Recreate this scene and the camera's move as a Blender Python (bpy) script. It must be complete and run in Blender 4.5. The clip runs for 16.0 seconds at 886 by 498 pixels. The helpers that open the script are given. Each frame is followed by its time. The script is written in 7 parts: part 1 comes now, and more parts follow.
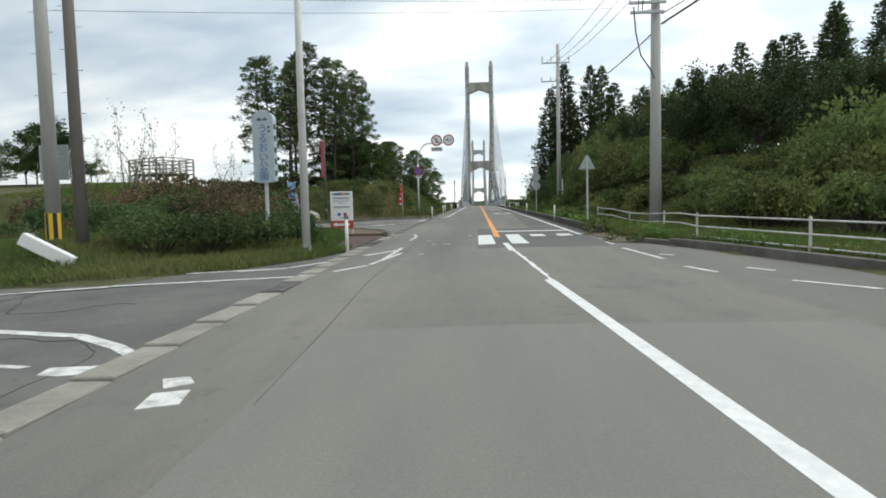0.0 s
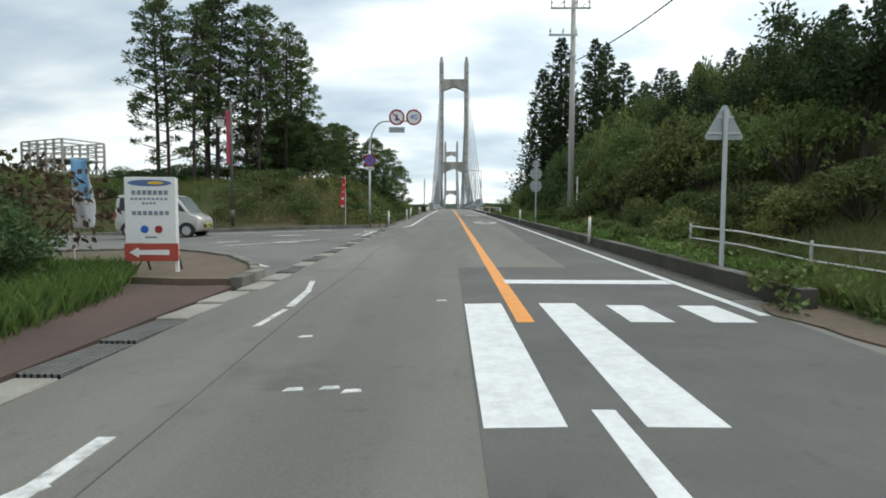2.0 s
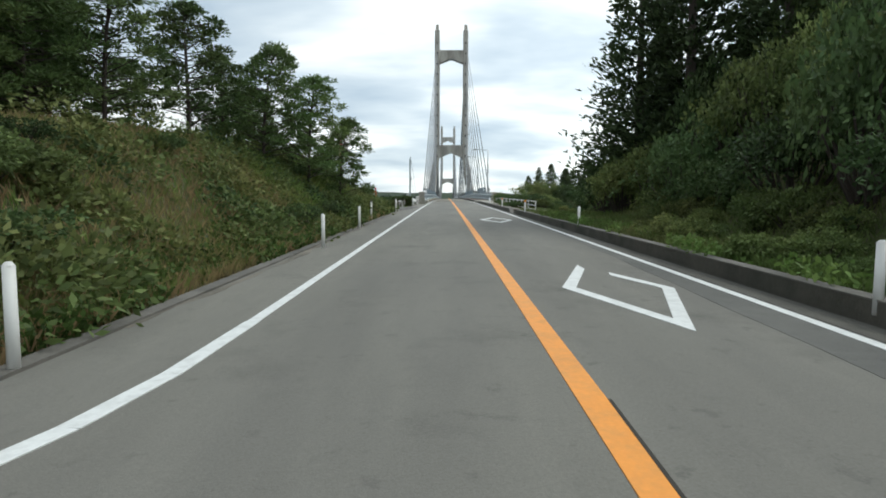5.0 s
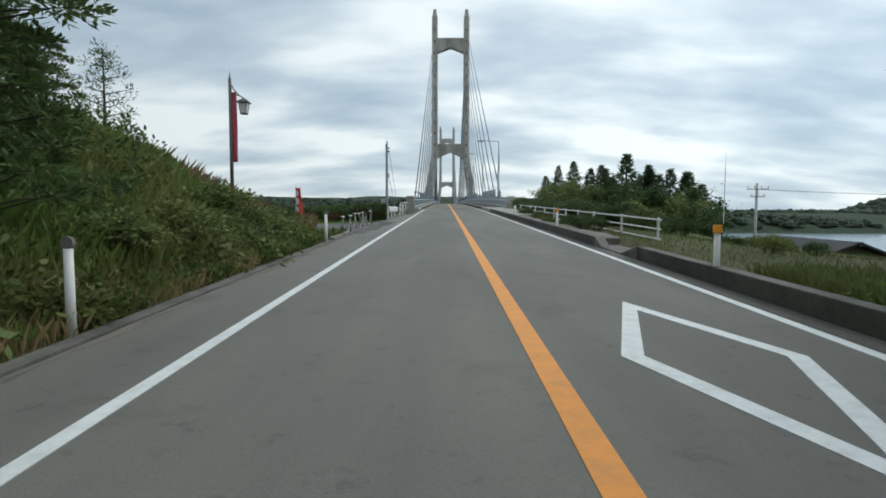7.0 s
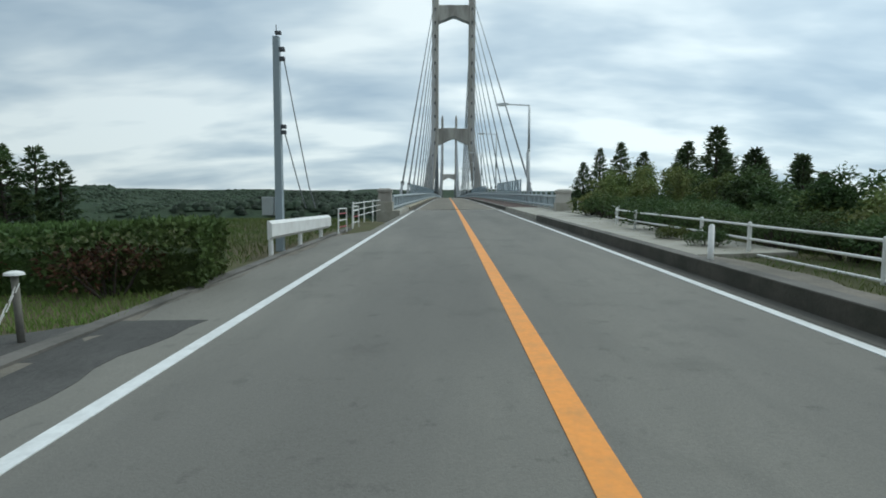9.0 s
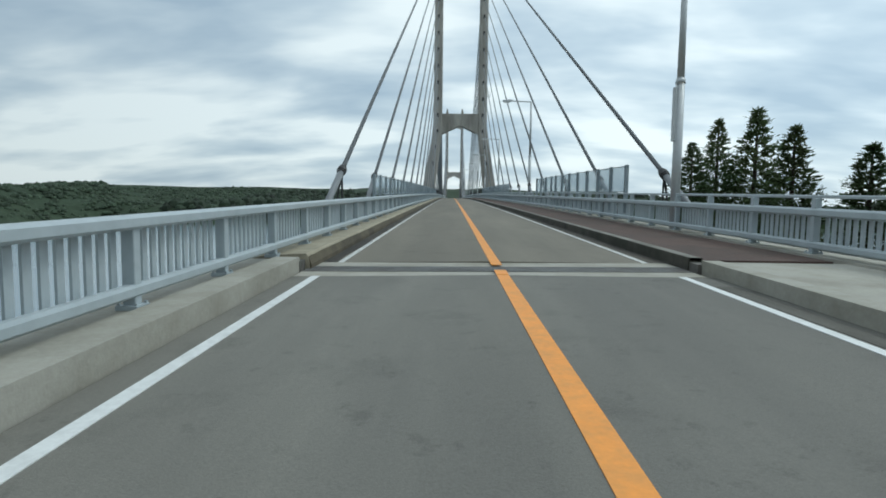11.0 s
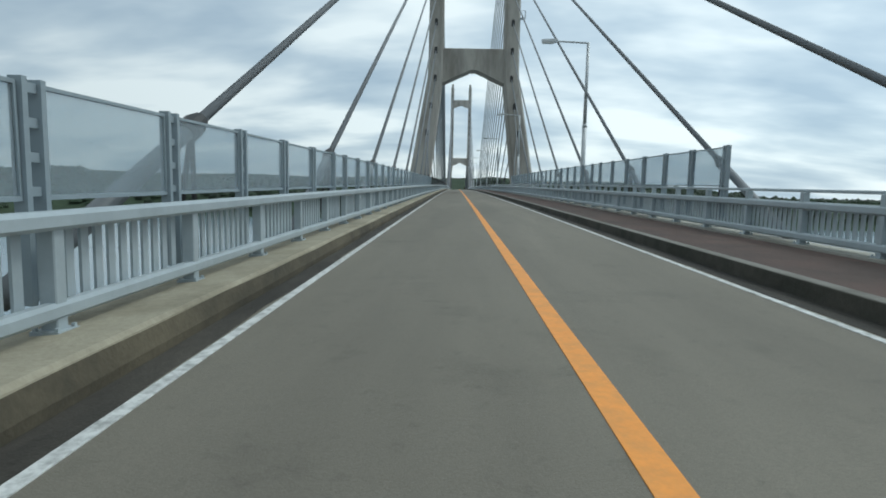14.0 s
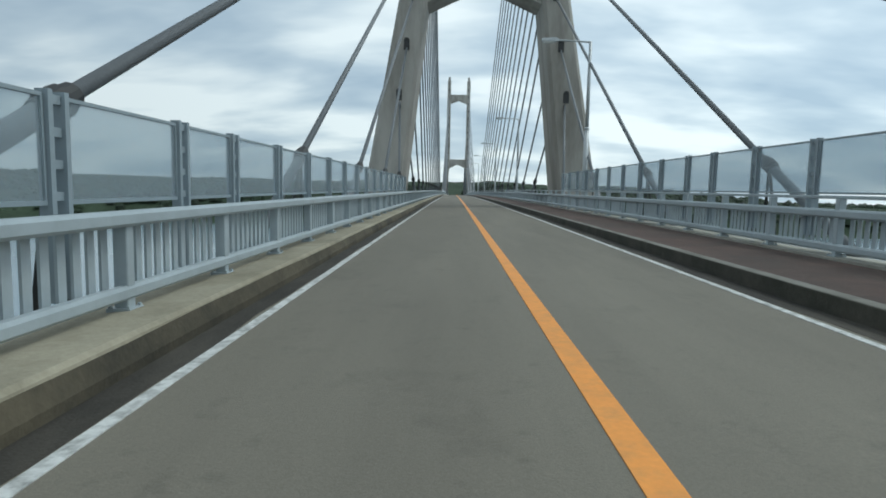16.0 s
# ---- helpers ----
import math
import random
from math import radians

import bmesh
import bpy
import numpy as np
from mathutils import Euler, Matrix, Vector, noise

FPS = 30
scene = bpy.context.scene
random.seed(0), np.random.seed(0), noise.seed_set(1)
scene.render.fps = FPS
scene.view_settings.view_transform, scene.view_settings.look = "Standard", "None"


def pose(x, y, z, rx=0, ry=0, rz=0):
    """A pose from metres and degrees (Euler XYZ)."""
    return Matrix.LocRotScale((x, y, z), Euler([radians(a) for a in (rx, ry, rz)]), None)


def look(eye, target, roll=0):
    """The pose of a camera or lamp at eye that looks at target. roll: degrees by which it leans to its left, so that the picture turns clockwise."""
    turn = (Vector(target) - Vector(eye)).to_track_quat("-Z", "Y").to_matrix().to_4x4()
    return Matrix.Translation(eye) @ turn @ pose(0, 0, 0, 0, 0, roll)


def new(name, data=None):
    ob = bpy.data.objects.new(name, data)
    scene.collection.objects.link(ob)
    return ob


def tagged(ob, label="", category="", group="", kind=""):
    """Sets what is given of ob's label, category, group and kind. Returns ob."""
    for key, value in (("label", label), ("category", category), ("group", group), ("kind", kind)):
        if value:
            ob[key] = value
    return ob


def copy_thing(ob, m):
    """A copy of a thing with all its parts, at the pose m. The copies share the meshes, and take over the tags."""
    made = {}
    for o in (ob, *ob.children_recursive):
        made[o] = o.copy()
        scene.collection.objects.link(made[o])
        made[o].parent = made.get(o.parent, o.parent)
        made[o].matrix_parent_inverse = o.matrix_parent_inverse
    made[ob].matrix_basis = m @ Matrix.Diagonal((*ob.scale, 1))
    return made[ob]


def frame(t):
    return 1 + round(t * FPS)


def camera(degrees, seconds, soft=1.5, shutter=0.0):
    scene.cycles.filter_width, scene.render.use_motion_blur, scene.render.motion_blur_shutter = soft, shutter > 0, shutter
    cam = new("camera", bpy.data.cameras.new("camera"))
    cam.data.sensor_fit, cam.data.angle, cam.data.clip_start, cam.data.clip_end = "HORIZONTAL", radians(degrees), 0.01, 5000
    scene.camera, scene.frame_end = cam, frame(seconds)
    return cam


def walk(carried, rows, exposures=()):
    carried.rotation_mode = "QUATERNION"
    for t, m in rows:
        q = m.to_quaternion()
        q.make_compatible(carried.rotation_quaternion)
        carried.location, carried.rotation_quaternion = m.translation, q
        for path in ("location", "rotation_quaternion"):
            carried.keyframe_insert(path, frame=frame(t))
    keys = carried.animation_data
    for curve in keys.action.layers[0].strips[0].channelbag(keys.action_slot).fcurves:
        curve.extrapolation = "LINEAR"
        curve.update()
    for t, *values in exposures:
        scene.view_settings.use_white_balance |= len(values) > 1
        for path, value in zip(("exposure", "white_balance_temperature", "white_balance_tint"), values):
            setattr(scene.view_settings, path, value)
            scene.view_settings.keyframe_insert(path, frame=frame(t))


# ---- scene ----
cam = camera(76.55, 16.0, soft=1.8)
PATH = [
    (0.0, pose(-0.605, -0.000, -4.013, 86.519, 1.318, 3.523)),
    (0.5, pose(-0.666, 2.603, -3.938, 86.490, 1.244, 1.920)),
    (1.0, pose(-0.732, 5.433, -3.857, 86.518, 0.683, 0.970)),
    (1.5, pose(-0.751, 8.540, -3.769, 86.178, 0.032, 0.682)),
    (2.0, pose(-0.794, 11.943, -3.673, 86.698, -0.204, 0.596)),
    (2.5, pose(-0.881, 15.579, -3.572, 86.557, -1.229, 0.939)),
    (3.0, pose(-0.870, 19.505, -3.464, 86.346, -1.007, 1.550)),
    (3.5, pose(-0.897, 23.731, -3.349, 86.336, -0.767, 1.650)),
    (4.0, pose(-0.877, 28.228, -3.228, 85.913, -0.877, 1.308)),
    (4.5, pose(-0.895, 32.954, -3.103, 85.559, -0.342, 0.321)),
    (7.0, pose(-0.743, 57.988, -2.469, 85.967, -0.139, 0.162)),
    (7.5, pose(-0.729, 63.481, -2.337, 86.224, -0.363, 0.202)),
    (8.0, pose(-0.728, 69.098, -2.204, 86.079, -0.756, 0.382)),
    (8.5, pose(-0.698, 74.909, -2.069, 85.332, -0.182, 0.306)),
    (11.0, pose(-0.781, 108.583, -1.342, 85.178, -0.716, 0.803)),
    (11.5, pose(-0.801, 116.795, -1.178, 85.533, -0.756, 0.940)),
    (12.0, pose(-0.872, 125.279, -1.014, 85.016, -1.368, 1.391)),
    (12.5, pose(-0.893, 133.620, -0.859, 85.162, -1.073, 1.405)),
    (13.0, pose(-0.916, 141.727, -0.714, 85.132, -1.292, 1.388)),
    (13.5, pose(-0.920, 149.736, -0.575, 85.006, -1.418, 1.408)),
    (14.0, pose(-0.913, 157.834, -0.440, 84.058, -1.223, 1.296)),
    (14.5, pose(-0.925, 166.014, -0.310, 84.314, -1.281, 1.085)),
    (15.0, pose(-0.924, 174.288, -0.183, 84.642, -1.315, 1.056)),
    (15.5, pose(-0.915, 182.611, -0.060, 85.029, -1.357, 0.992)),
    (16.0, pose(-0.906, 190.940, 0.056, 84.481, -1.227, 1.004)),
]
walk(cam, PATH, exposures=[(0.0, 0.30, 6500, 4), (3.0, 0.28, 6330, 3), (4.7, 0.28, 6330, 3), (6.8, -0.08, 6150, 2), (8.5, -0.14, 5930, -2), (16.0, -0.14, 5900, -2)])

# ---- light ----
world = bpy.data.worlds.new("overcast_sky")
scene.world = world
world.use_nodes = True
wn, wl = world.node_tree.nodes, world.node_tree.links
wn.clear()
w_out = wn.new("ShaderNodeOutputWorld")
w_bg = wn.new("ShaderNodeBackground")
w_sky = wn.new("ShaderNodeTexSky")
w_sky.sky_type = "NISHITA"
w_sky.sun_disc = False
w_sky.sun_elevation, w_sky.sun_rotation = radians(52), radians(67)
w_sky.air_density, w_sky.dust_density = 1.0, 1.5
w_tc = wn.new("ShaderNodeTexCoord")
w_sep = wn.new("ShaderNodeSeparateXYZ")
wl.new(w_tc.outputs["Generated"], w_sep.inputs[0])


def wmath(op, a, b=None, clamp=False):
    n = wn.new("ShaderNodeMath")
    n.operation, n.use_clamp = op, clamp
    for i, v in enumerate((a, b)):
        if v is None:
            continue
        if isinstance(v, (int, float)):
            n.inputs[i].default_value = v
        else:
            wl.new(v, n.inputs[i])
    return n.outputs[0]


# clouds lie on a flat layer high above, so they crowd towards the horizon
w_h = wmath("ADD", wmath("MAXIMUM", w_sep.outputs[2], 0.0), 0.26)
w_comb = wn.new("ShaderNodeCombineXYZ")
wl.new(wmath("DIVIDE", w_sep.outputs[0], w_h), w_comb.inputs[0])
wl.new(wmath("DIVIDE", w_sep.outputs[1], w_h), w_comb.inputs[1])
w_map = wn.new("ShaderNodeMapping")
w_map.inputs["Rotation"].default_value = (0, 0, radians(6))
w_map.inputs["Scale"].default_value = (0.62, 1.15, 1)
wl.new(w_comb.outputs[0], w_map.inputs[0])


def wnoise(scale, detail, rough, dist=0.0):
    n = wn.new("ShaderNodeTexNoise")
    n.inputs["Scale"].default_value, n.inputs["Detail"].default_value = scale, detail
    n.inputs["Roughness"].default_value, n.inputs["Distortion"].default_value = rough, dist
    wl.new(w_map.outputs[0], n.inputs["Vector"])
    return n.outputs["Fac"]


w_ramp = wn.new("ShaderNodeValToRGB")
w_ramp.color_ramp.elements[0].position, w_ramp.color_ramp.elements[0].color = 0.40, (0.50, 0.58, 0.68, 1)
w_ramp.color_ramp.elements[1].position, w_ramp.color_ramp.elements[1].color = 0.56, (1.08, 1.08, 1.08, 1)
w_mid = w_ramp.color_ramp.elements.new(0.47)
w_mid.color = (0.69, 0.75, 0.82, 1)
wl.new(wmath("ADD", wmath("MULTIPLY", wnoise(0.95, 3, 0.45, 0.2), 0.58), wmath("MULTIPLY", wnoise(2.7, 4, 0.48, 0.15), 0.42)), w_ramp.inputs[0])
w_cov = wn.new("ShaderNodeMix")
w_cov.data_type = "RGBA"
w_skyc = wn.new("ShaderNodeMix")
w_skyc.data_type, w_skyc.blend_type = "RGBA", "MULTIPLY"
w_skyc.inputs["Factor"].default_value = 1.0
wl.new(w_sky.outputs[0], w_skyc.inputs[6])
w_skyc.inputs[7].default_value = (0.13, 0.13, 0.13, 1)
wl.new(w_skyc.outputs[2], w_cov.inputs[6])
# the cloud is brighter towards the hidden sun
w_dot = wn.new("ShaderNodeVectorMath")
w_dot.operation = "DOT_PRODUCT"
wl.new(w_tc.outputs["Generated"], w_dot.inputs[0])
w_dot.inputs[1].default_value = (0.66, 0.22, 0.50)
w_lit = wn.new("ShaderNodeVectorMath")
w_lit.operation = "SCALE"
wl.new(w_ramp.outputs[0], w_lit.inputs[0])
wl.new(wmath("ADD", wmath("MULTIPLY", w_dot.outputs["Value"], 0.42), 0.87), w_lit.inputs["Scale"])
wl.new(w_lit.outputs[0], w_cov.inputs[7])
w_cov.inputs["Factor"].default_value = 0.90
wl.new(w_cov.outputs[2], w_bg.inputs[0])
w_bg.inputs[1].default_value = 1.0
wl.new(w_bg.outputs[0], w_out.inputs[0])

sun = new("sun", bpy.data.lights.new("sun", "SUN"))
sun.data.energy, sun.data.angle, sun.data.color = 1.1, radians(20), (1.0, 0.96, 0.90)
sun.matrix_world = look((80, 34, 112), (0, 0, 0))

# ---- materials ----
def material(name, base, rough=0.7, metal=0.0, vary=0.15, scale=3.0, fine=40.0, fine_amt=0.12, bump=0.0, bump_scale=60.0,
             tint=None, tint_amt=0.0, tint_scale=0.6, per_object=0.0, per_island=0.0, stretch=(1, 1, 1), transmit=0.0, spots=0.0):
    """A principled material whose colour varies at two scales, with stains of a second colour and fine relief."""
    m = bpy.data.materials.new(name)
    m.use_nodes = True
    nt = m.node_tree
    n, l = nt.nodes, nt.links
    p = n["Principled BSDF"]
    p.inputs["Roughness"].default_value, p.inputs["Metallic"].default_value = rough, metal
    tc = n.new("ShaderNodeTexCoord")
    geo = n.new("ShaderNodeNewGeometry")
    mp = n.new("ShaderNodeMapping")
    mp.inputs["Scale"].default_value = stretch
    l.new(geo.outputs["Position"], mp.inputs[0])

    def noise_of(s, d=4, r=0.6, even=False):
        k = n.new("ShaderNodeTexNoise")
        k.inputs["Scale"].default_value, k.inputs["Detail"].default_value, k.inputs["Roughness"].default_value = s, d, r
        l.new(geo.outputs["Position"] if even else mp.outputs[0], k.inputs["Vector"])
        return k.outputs["Fac"]

    def ma(op, a, b, clamp=False):
        k = n.new("ShaderNodeMath")
        k.operation, k.use_clamp = op, clamp
        for i, v in enumerate((a, b)):
            if isinstance(v, (int, float)):
                k.inputs[i].default_value = v
            else:
                l.new(v, k.inputs[i])
        return k.outputs[0]

    coarse, grain = noise_of(scale), noise_of(fine, 3, 0.6, fine > 30)
    value = ma("ADD", ma("MULTIPLY", ma("SUBTRACT", coarse, 0.5), vary * 4), ma("MULTIPLY", ma("SUBTRACT", grain, 0.5), fine_amt * 4))
    value = ma("ADD", value, 1.0)
    if per_object:
        oi = n.new("ShaderNodeObjectInfo")
        value = ma("ADD", value, ma("MULTIPLY", ma("SUBTRACT", oi.outputs["Random"], 0.5), per_object * 2))
    if per_island:
        value = ma("ADD", value, ma("MULTIPLY", ma("SUBTRACT", geo.outputs["Random Per Island"], 0.5), per_island * 2))
    if spots:
        for s_, lo, hi in ((1.1, 0.56, 0.72), (4.5, 0.60, 0.70)):
            mr = n.new("ShaderNodeMapRange")
            mr.inputs[1].default_value, mr.inputs[2].default_value = lo, hi
            l.new(noise_of(s_, 5, 0.65, True), mr.inputs[0])
            value = ma("SUBTRACT", value, ma("MULTIPLY", mr.outputs[0], spots))
    value = ma("MAXIMUM", value, 0.1)
    col = n.new("ShaderNodeMix")
    col.data_type = "RGBA"
    col.inputs[6].default_value = (*base, 1)
    if tint:
        col.inputs[7].default_value = (*tint, 1)
        st = n.new("ShaderNodeMapRange")
        st.inputs[1].default_value, st.inputs[2].default_value = 0.42, 0.68
        l.new(noise_of(tint_scale, 5, 0.65), st.inputs[0])
        l.new(ma("MULTIPLY", st.outputs[0], tint_amt), col.inputs[0])
    else:
        col.inputs[0].default_value = 0
    mul = n.new("ShaderNodeVectorMath")
    mul.operation = "SCALE"
    l.new(col.outputs[2], mul.inputs[0])
    l.new(value, mul.inputs["Scale"])
    l.new(mul.outputs[0], p.inputs["Base Color"])
    if bump:
        b = n.new("ShaderNodeBump")
        b.inputs["Strength"].default_value, b.inputs["Distance"].default_value = bump, 0.02
        l.new(noise_of(bump_scale, 4, 0.6, bump_scale > 30), b.inputs["Height"])
        l.new(b.outputs[0], p.inputs["Normal"])
    if transmit:
        tr = n.new("ShaderNodeBsdfTranslucent")
        l.new(mul.outputs[0], tr.inputs[0])
        mx = n.new("ShaderNodeMixShader")
        mx.inputs[0].default_value = transmit
        l.new(p.outputs[0], mx.inputs[1])
        l.new(tr.outputs[0], mx.inputs[2])
        l.new(mx.outputs[0], n["Material Output"].inputs[0])
    return m


M = {}
M["asphalt"] = material("asphalt", (0.142, 0.136, 0.120), 0.82, spots=0.22, vary=0.15, scale=0.55, fine=55, fine_amt=0.14, bump=0.3, bump_scale=90,
                        tint=(0.200, 0.191, 0.164), tint_amt=0.85, tint_scale=0.45, stretch=(1, 0.16, 1))
M["asphalt_bridge"] = material("asphalt_bridge", (0.156, 0.140, 0.111), 0.82, spots=0.16, vary=0.14, scale=0.5, fine=55, fine_amt=0.12, bump=0.3, bump_scale=90,
                               tint=(0.205, 0.185, 0.146), tint_amt=0.85, tint_scale=0.4, stretch=(1, 0.12, 1))
M["kerb_stained"] = material("kerb_stained", (0.35, 0.315, 0.235), 0.9, vary=0.14, scale=0.9, fine=16, fine_amt=0.12, bump=0.4, bump_scale=30,
                             tint=(0.15, 0.13, 0.085), tint_amt=0.6, tint_scale=0.75)
M["silt_wet"] = material("silt_wet", (0.034, 0.030, 0.024), 0.9, vary=0.2, scale=1.5, fine=20, fine_amt=0.15, bump=0.4, bump_scale=40,
                         tint=(0.085, 0.075, 0.06), tint_amt=0.8, tint_scale=0.9, stretch=(1, 0.4, 1))
M["asphalt_dark"] = material("asphalt_dark", (0.094, 0.092, 0.085), 0.8, spots=0.2, vary=0.06, scale=0.6, fine=55, fine_amt=0.1, bump=0.25, bump_scale=90,
                             tint=(0.135, 0.132, 0.120), tint_amt=0.8, tint_scale=0.7)
M["asphalt_side"] = material("asphalt_side", (0.098, 0.096, 0.090), 0.85, spots=0.3, vary=0.12, scale=0.9, fine=40, fine_amt=0.15, bump=0.35, bump_scale=70,
                             tint=(0.165, 0.160, 0.146), tint_amt=0.7, tint_scale=0.5)
M["asphalt_worn"] = material("asphalt_worn", (0.168, 0.163, 0.150), 0.85, spots=0.3, vary=0.08, scale=0.9, fine=40, fine_amt=0.13, bump=0.3, bump_scale=70,
                             tint=(0.095, 0.093, 0.086), tint_amt=0.85, tint_scale=0.45)
M["white_paint"] = material("white_paint", (0.72, 0.73, 0.72), 0.6, vary=0.03, scale=2, fine=25, fine_amt=0.06, tint=(0.36, 0.36, 0.35), tint_amt=0.35, tint_scale=7)
M["worn_paint"] = material("worn_paint", (0.66, 0.66, 0.64), 0.7, vary=0.05, scale=3, fine=30, fine_amt=0.1, tint=(0.18, 0.18, 0.17), tint_amt=0.75, tint_scale=9)
M["orange_paint"] = material("orange_paint", (0.78, 0.30, 0.045), 0.6, vary=0.04, scale=2, fine=25, fine_amt=0.06, tint=(0.45, 0.24, 0.08), tint_amt=0.4, tint_scale=6)
M["concrete"] = material("concrete", (0.36, 0.345, 0.30), 0.85, vary=0.08, scale=0.8, fine=18, fine_amt=0.08, bump=0.25, bump_scale=35,
                         tint=(0.19, 0.175, 0.13), tint_amt=0.6, tint_scale=0.9)
M["concrete_dark"] = material("concrete_dark", (0.15, 0.14, 0.125), 0.9, vary=0.12, scale=1.2, fine=18, fine_amt=0.1, bump=0.3, bump_scale=35,
                              tint=(0.045, 0.045, 0.038), tint_amt=0.8, tint_scale=1.3)
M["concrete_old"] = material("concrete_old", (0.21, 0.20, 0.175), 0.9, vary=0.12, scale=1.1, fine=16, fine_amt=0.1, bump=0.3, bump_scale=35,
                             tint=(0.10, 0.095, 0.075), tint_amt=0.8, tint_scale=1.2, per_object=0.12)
M["drain_concrete"] = material("drain_concrete", (0.30, 0.285, 0.25), 0.88, vary=0.1, scale=0.9, fine=18, fine_amt=0.1, bump=0.3, bump_scale=35,
                               tint=(0.16, 0.15, 0.125), tint_amt=0.7, tint_scale=1.1, per_object=0.08)
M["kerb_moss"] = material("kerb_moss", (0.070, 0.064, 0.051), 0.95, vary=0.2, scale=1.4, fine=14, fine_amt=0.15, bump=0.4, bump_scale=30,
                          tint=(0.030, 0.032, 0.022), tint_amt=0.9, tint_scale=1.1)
M["silt"] = material("silt", (0.085, 0.08, 0.068), 0.95, vary=0.2, scale=1.5, fine=22, fine_amt=0.15, bump=0.4, bump_scale=40,
                     tint=(0.13, 0.125, 0.11), tint_amt=0.8, tint_scale=0.8, stretch=(1, 0.4, 1))
M["tower_concrete"] = material("tower_concrete", (0.43, 0.405, 0.365), 0.88, vary=0.09, scale=0.3, fine=2.2, fine_amt=0.08, bump=0.15, bump_scale=12,
                               tint=(0.205, 0.19, 0.165), tint_amt=0.9, tint_scale=0.42, stretch=(1, 1, 0.22))
# openings modelled without depth: the shade inside them is this dark colour
M["hole_dark"] = material("hole_dark", (0.06, 0.06, 0.06), 0.9)
M["rail_paint"] = material("rail_paint", (0.40, 0.45, 0.475), 0.45, vary=0.04, scale=1.2, fine=12, fine_amt=0.04, tint=(0.30, 0.34, 0.36), tint_amt=0.5, tint_scale=1.7)
M["screen_frame"] = material("screen_frame", (0.28, 0.33, 0.36), 0.45, vary=0.04, scale=2, fine=12, fine_amt=0.04)
M["cable"] = material("cable", (0.16, 0.17, 0.18), 0.5, vary=0.03, scale=1)
M["cable_dark"] = material("cable_dark", (0.03, 0.03, 0.03), 0.6, vary=0.03, scale=1)
M["galvanised"] = material("galvanised", (0.50, 0.52, 0.53), 0.45, 0.25, vary=0.05, scale=2, fine=10, fine_amt=0.06)
M["walk_red"] = material("walk_red", (0.092, 0.056, 0.045), 0.9, vary=0.12, scale=1.2, fine=20, fine_amt=0.12, bump=0.3, bump_scale=40,
                         tint=(0.045, 0.036, 0.030), tint_amt=0.75, tint_scale=0.7)
M["soil"] = material("soil", (0.110, 0.096, 0.058), 0.95, vary=0.2, scale=0.4, fine=6, fine_amt=0.2, bump=0.6, bump_scale=10,
                     tint=(0.062, 0.082, 0.032), tint_amt=0.85, tint_scale=0.25)
M["water"] = material("water", (0.20, 0.26, 0.30), 0.22, vary=0.02, scale=0.02, fine=0.3, fine_amt=0.02, bump=0.3, bump_scale=0.6)
M["far_wood"] = material("far_wood", (0.045, 0.064, 0.042), 0.95, vary=0.22, scale=0.05, fine=0.35, fine_amt=0.25, tint=(0.045, 0.06, 0.035), tint_amt=0.6, tint_scale=0.012)


def leaves(name, base, tint, amt=0.5, each=0.42):
    base, tint = [c * 1.22 for c in base], [c * 1.22 for c in tint]
    m = material(name, base, 0.6, vary=0.12, scale=0.5, fine=5, fine_amt=0.1, tint=tint, tint_amt=amt, tint_scale=0.35, per_island=each, per_object=0.34, transmit=0.30)
    m.node_tree.nodes["Principled BSDF"].inputs["Specular IOR Level"].default_value = 0.18
    return m


M["cedar"] = leaves("cedar_leaf", (0.042, 0.066, 0.028), (0.072, 0.088, 0.032))
M["deep_leaf"] = leaves("deep_leaf", (0.034, 0.056, 0.022), (0.085, 0.095, 0.034), 0.5)
M["pine"] = leaves("pine_leaf", (0.072, 0.115, 0.040), (0.13, 0.14, 0.046))
M["shore_pine"] = leaves("shore_pine_leaf", (0.052, 0.082, 0.036), (0.10, 0.098, 0.042))
M["tall_pine"] = leaves("tall_pine_leaf", (0.054, 0.088, 0.033), (0.118, 0.12, 0.042))
M["shrub"] = leaves("shrub_leaf", (0.084, 0.122, 0.040), (0.175, 0.172, 0.058))
M["vine"] = leaves("vine_leaf", (0.102, 0.140, 0.047), (0.23, 0.195, 0.072))
M["grass"] = leaves("grass_blade", (0.112, 0.172, 0.042), (0.22, 0.19, 0.075), 0.7, 0.22)
M["dry_grass"] = leaves("dry_grass_blade", (0.28, 0.195, 0.105), (0.17, 0.18, 0.065), 0.6, 0.22)
M["red_grass"] = leaves("red_grass_blade", (0.235, 0.158, 0.092), (0.20, 0.165, 0.08), 0.6, 0.22)
M["bark"] = material("bark", (0.055, 0.043, 0.035), 0.9, vary=0.15, scale=2, fine=14, fine_amt=0.15, bump=0.5, bump_scale=16, stretch=(1, 1, 0.25))
M["pole_concrete"] = material("pole_concrete", (0.47, 0.46, 0.435), 0.85, vary=0.06, scale=1.5, fine=14, fine_amt=0.06, tint=(0.31, 0.30, 0.27), tint_amt=0.5, tint_scale=0.9, stretch=(1, 1, 0.2))
M["pole_wood"] = material("pole_wood", (0.185, 0.165, 0.148), 0.85, vary=0.08, scale=1.5, fine=14, fine_amt=0.1, bump=0.3, bump_scale=20, stretch=(1, 1, 0.15))
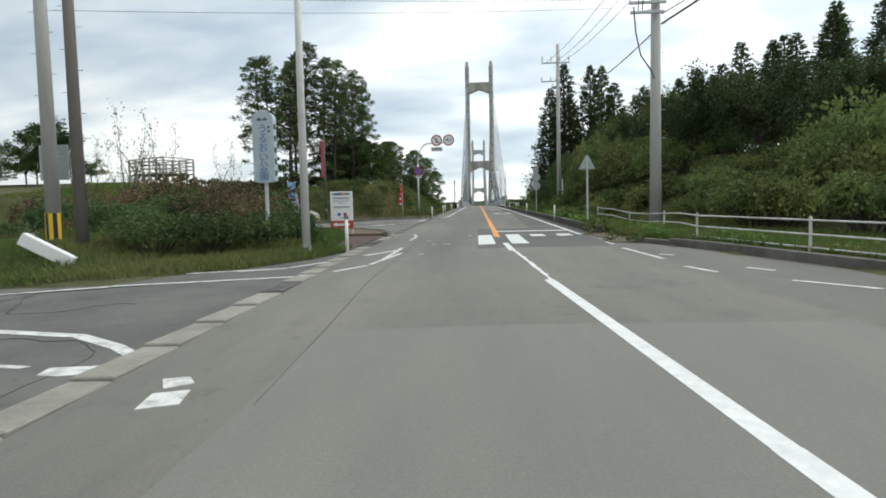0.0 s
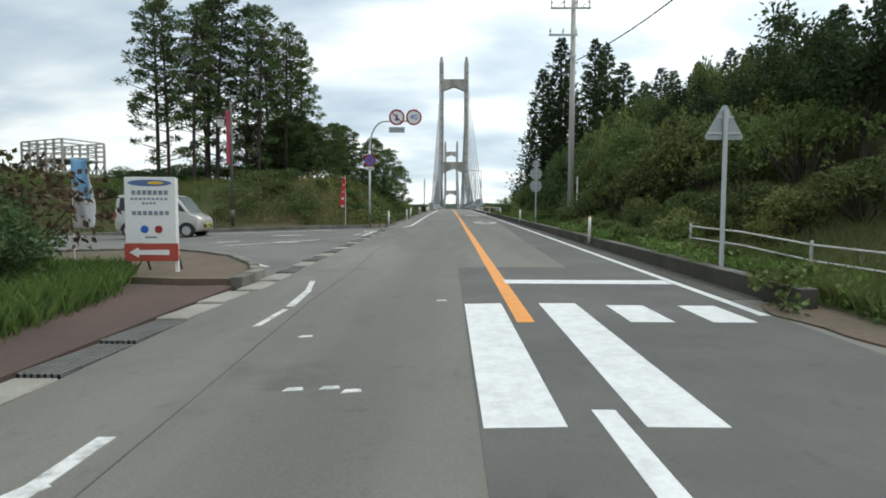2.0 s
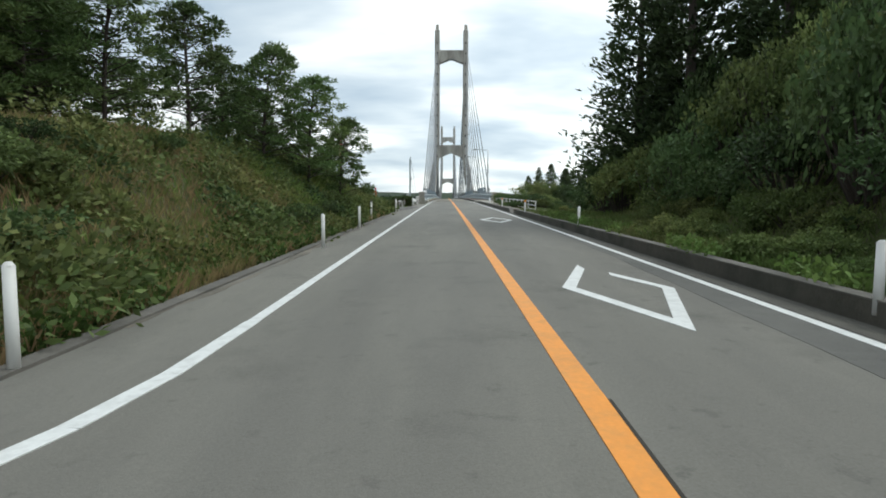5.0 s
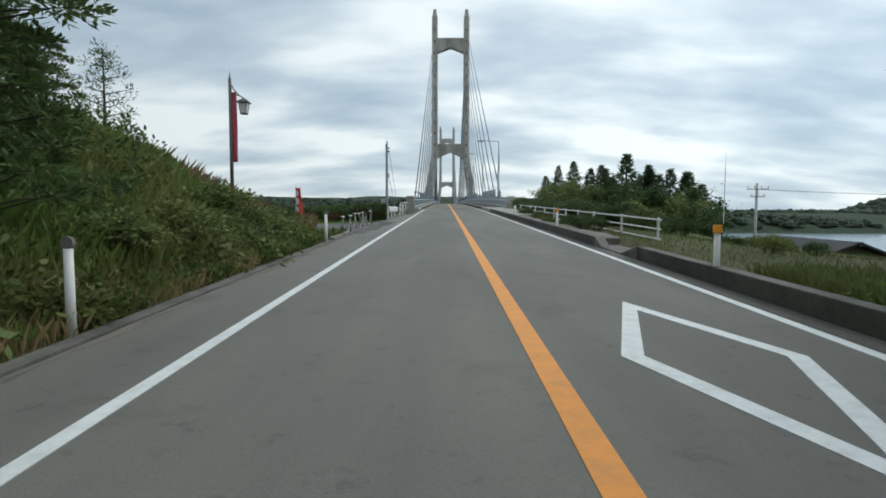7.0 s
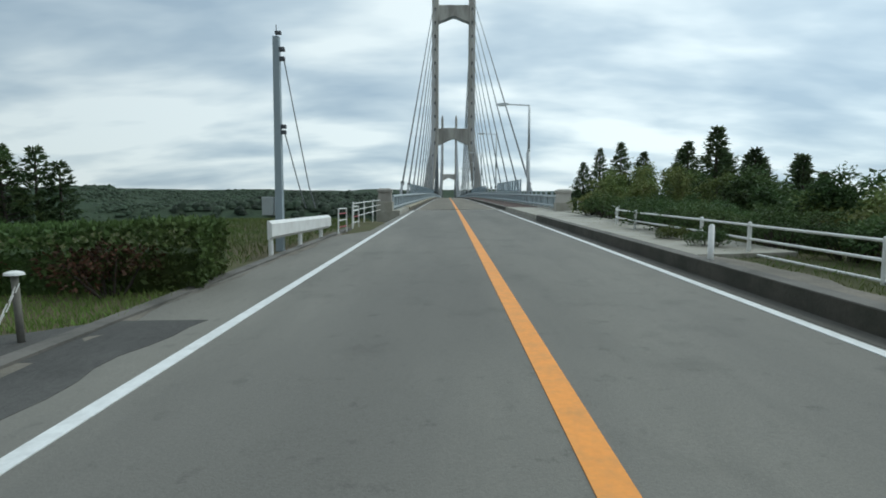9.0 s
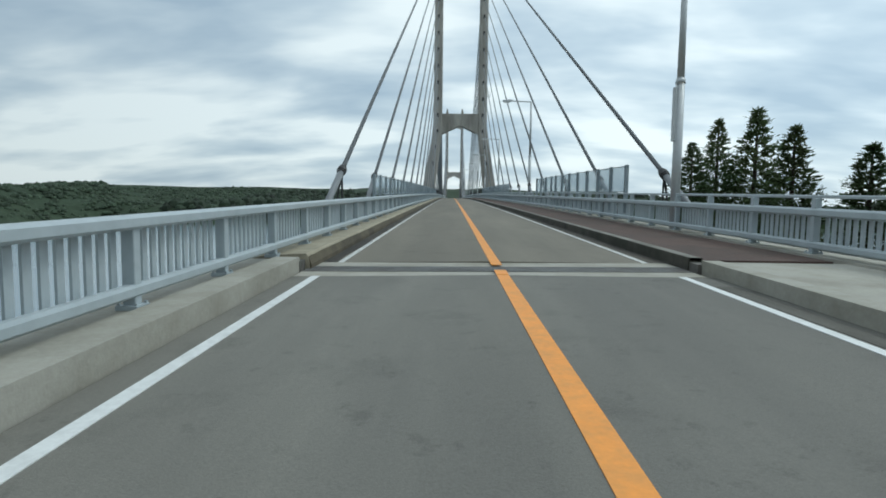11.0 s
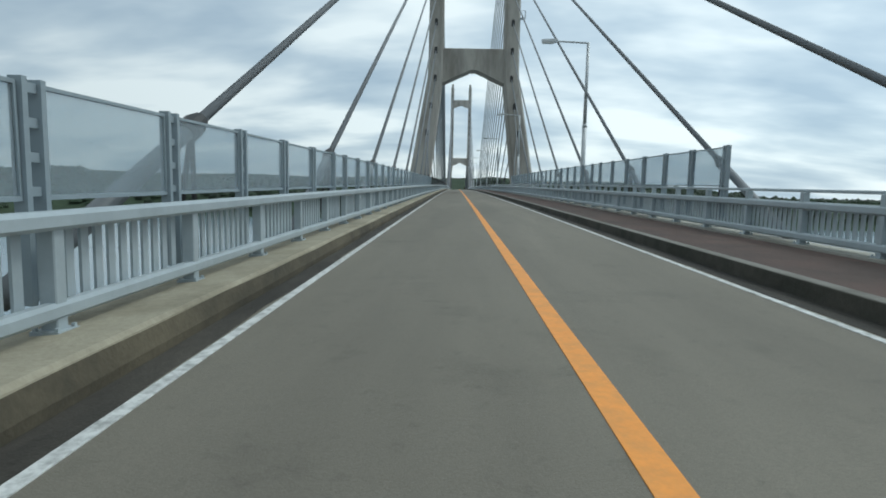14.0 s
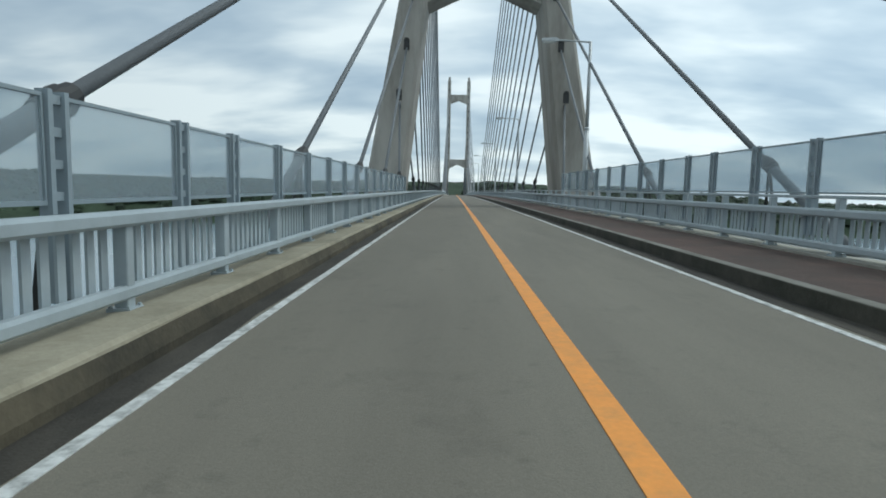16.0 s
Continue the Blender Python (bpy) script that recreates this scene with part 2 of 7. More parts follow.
M["sand_edge"] = material("sand_edge", (0.185, 0.165, 0.135), 0.95, vary=0.2, scale=1.6, fine=22, fine_amt=0.18, bump=0.4, bump_scale=40, tint=(0.09, 0.085, 0.07), tint_amt=0.8, tint_scale=1.2)
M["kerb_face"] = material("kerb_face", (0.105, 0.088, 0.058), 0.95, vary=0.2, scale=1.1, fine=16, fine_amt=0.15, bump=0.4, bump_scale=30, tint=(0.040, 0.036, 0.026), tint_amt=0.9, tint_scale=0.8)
M["brown_steel"] = material("brown_steel", (0.10, 0.085, 0.075), 0.6, vary=0.06, scale=2)
M["white_steel"] = material("white_steel", (0.74, 0.74, 0.72), 0.45, vary=0.03, scale=2, fine=12, fine_amt=0.05, tint=(0.42, 0.40, 0.36), tint_amt=0.35, tint_scale=3)
M["black_plastic"] = material("black_plastic", (0.02, 0.02, 0.02), 0.5)
M["plain_white"] = material("plain_white", (0.78, 0.78, 0.76), 0.5, vary=0.02, scale=2)
M["sign_red"] = material("sign_red", (0.31, 0.024, 0.036), 0.45, vary=0.03, scale=3)
M["sign_blue"] = material("sign_blue", (0.035, 0.125, 0.50), 0.45, vary=0.03, scale=3)
M["ink_blue"] = material("ink_blue", (0.10, 0.16, 0.34), 0.6)
M["ink_dark"] = material("ink_dark", (0.07, 0.075, 0.085), 0.6)
M["sign_grey"] = material("sign_grey", (0.37, 0.40, 0.40), 0.5, 0.2, vary=0.04, scale=3, tint=(0.35, 0.36, 0.36), tint_amt=0.4, tint_scale=4)
M["park_sign"] = material("park_sign", (0.42, 0.50, 0.54), 0.5, vary=0.04, scale=2, tint=(0.34, 0.41, 0.44), tint_amt=0.5, tint_scale=1.5)
M["board_red"] = material("board_red", (0.42, 0.07, 0.05), 0.6, vary=0.05, scale=3)
M["flag_red"] = material("flag_red", (0.62, 0.055, 0.05), 0.8, vary=0.06, scale=3, transmit=0.3)
M["flag_white"] = material("flag_white", (0.75, 0.76, 0.77), 0.8, vary=0.04, scale=3, transmit=0.3)
M["flag_blue"] = material("flag_blue", (0.28, 0.52, 0.75), 0.8, vary=0.05, scale=3, transmit=0.3)
M["banner_pink"] = material("banner_pink", (0.58, 0.11, 0.16), 0.8, vary=0.05, scale=3, transmit=0.3)
M["reflector_orange"] = material("reflector_orange", (0.85, 0.32, 0.02), 0.35)
M["yellow_band"] = material("yellow_band", (0.75, 0.50, 0.03), 0.6, vary=0.06, scale=4)
M["timber_grey"] = material("timber_grey", (0.30, 0.29, 0.27), 0.85, vary=0.12, scale=2, fine=12, fine_amt=0.1)
M["van_paint"] = material("van_paint", (0.50, 0.485, 0.46), 0.28, 0.45, vary=0.02, scale=2)
M["van_glass"] = material("van_glass", (0.025, 0.03, 0.033), 0.06)
M["rubber"] = material("rubber", (0.025, 0.025, 0.026), 0.8)
M["alloy"] = material("alloy", (0.55, 0.56, 0.57), 0.35, 0.7)
M["lamp_glass"] = material("lamp_glass", (0.72, 0.72, 0.68), 0.15)
M["plate_yellow"] = material("plate_yellow", (0.70, 0.60, 0.03), 0.5)
M["hedge"] = leaves("hedge_leaf", (0.066, 0.108, 0.034), (0.105, 0.105, 0.040), 0.5)
M["red_leaf"] = leaves("red_shrub_leaf", (0.098, 0.044, 0.029), (0.078, 0.066, 0.030), 0.6)
M["lush_blade"] = leaves("lush_blade", (0.082, 0.140, 0.036), (0.13, 0.155, 0.045), 0.5, 0.3)
M["lawn_leaf"] = leaves("lawn_blade", (0.115, 0.175, 0.044), (0.16, 0.17, 0.055), 0.5, 0.25)
M["steel_grate"] = material("steel_grate", (0.19, 0.19, 0.185), 0.6, 0.3, vary=0.1, scale=4, tint=(0.10, 0.07, 0.045), tint_amt=0.4, tint_scale=3)


def screen_material():
    """A tinted clear sheet: mostly seen through, a little haze and gloss."""
    m = bpy.data.materials.new("clear_screen")
    m.use_nodes = True
    n, l = m.node_tree.nodes, m.node_tree.links
    p = n["Principled BSDF"]
    p.inputs["Base Color"].default_value, p.inputs["Roughness"].default_value = (0.42, 0.47, 0.50, 1), 0.25
    t = n.new("ShaderNodeBsdfTransparent")
    t.inputs[0].default_value = (0.80, 0.85, 0.88, 1)
    x = n.new("ShaderNodeMixShader")
    x.inputs[0].default_value = 0.34
    l.new(t.outputs[0], x.inputs[1])
    l.new(p.outputs[0], x.inputs[2])
    l.new(x.outputs[0], n["Material Output"].inputs[0])
    return m


M["screen"] = screen_material()
M["gravel_dark"] = material("gravel_dark", (0.064, 0.062, 0.058), 0.92, spots=0.25, vary=0.16, scale=0.7, fine=26, fine_amt=0.2, bump=0.5, bump_scale=45,
                            tint=(0.125, 0.121, 0.112), tint_amt=0.85, tint_scale=0.55, stretch=(1, 0.5, 1))
M["white_worn"] = material("white_worn", (0.60, 0.60, 0.57), 0.55, vary=0.05, scale=2, fine=14, fine_amt=0.08, tint=(0.24, 0.22, 0.18), tint_amt=0.6, tint_scale=2.5)
M["text_grey"] = material("text_grey", (0.22, 0.25, 0.30), 0.6)
# leaf colour of the far woods, paled in place of haze in the air
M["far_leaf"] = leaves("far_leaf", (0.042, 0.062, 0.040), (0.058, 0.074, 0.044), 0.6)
M["dark_shrub"] = leaves("dark_shrub_leaf", (0.050, 0.085, 0.032), (0.095, 0.115, 0.040))
M["red_twig"] = leaves("red_twig_leaf", (0.118, 0.080, 0.050), (0.085, 0.105, 0.038), 0.7)
M["house_wall"] = material("house_wall", (0.085, 0.075, 0.070), 0.85, vary=0.12, scale=1.2, fine=10, fine_amt=0.1, stretch=(3, 3, 0.3))
M["house_roof"] = material("house_roof", (0.032, 0.033, 0.036), 0.8, 0.0, vary=0.08, scale=1.0, fine=8, fine_amt=0.06)
M["verge_leaf"] = leaves("verge_leaf", (0.080, 0.118, 0.034), (0.165, 0.145, 0.064), 0.6, 0.25)
M["fresh_leaf"] = leaves("fresh_leaf", (0.085, 0.140, 0.036), (0.13, 0.15, 0.045), 0.5, 0.3)
M["asphalt_patch"] = material("asphalt_patch", (0.175, 0.172, 0.152), 0.85, vary=0.06, scale=0.5, fine=55, fine_amt=0.12, bump=0.25, bump_scale=90,
                              tint=(0.215, 0.208, 0.180), tint_amt=0.7, tint_scale=0.5, stretch=(1, 0.2, 1))
for k_ in ("far_wood", "soil"):
    M[k_].node_tree.nodes["Principled BSDF"].inputs["Specular IOR Level"].default_value = 0.1
# windscreen glass, its base colour lightened for the sky it would mirror
M["van_screen"] = material("van_screen", (0.16, 0.18, 0.18), 0.08, vary=0.02, scale=2)
M["earth"] = material("earth", (0.135, 0.098, 0.072), 0.95, vary=0.2, scale=1.2, fine=14, fine_amt=0.18, bump=0.5, bump_scale=24,
                      tint=(0.075, 0.085, 0.035), tint_amt=0.8, tint_scale=0.8)


# ---- geometry helpers ----
def road_z(y):
    """The height of the road's middle: a long, low crest over the bridge."""
    return -3.993e-5 * (y - 362.3) ** 2


def surf(x, y):
    """The road's surface, with its crossfall and camber."""
    low = 0.035 * max(0.0, -7.0 - max(-18.0, x)) if y < 60 else 0.0
    x = max(-4.0, min(4.0, x))
    return road_z(y) + 0.0105 * x - 0.0107 * abs(x) - low


def finish(name, bm, mat, parent=None, label="", smooth=False):
    me = bpy.data.meshes.new(name)
    bmesh.ops.recalc_face_normals(bm, faces=bm.faces)
    bm.to_mesh(me)
    bm.free()
    for m in (mat if isinstance(mat, (list, tuple)) else (mat,)):
        me.materials.append(M[m] if isinstance(m, str) else m)
    if smooth:
        me.polygons.foreach_set("use_smooth", [True] * len(me.polygons))
    ob = new(name, me)
    if parent is not None:
        ob.parent = parent
    if label:
        tagged(ob, label)
    return ob


def part(name, bm, mat, parent, label="", smooth=False):
    return finish(name, bm, mat, parent, label, smooth)


def raw(name, verts, faces, mat, parent=None, smooth=False):
    me = bpy.data.meshes.new(name)
    me.from_pydata(verts, [], faces)
    me.materials.append(M[mat] if isinstance(mat, str) else mat)
    if smooth:
        me.polygons.foreach_set("use_smooth", [True] * len(me.polygons))
    ob = new(name, me)
    if parent is not None:
        ob.parent = parent
    return ob


def thing(name, at, label, category, group="", turn=0.0, kind=""):
    ob = new(name)
    ob.empty_display_size = 0.2
    ob.matrix_basis = pose(*at, 0, 0, turn)
    return tagged(ob, label, category, group, kind)


def box(bm, x0, x1, y0, y1, z0, z1, mat=0, bevel=0.0):
    vs = [bm.verts.new((x, y, z)) for x in (x0, x1) for y in (y0, y1) for z in (z0, z1)]
    fs = [bm.faces.new([vs[i] for i in q]) for q in ((0, 1, 3, 2), (4, 6, 7, 5), (0, 4, 5, 1), (2, 3, 7, 6), (0, 2, 6, 4), (1, 5, 7, 3))]
    for f in fs:
        f.material_index = mat
    if bevel:
        es = {e for f in fs for e in f.edges}
        bmesh.ops.bevel(bm, geom=list(es), offset=bevel, segments=1, affect="EDGES")
    return bm


def tube(bm, p0, p1, r0, r1=None, n=10, mat=0, caps=True):
    p0, p1 = Vector(p0), Vector(p1)
    r1 = r0 if r1 is None else r1
    q = (p1 - p0).to_track_quat("Z", "Y")
    rings = []
    for p, r in ((p0, r0), (p1, r1)):
        rings.append([bm.verts.new(p + q @ Vector((r * math.cos(2 * math.pi * i / n), r * math.sin(2 * math.pi * i / n), 0))) for i in range(n)])
    for i in range(n):
        f = bm.faces.new((rings[0][i], rings[0][(i + 1) % n], rings[1][(i + 1) % n], rings[1][i]))
        f.material_index = mat
    if caps:
        bm.faces.new(rings[0][::-1]).material_index = mat
        bm.faces.new(rings[1]).material_index = mat
    return bm


def pipe(bm, pts, r, n=8, mat=0):
    pts = [Vector(p) for p in pts]
    rings = []
    for i, p in enumerate(pts):
        d = pts[min(i + 1, len(pts) - 1)] - pts[max(i - 1, 0)]
        q = d.to_track_quat("Z", "Y")
        rings.append([p + q @ Vector((r * math.cos(2 * math.pi * k / n), r * math.sin(2 * math.pi * k / n), 0)) for k in range(n)])
    return loft(bm, rings, mat)


def loft(bm, sections, mat=0, closed=True):
    """Skins a row of loops that all have the same number of points."""
    rows = [[bm.verts.new(p) for p in s] for s in sections]
    k = len(rows[0])
    for a, b in zip(rows, rows[1:]):
        for i in range(k if closed else k - 1):
            bm.faces.new((a[i], a[(i + 1) % k], b[(i + 1) % k], b[i])).material_index = mat
    if closed:
        bm.faces.new(rows[0][::-1]).material_index = mat
        bm.faces.new(rows[-1]).material_index = mat
    return bm


def steps(y0, y1, d=4.0):
    n = max(1, round((y1 - y0) / d))
    return [y0 + (y1 - y0) * i / n for i in range(n + 1)]


def strip(bm, y0, y1, xa, xb, z0, z1, mat=0, d=4.0):
    """A bar with a box section that follows the road; xa and xb may be functions of y, z0 and z1 are heights above the surface."""
    fa = xa if callable(xa) else (lambda y: xa)
    fb = xb if callable(xb) else (lambda y: xb)
    return loft(bm, [[(fa(y), y, surf(fa(y), y) + z0), (fb(y), y, surf(fb(y), y) + z0), (fb(y), y, surf(fb(y), y) + z1), (fa(y), y, surf(fa(y), y) + z1)] for y in steps(y0, y1, d)], mat)


def deck_bar(bm, y0, y1, x0, x1, h0, h1, d=4.0):
    """The same, at heights above the road's middle."""
    return loft(bm, [[(x0, y, road_z(y) + h0), (x1, y, road_z(y) + h0), (x1, y, road_z(y) + h1), (x0, y, road_z(y) + h1)] for y in steps(y0, y1, d)])


def slab(bm, pts, h0, h1, mat=0):
    """A flat plate over a corner list in plan, its top and bottom at heights over the road's surface."""
    top = [bm.verts.new((x, y, surf(x, y) + h1)) for x, y in pts]
    low = [bm.verts.new((x, y, surf(x, y) + h0)) for x, y in pts]
    bm.faces.new(top).material_index = mat
    bm.faces.new(low[::-1]).material_index = mat
    for i in range(len(pts)):
        j = (i + 1) % len(pts)
        bm.faces.new((low[i], low[j], top[j], top[i])).material_index = mat
    return bm


def structure(name, bm, mat, label, category):
    return tagged(finish(name, bm, mat), label, category, kind="structure")


rng = np.random.default_rng(7)


def smooth_step(a, b, v):
    t = max(0.0, min(1.0, (v - a) / (b - a)))
    return t * t * (3 - 2 * t)


SEA = -24.0


# ---- ground ----
# the verge's edge at the side street, and the kerb round the turn-off
VERGE_X, VERGE_Y = (-12.0, -7.0, -5.3, -4.35, -3.98), (8.9, 9.6, 11.0, 12.8, 14.6)
KERB_X, KERB_Y = (6.5, 5.5, 4.85, 4.4, 3.9, 3.45, 3.25, 3.3), (5.0, 7.6, 10.2, 12.2, 13.6, 14.7, 16.5, 18.3)


def ground_z(x, y):
    yc = max(-80.0, min(112.0, y))
    z = surf(x, yc) - (0.10 if -4 < x < 3.2 else 0.04)
    # the wooded bank beside the road
    if x > 3.4:
        up = smooth_step(4.3, 11.0, x) * smooth_step(14, 27, y) * (1 - smooth_step(54, 66, y))
        z += 3.0 * up
        z += 2.0 * smooth_step(10, 30, x) * (1 - smooth_step(58, 85, y)) * smooth_step(5, 14, y)
        edge = 99.0 if y < 5 else float(np.interp(y, KERB_Y, KERB_X))
        z += 0.16 * smooth_step(edge + 0.12, edge + 0.45, x)
        z -= 0.55 * smooth_step(5.5, 9, x) * smooth_step(66, 74, y)
        z -= (1.5 + 0.25 * max(0, x - 9)) * smooth_step(9, 24, x) * smooth_step(64, 84, y)
    # the grassy mound and the park behind the lot
    if x < -3.7:
        k = smooth_step(39.2, 44, y) * (1 - smooth_step(69, 79.5, y))
        z += k * (2.5 + 0.4 * smooth_step(44, 52, y)) * smooth_step(-4.1, -9.0, x)
        z += 0.5 * smooth_step(-7, -9.5, x) * smooth_step(9.5, 11, y) * (1 - smooth_step(20, 23, y))
        z += 1.3 * smooth_step(-24, -42, x) * smooth_step(38, 60, y) * (1 - smooth_step(70, 86, y))
        edge = float(np.interp(y, VERGE_Y, VERGE_X))
        z += 0.12 * smooth_step(edge - 0.1, edge - 0.6, x) * smooth_step(8.6, 9.6, y) * (1 - smooth_step(14.5, 15.5, y))
        z -= (0.4 + 0.05 * max(0, -x - 9)) * smooth_step(-9, -30, x) * smooth_step(84, 100, y)
    # the shore falls to the sea
    fall = smooth_step(104, 190, y + 0.12 * max(0, abs(x) - 8) - 45 * smooth_step(9, 17, x) * (1 - smooth_step(36, 60, x)))
    z = z * (1 - fall) + (SEA - 6) * fall
    # far shores
    far = 0.0
    d2 = math.hypot((x + 720) / 420, (y - 620) / 520)
    bearing = math.degrees(math.atan2(-x, max(1.0, y - 110)))
    crest = float(np.interp(bearing, [6, 14, 19, 25, 32, 38, 46], [0.70, 0.84, 0.92, 0.99, 1.16, 0.94, 0.98]))
    far = max(far, (1 - smooth_step(0.75, 1.05, d2)) * crest * (41 + 4 * math.sin(x * 0.006 + 1) * math.cos(y * 0.007)))
    d3 = math.hypot((x - 1350) / 620, (y - 900) / 800)
    far = max(far, (1 - smooth_step(0.7, 1.05, d3)) * 62)
    far = max(far, smooth_step(590, 640, y + 0.08 * abs(x)) * (22 + 26 * smooth_step(680, 1050, y)) * (1 - 0.55 * smooth_step(250, 500, x)))
    if far > 0.5:
        far += 5 * noise.noise(Vector((x * 0.008, y * 0.008, 3))) + 2.2 * noise.noise(Vector((x * 0.05, y * 0.05, 1)))
    z = max(z, SEA - 6 + far) if y > 90 or abs(x) > 150 else z
    if abs(x) > 8 and y < 100 and not (x > 0 and y < 8) and not (x < 0 and (y < 10 or 20 < y < 39 or 78 < y < 88)):
        z += 0.25 * noise.noise(Vector((x * 0.15, y * 0.15, 0)))
    return z


xs = sorted({round(v, 2) for v in [*np.arange(-14, 14.1, 0.7), *np.arange(-46, -14, 2.5), *np.arange(14, 60, 2.5), *np.arange(-220, -46, 14), *np.arange(60, 220, 14),
                                   *np.arange(-1700, -220, 26), *np.arange(220, 2300, 32), -4.0, -4.3, 3.45, 3.75]})
ys = sorted({round(v, 2) for v in [*np.arange(-30, 130, 1.0), *np.arange(-300, -30, 20), *np.arange(130, 300, 10), *np.arange(300, 1500, 24), *np.arange(1500, 2600, 90)]})
gv = [(x, y, ground_z(x, y)) for y in ys for x in xs]
nx = len(xs)
gf = [(j * nx + i, j * nx + i + 1, (j + 1) * nx + i + 1, (j + 1) * nx + i) for j in range(len(ys) - 1) for i in range(nx - 1)]
ground = raw("ground", gv, gf, "soil", smooth=True)
ground.data.materials.append(M["far_wood"])
ground.data.polygons.foreach_set("material_index", [1 if (gv[f[0]][1] > 125 or abs(gv[f[0]][0]) > 120) else 0 for f in gf])
tagged(ground, "grassy earth sloping down from the road to the sea", "ground", kind="structure")
water = raw("water", [(-4000, 90, SEA), (4000, 90, SEA), (4000, 4500, SEA), (-4000, 4500, SEA)], [(0, 1, 2, 3)], "water")
tagged(water, "calm grey-blue sea strait below the bridge", "water", kind="structure")

# ---- road ----
bm = bmesh.new()
gut = lambda y: -3.30 - 0.026 * min(max(y, -4), 15)
left_edge = lambda y: gut(y) + 0.06 if y < 40 else -3.95 if y < 98 else -3.12
loft(bm, [[(left_edge(y), y, surf(left_edge(y), y)), (0, y, surf(0, y)), (3.12, y, surf(3.12, y))] for y in steps(-40, 116.8, 2.0)], 0, closed=False)
structure("road", bm, "asphalt", "worn grey asphalt two-lane road leading to the bridge", "road")
bm = bmesh.new()
loft(bm, [[(-3.12, y, surf(-3.12, y) - 0.0), (0, y, surf(0, y)), (3.12, y, surf(3.12, y)), (3.12, y, surf(3.12, y) - 0.6), (-3.12, y, surf(-3.12, y) - 0.6)] for y in steps(118.4, 592, 4.0)])
structure("bridge_roadway", bm, "asphalt_bridge", "smooth grey asphalt roadway on the bridge deck", "road")


# ---- bridge ----
TY, FY, TC = 232.5, 475.2, 0.97          # the two towers along the road, and their middle across it
DECK_L, DECK_R = -3.1, 3.04              # kerb faces
# deck body below
bm = bmesh.new()
loft(bm, [[(-4.5, y, road_z(y) + 0.05), (-3.3, y, road_z(y) - 0.62), (3.2, y, road_z(y) - 0.62), (6.6, y, road_z(y) + 0.02), (6.6, y, road_z(y) - 0.5), (3.5, y, road_z(y) - 2.2), (-1.5, y, road_z(y) - 2.2), (-4.5, y, road_z(y) - 0.5)] for y in steps(112, 592, 6)])
structure("bridge_deck", bm, "concrete", "concrete box deck of the cable-stayed bridge", "bridge deck")
# joint
for a, b in ((116.8, 117.28), (117.88, 118.4)):
    bm = bmesh.new()
    strip(bm, a, b, -3.1, 3.0, -0.3, 0.006)
    structure("expansion_joint_bar", bm, "concrete", "pale concrete bar of the bridge expansion joint", "road joint")
bm = bmesh.new()
strip(bm, 117.28, 117.88, -3.12, 3.0, -0.3, -0.02)
for k in range(6):
    strip(bm, 117.32 + 0.1 * k, 117.37 + 0.1 * k, -3.1, 3.0, -0.02, 0.012)
structure("expansion_joint_ribs", bm, "steel_grate", "dark ribbed steel and rubber strip of the expansion joint", "road joint")
# kerbs
bm = bmesh.new()
deck_bar(bm, 117.28, 117.62, -4.1, -3.13, -0.5, 0.09)
deck_bar(bm, 117.28, 117.62, 3.06, 5.34, -0.5, 0.13)
structure("joint_filler", bm, "concrete_dark", "dark filler in the kerbs' expansion gap", "road joint")
bm = bmesh.new()
deck_bar(bm, 110.2, 117.3, -3.52, -3.14, -0.5, 0.165)
deck_bar(bm, 110.2, 117.3, -4.15, -3.52, -0.5, 0.13)
structure("kerb_left_approach", bm, "concrete", "pale concrete kerb plinth under the railing", "kerb")
bm = bmesh.new()
loft(bm, [[(-4.15, y, road_z(y) - 0.5), (-3.06, y, road_z(y) - 0.5), (-3.06, y, road_z(y) + 0.02), (DECK_L + 0.01, y, road_z(y) + 0.155), (DECK_L - 0.02, y, road_z(y) + 0.185), (-3.5, y, road_z(y) + 0.165), (-4.15, y, road_z(y) + 0.10)] for y in steps(117.6, 590, 4.0)])
structure("kerb_left", bm, "kerb_stained", "mossy stained concrete kerb plinth under the railing", "kerb")
bm = bmesh.new()
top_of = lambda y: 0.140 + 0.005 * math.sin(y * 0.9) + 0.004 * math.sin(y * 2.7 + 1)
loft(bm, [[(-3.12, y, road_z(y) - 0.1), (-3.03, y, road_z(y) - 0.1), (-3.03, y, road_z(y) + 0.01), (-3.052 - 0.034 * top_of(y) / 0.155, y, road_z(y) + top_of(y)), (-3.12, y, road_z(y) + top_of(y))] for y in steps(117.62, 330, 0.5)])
structure("kerb_left_face", bm, "kerb_face", "dark brown mottled lower face of the kerb", "kerb")
bm = bmesh.new()
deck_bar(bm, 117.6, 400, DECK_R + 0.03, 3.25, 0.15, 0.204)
structure("kerb_right_top", bm, "concrete_old", "paler mottled top of the kerb beside the walkway", "kerb")
bm = bmesh.new()
deck_bar(bm, 104.0, 117.3, 3.12, 3.40, -0.5, 0.195)
structure("kerb_right_approach", bm, "concrete", "pale concrete kerb beside the walkway", "kerb")
bm = bmesh.new()
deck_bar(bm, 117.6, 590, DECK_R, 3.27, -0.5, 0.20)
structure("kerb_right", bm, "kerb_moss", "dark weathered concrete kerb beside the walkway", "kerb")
bm = bmesh.new()
deck_bar(bm, 117.6, 590, 3.27, 5.35, -0.4, 0.165)
structure("walkway", bm, "walk_red", "stained reddish-brown walkway surface", "walkway")
bm = bmesh.new()
deck_bar(bm, 104.0, 117.3, 3.40, 5.35, -0.4, 0.17)
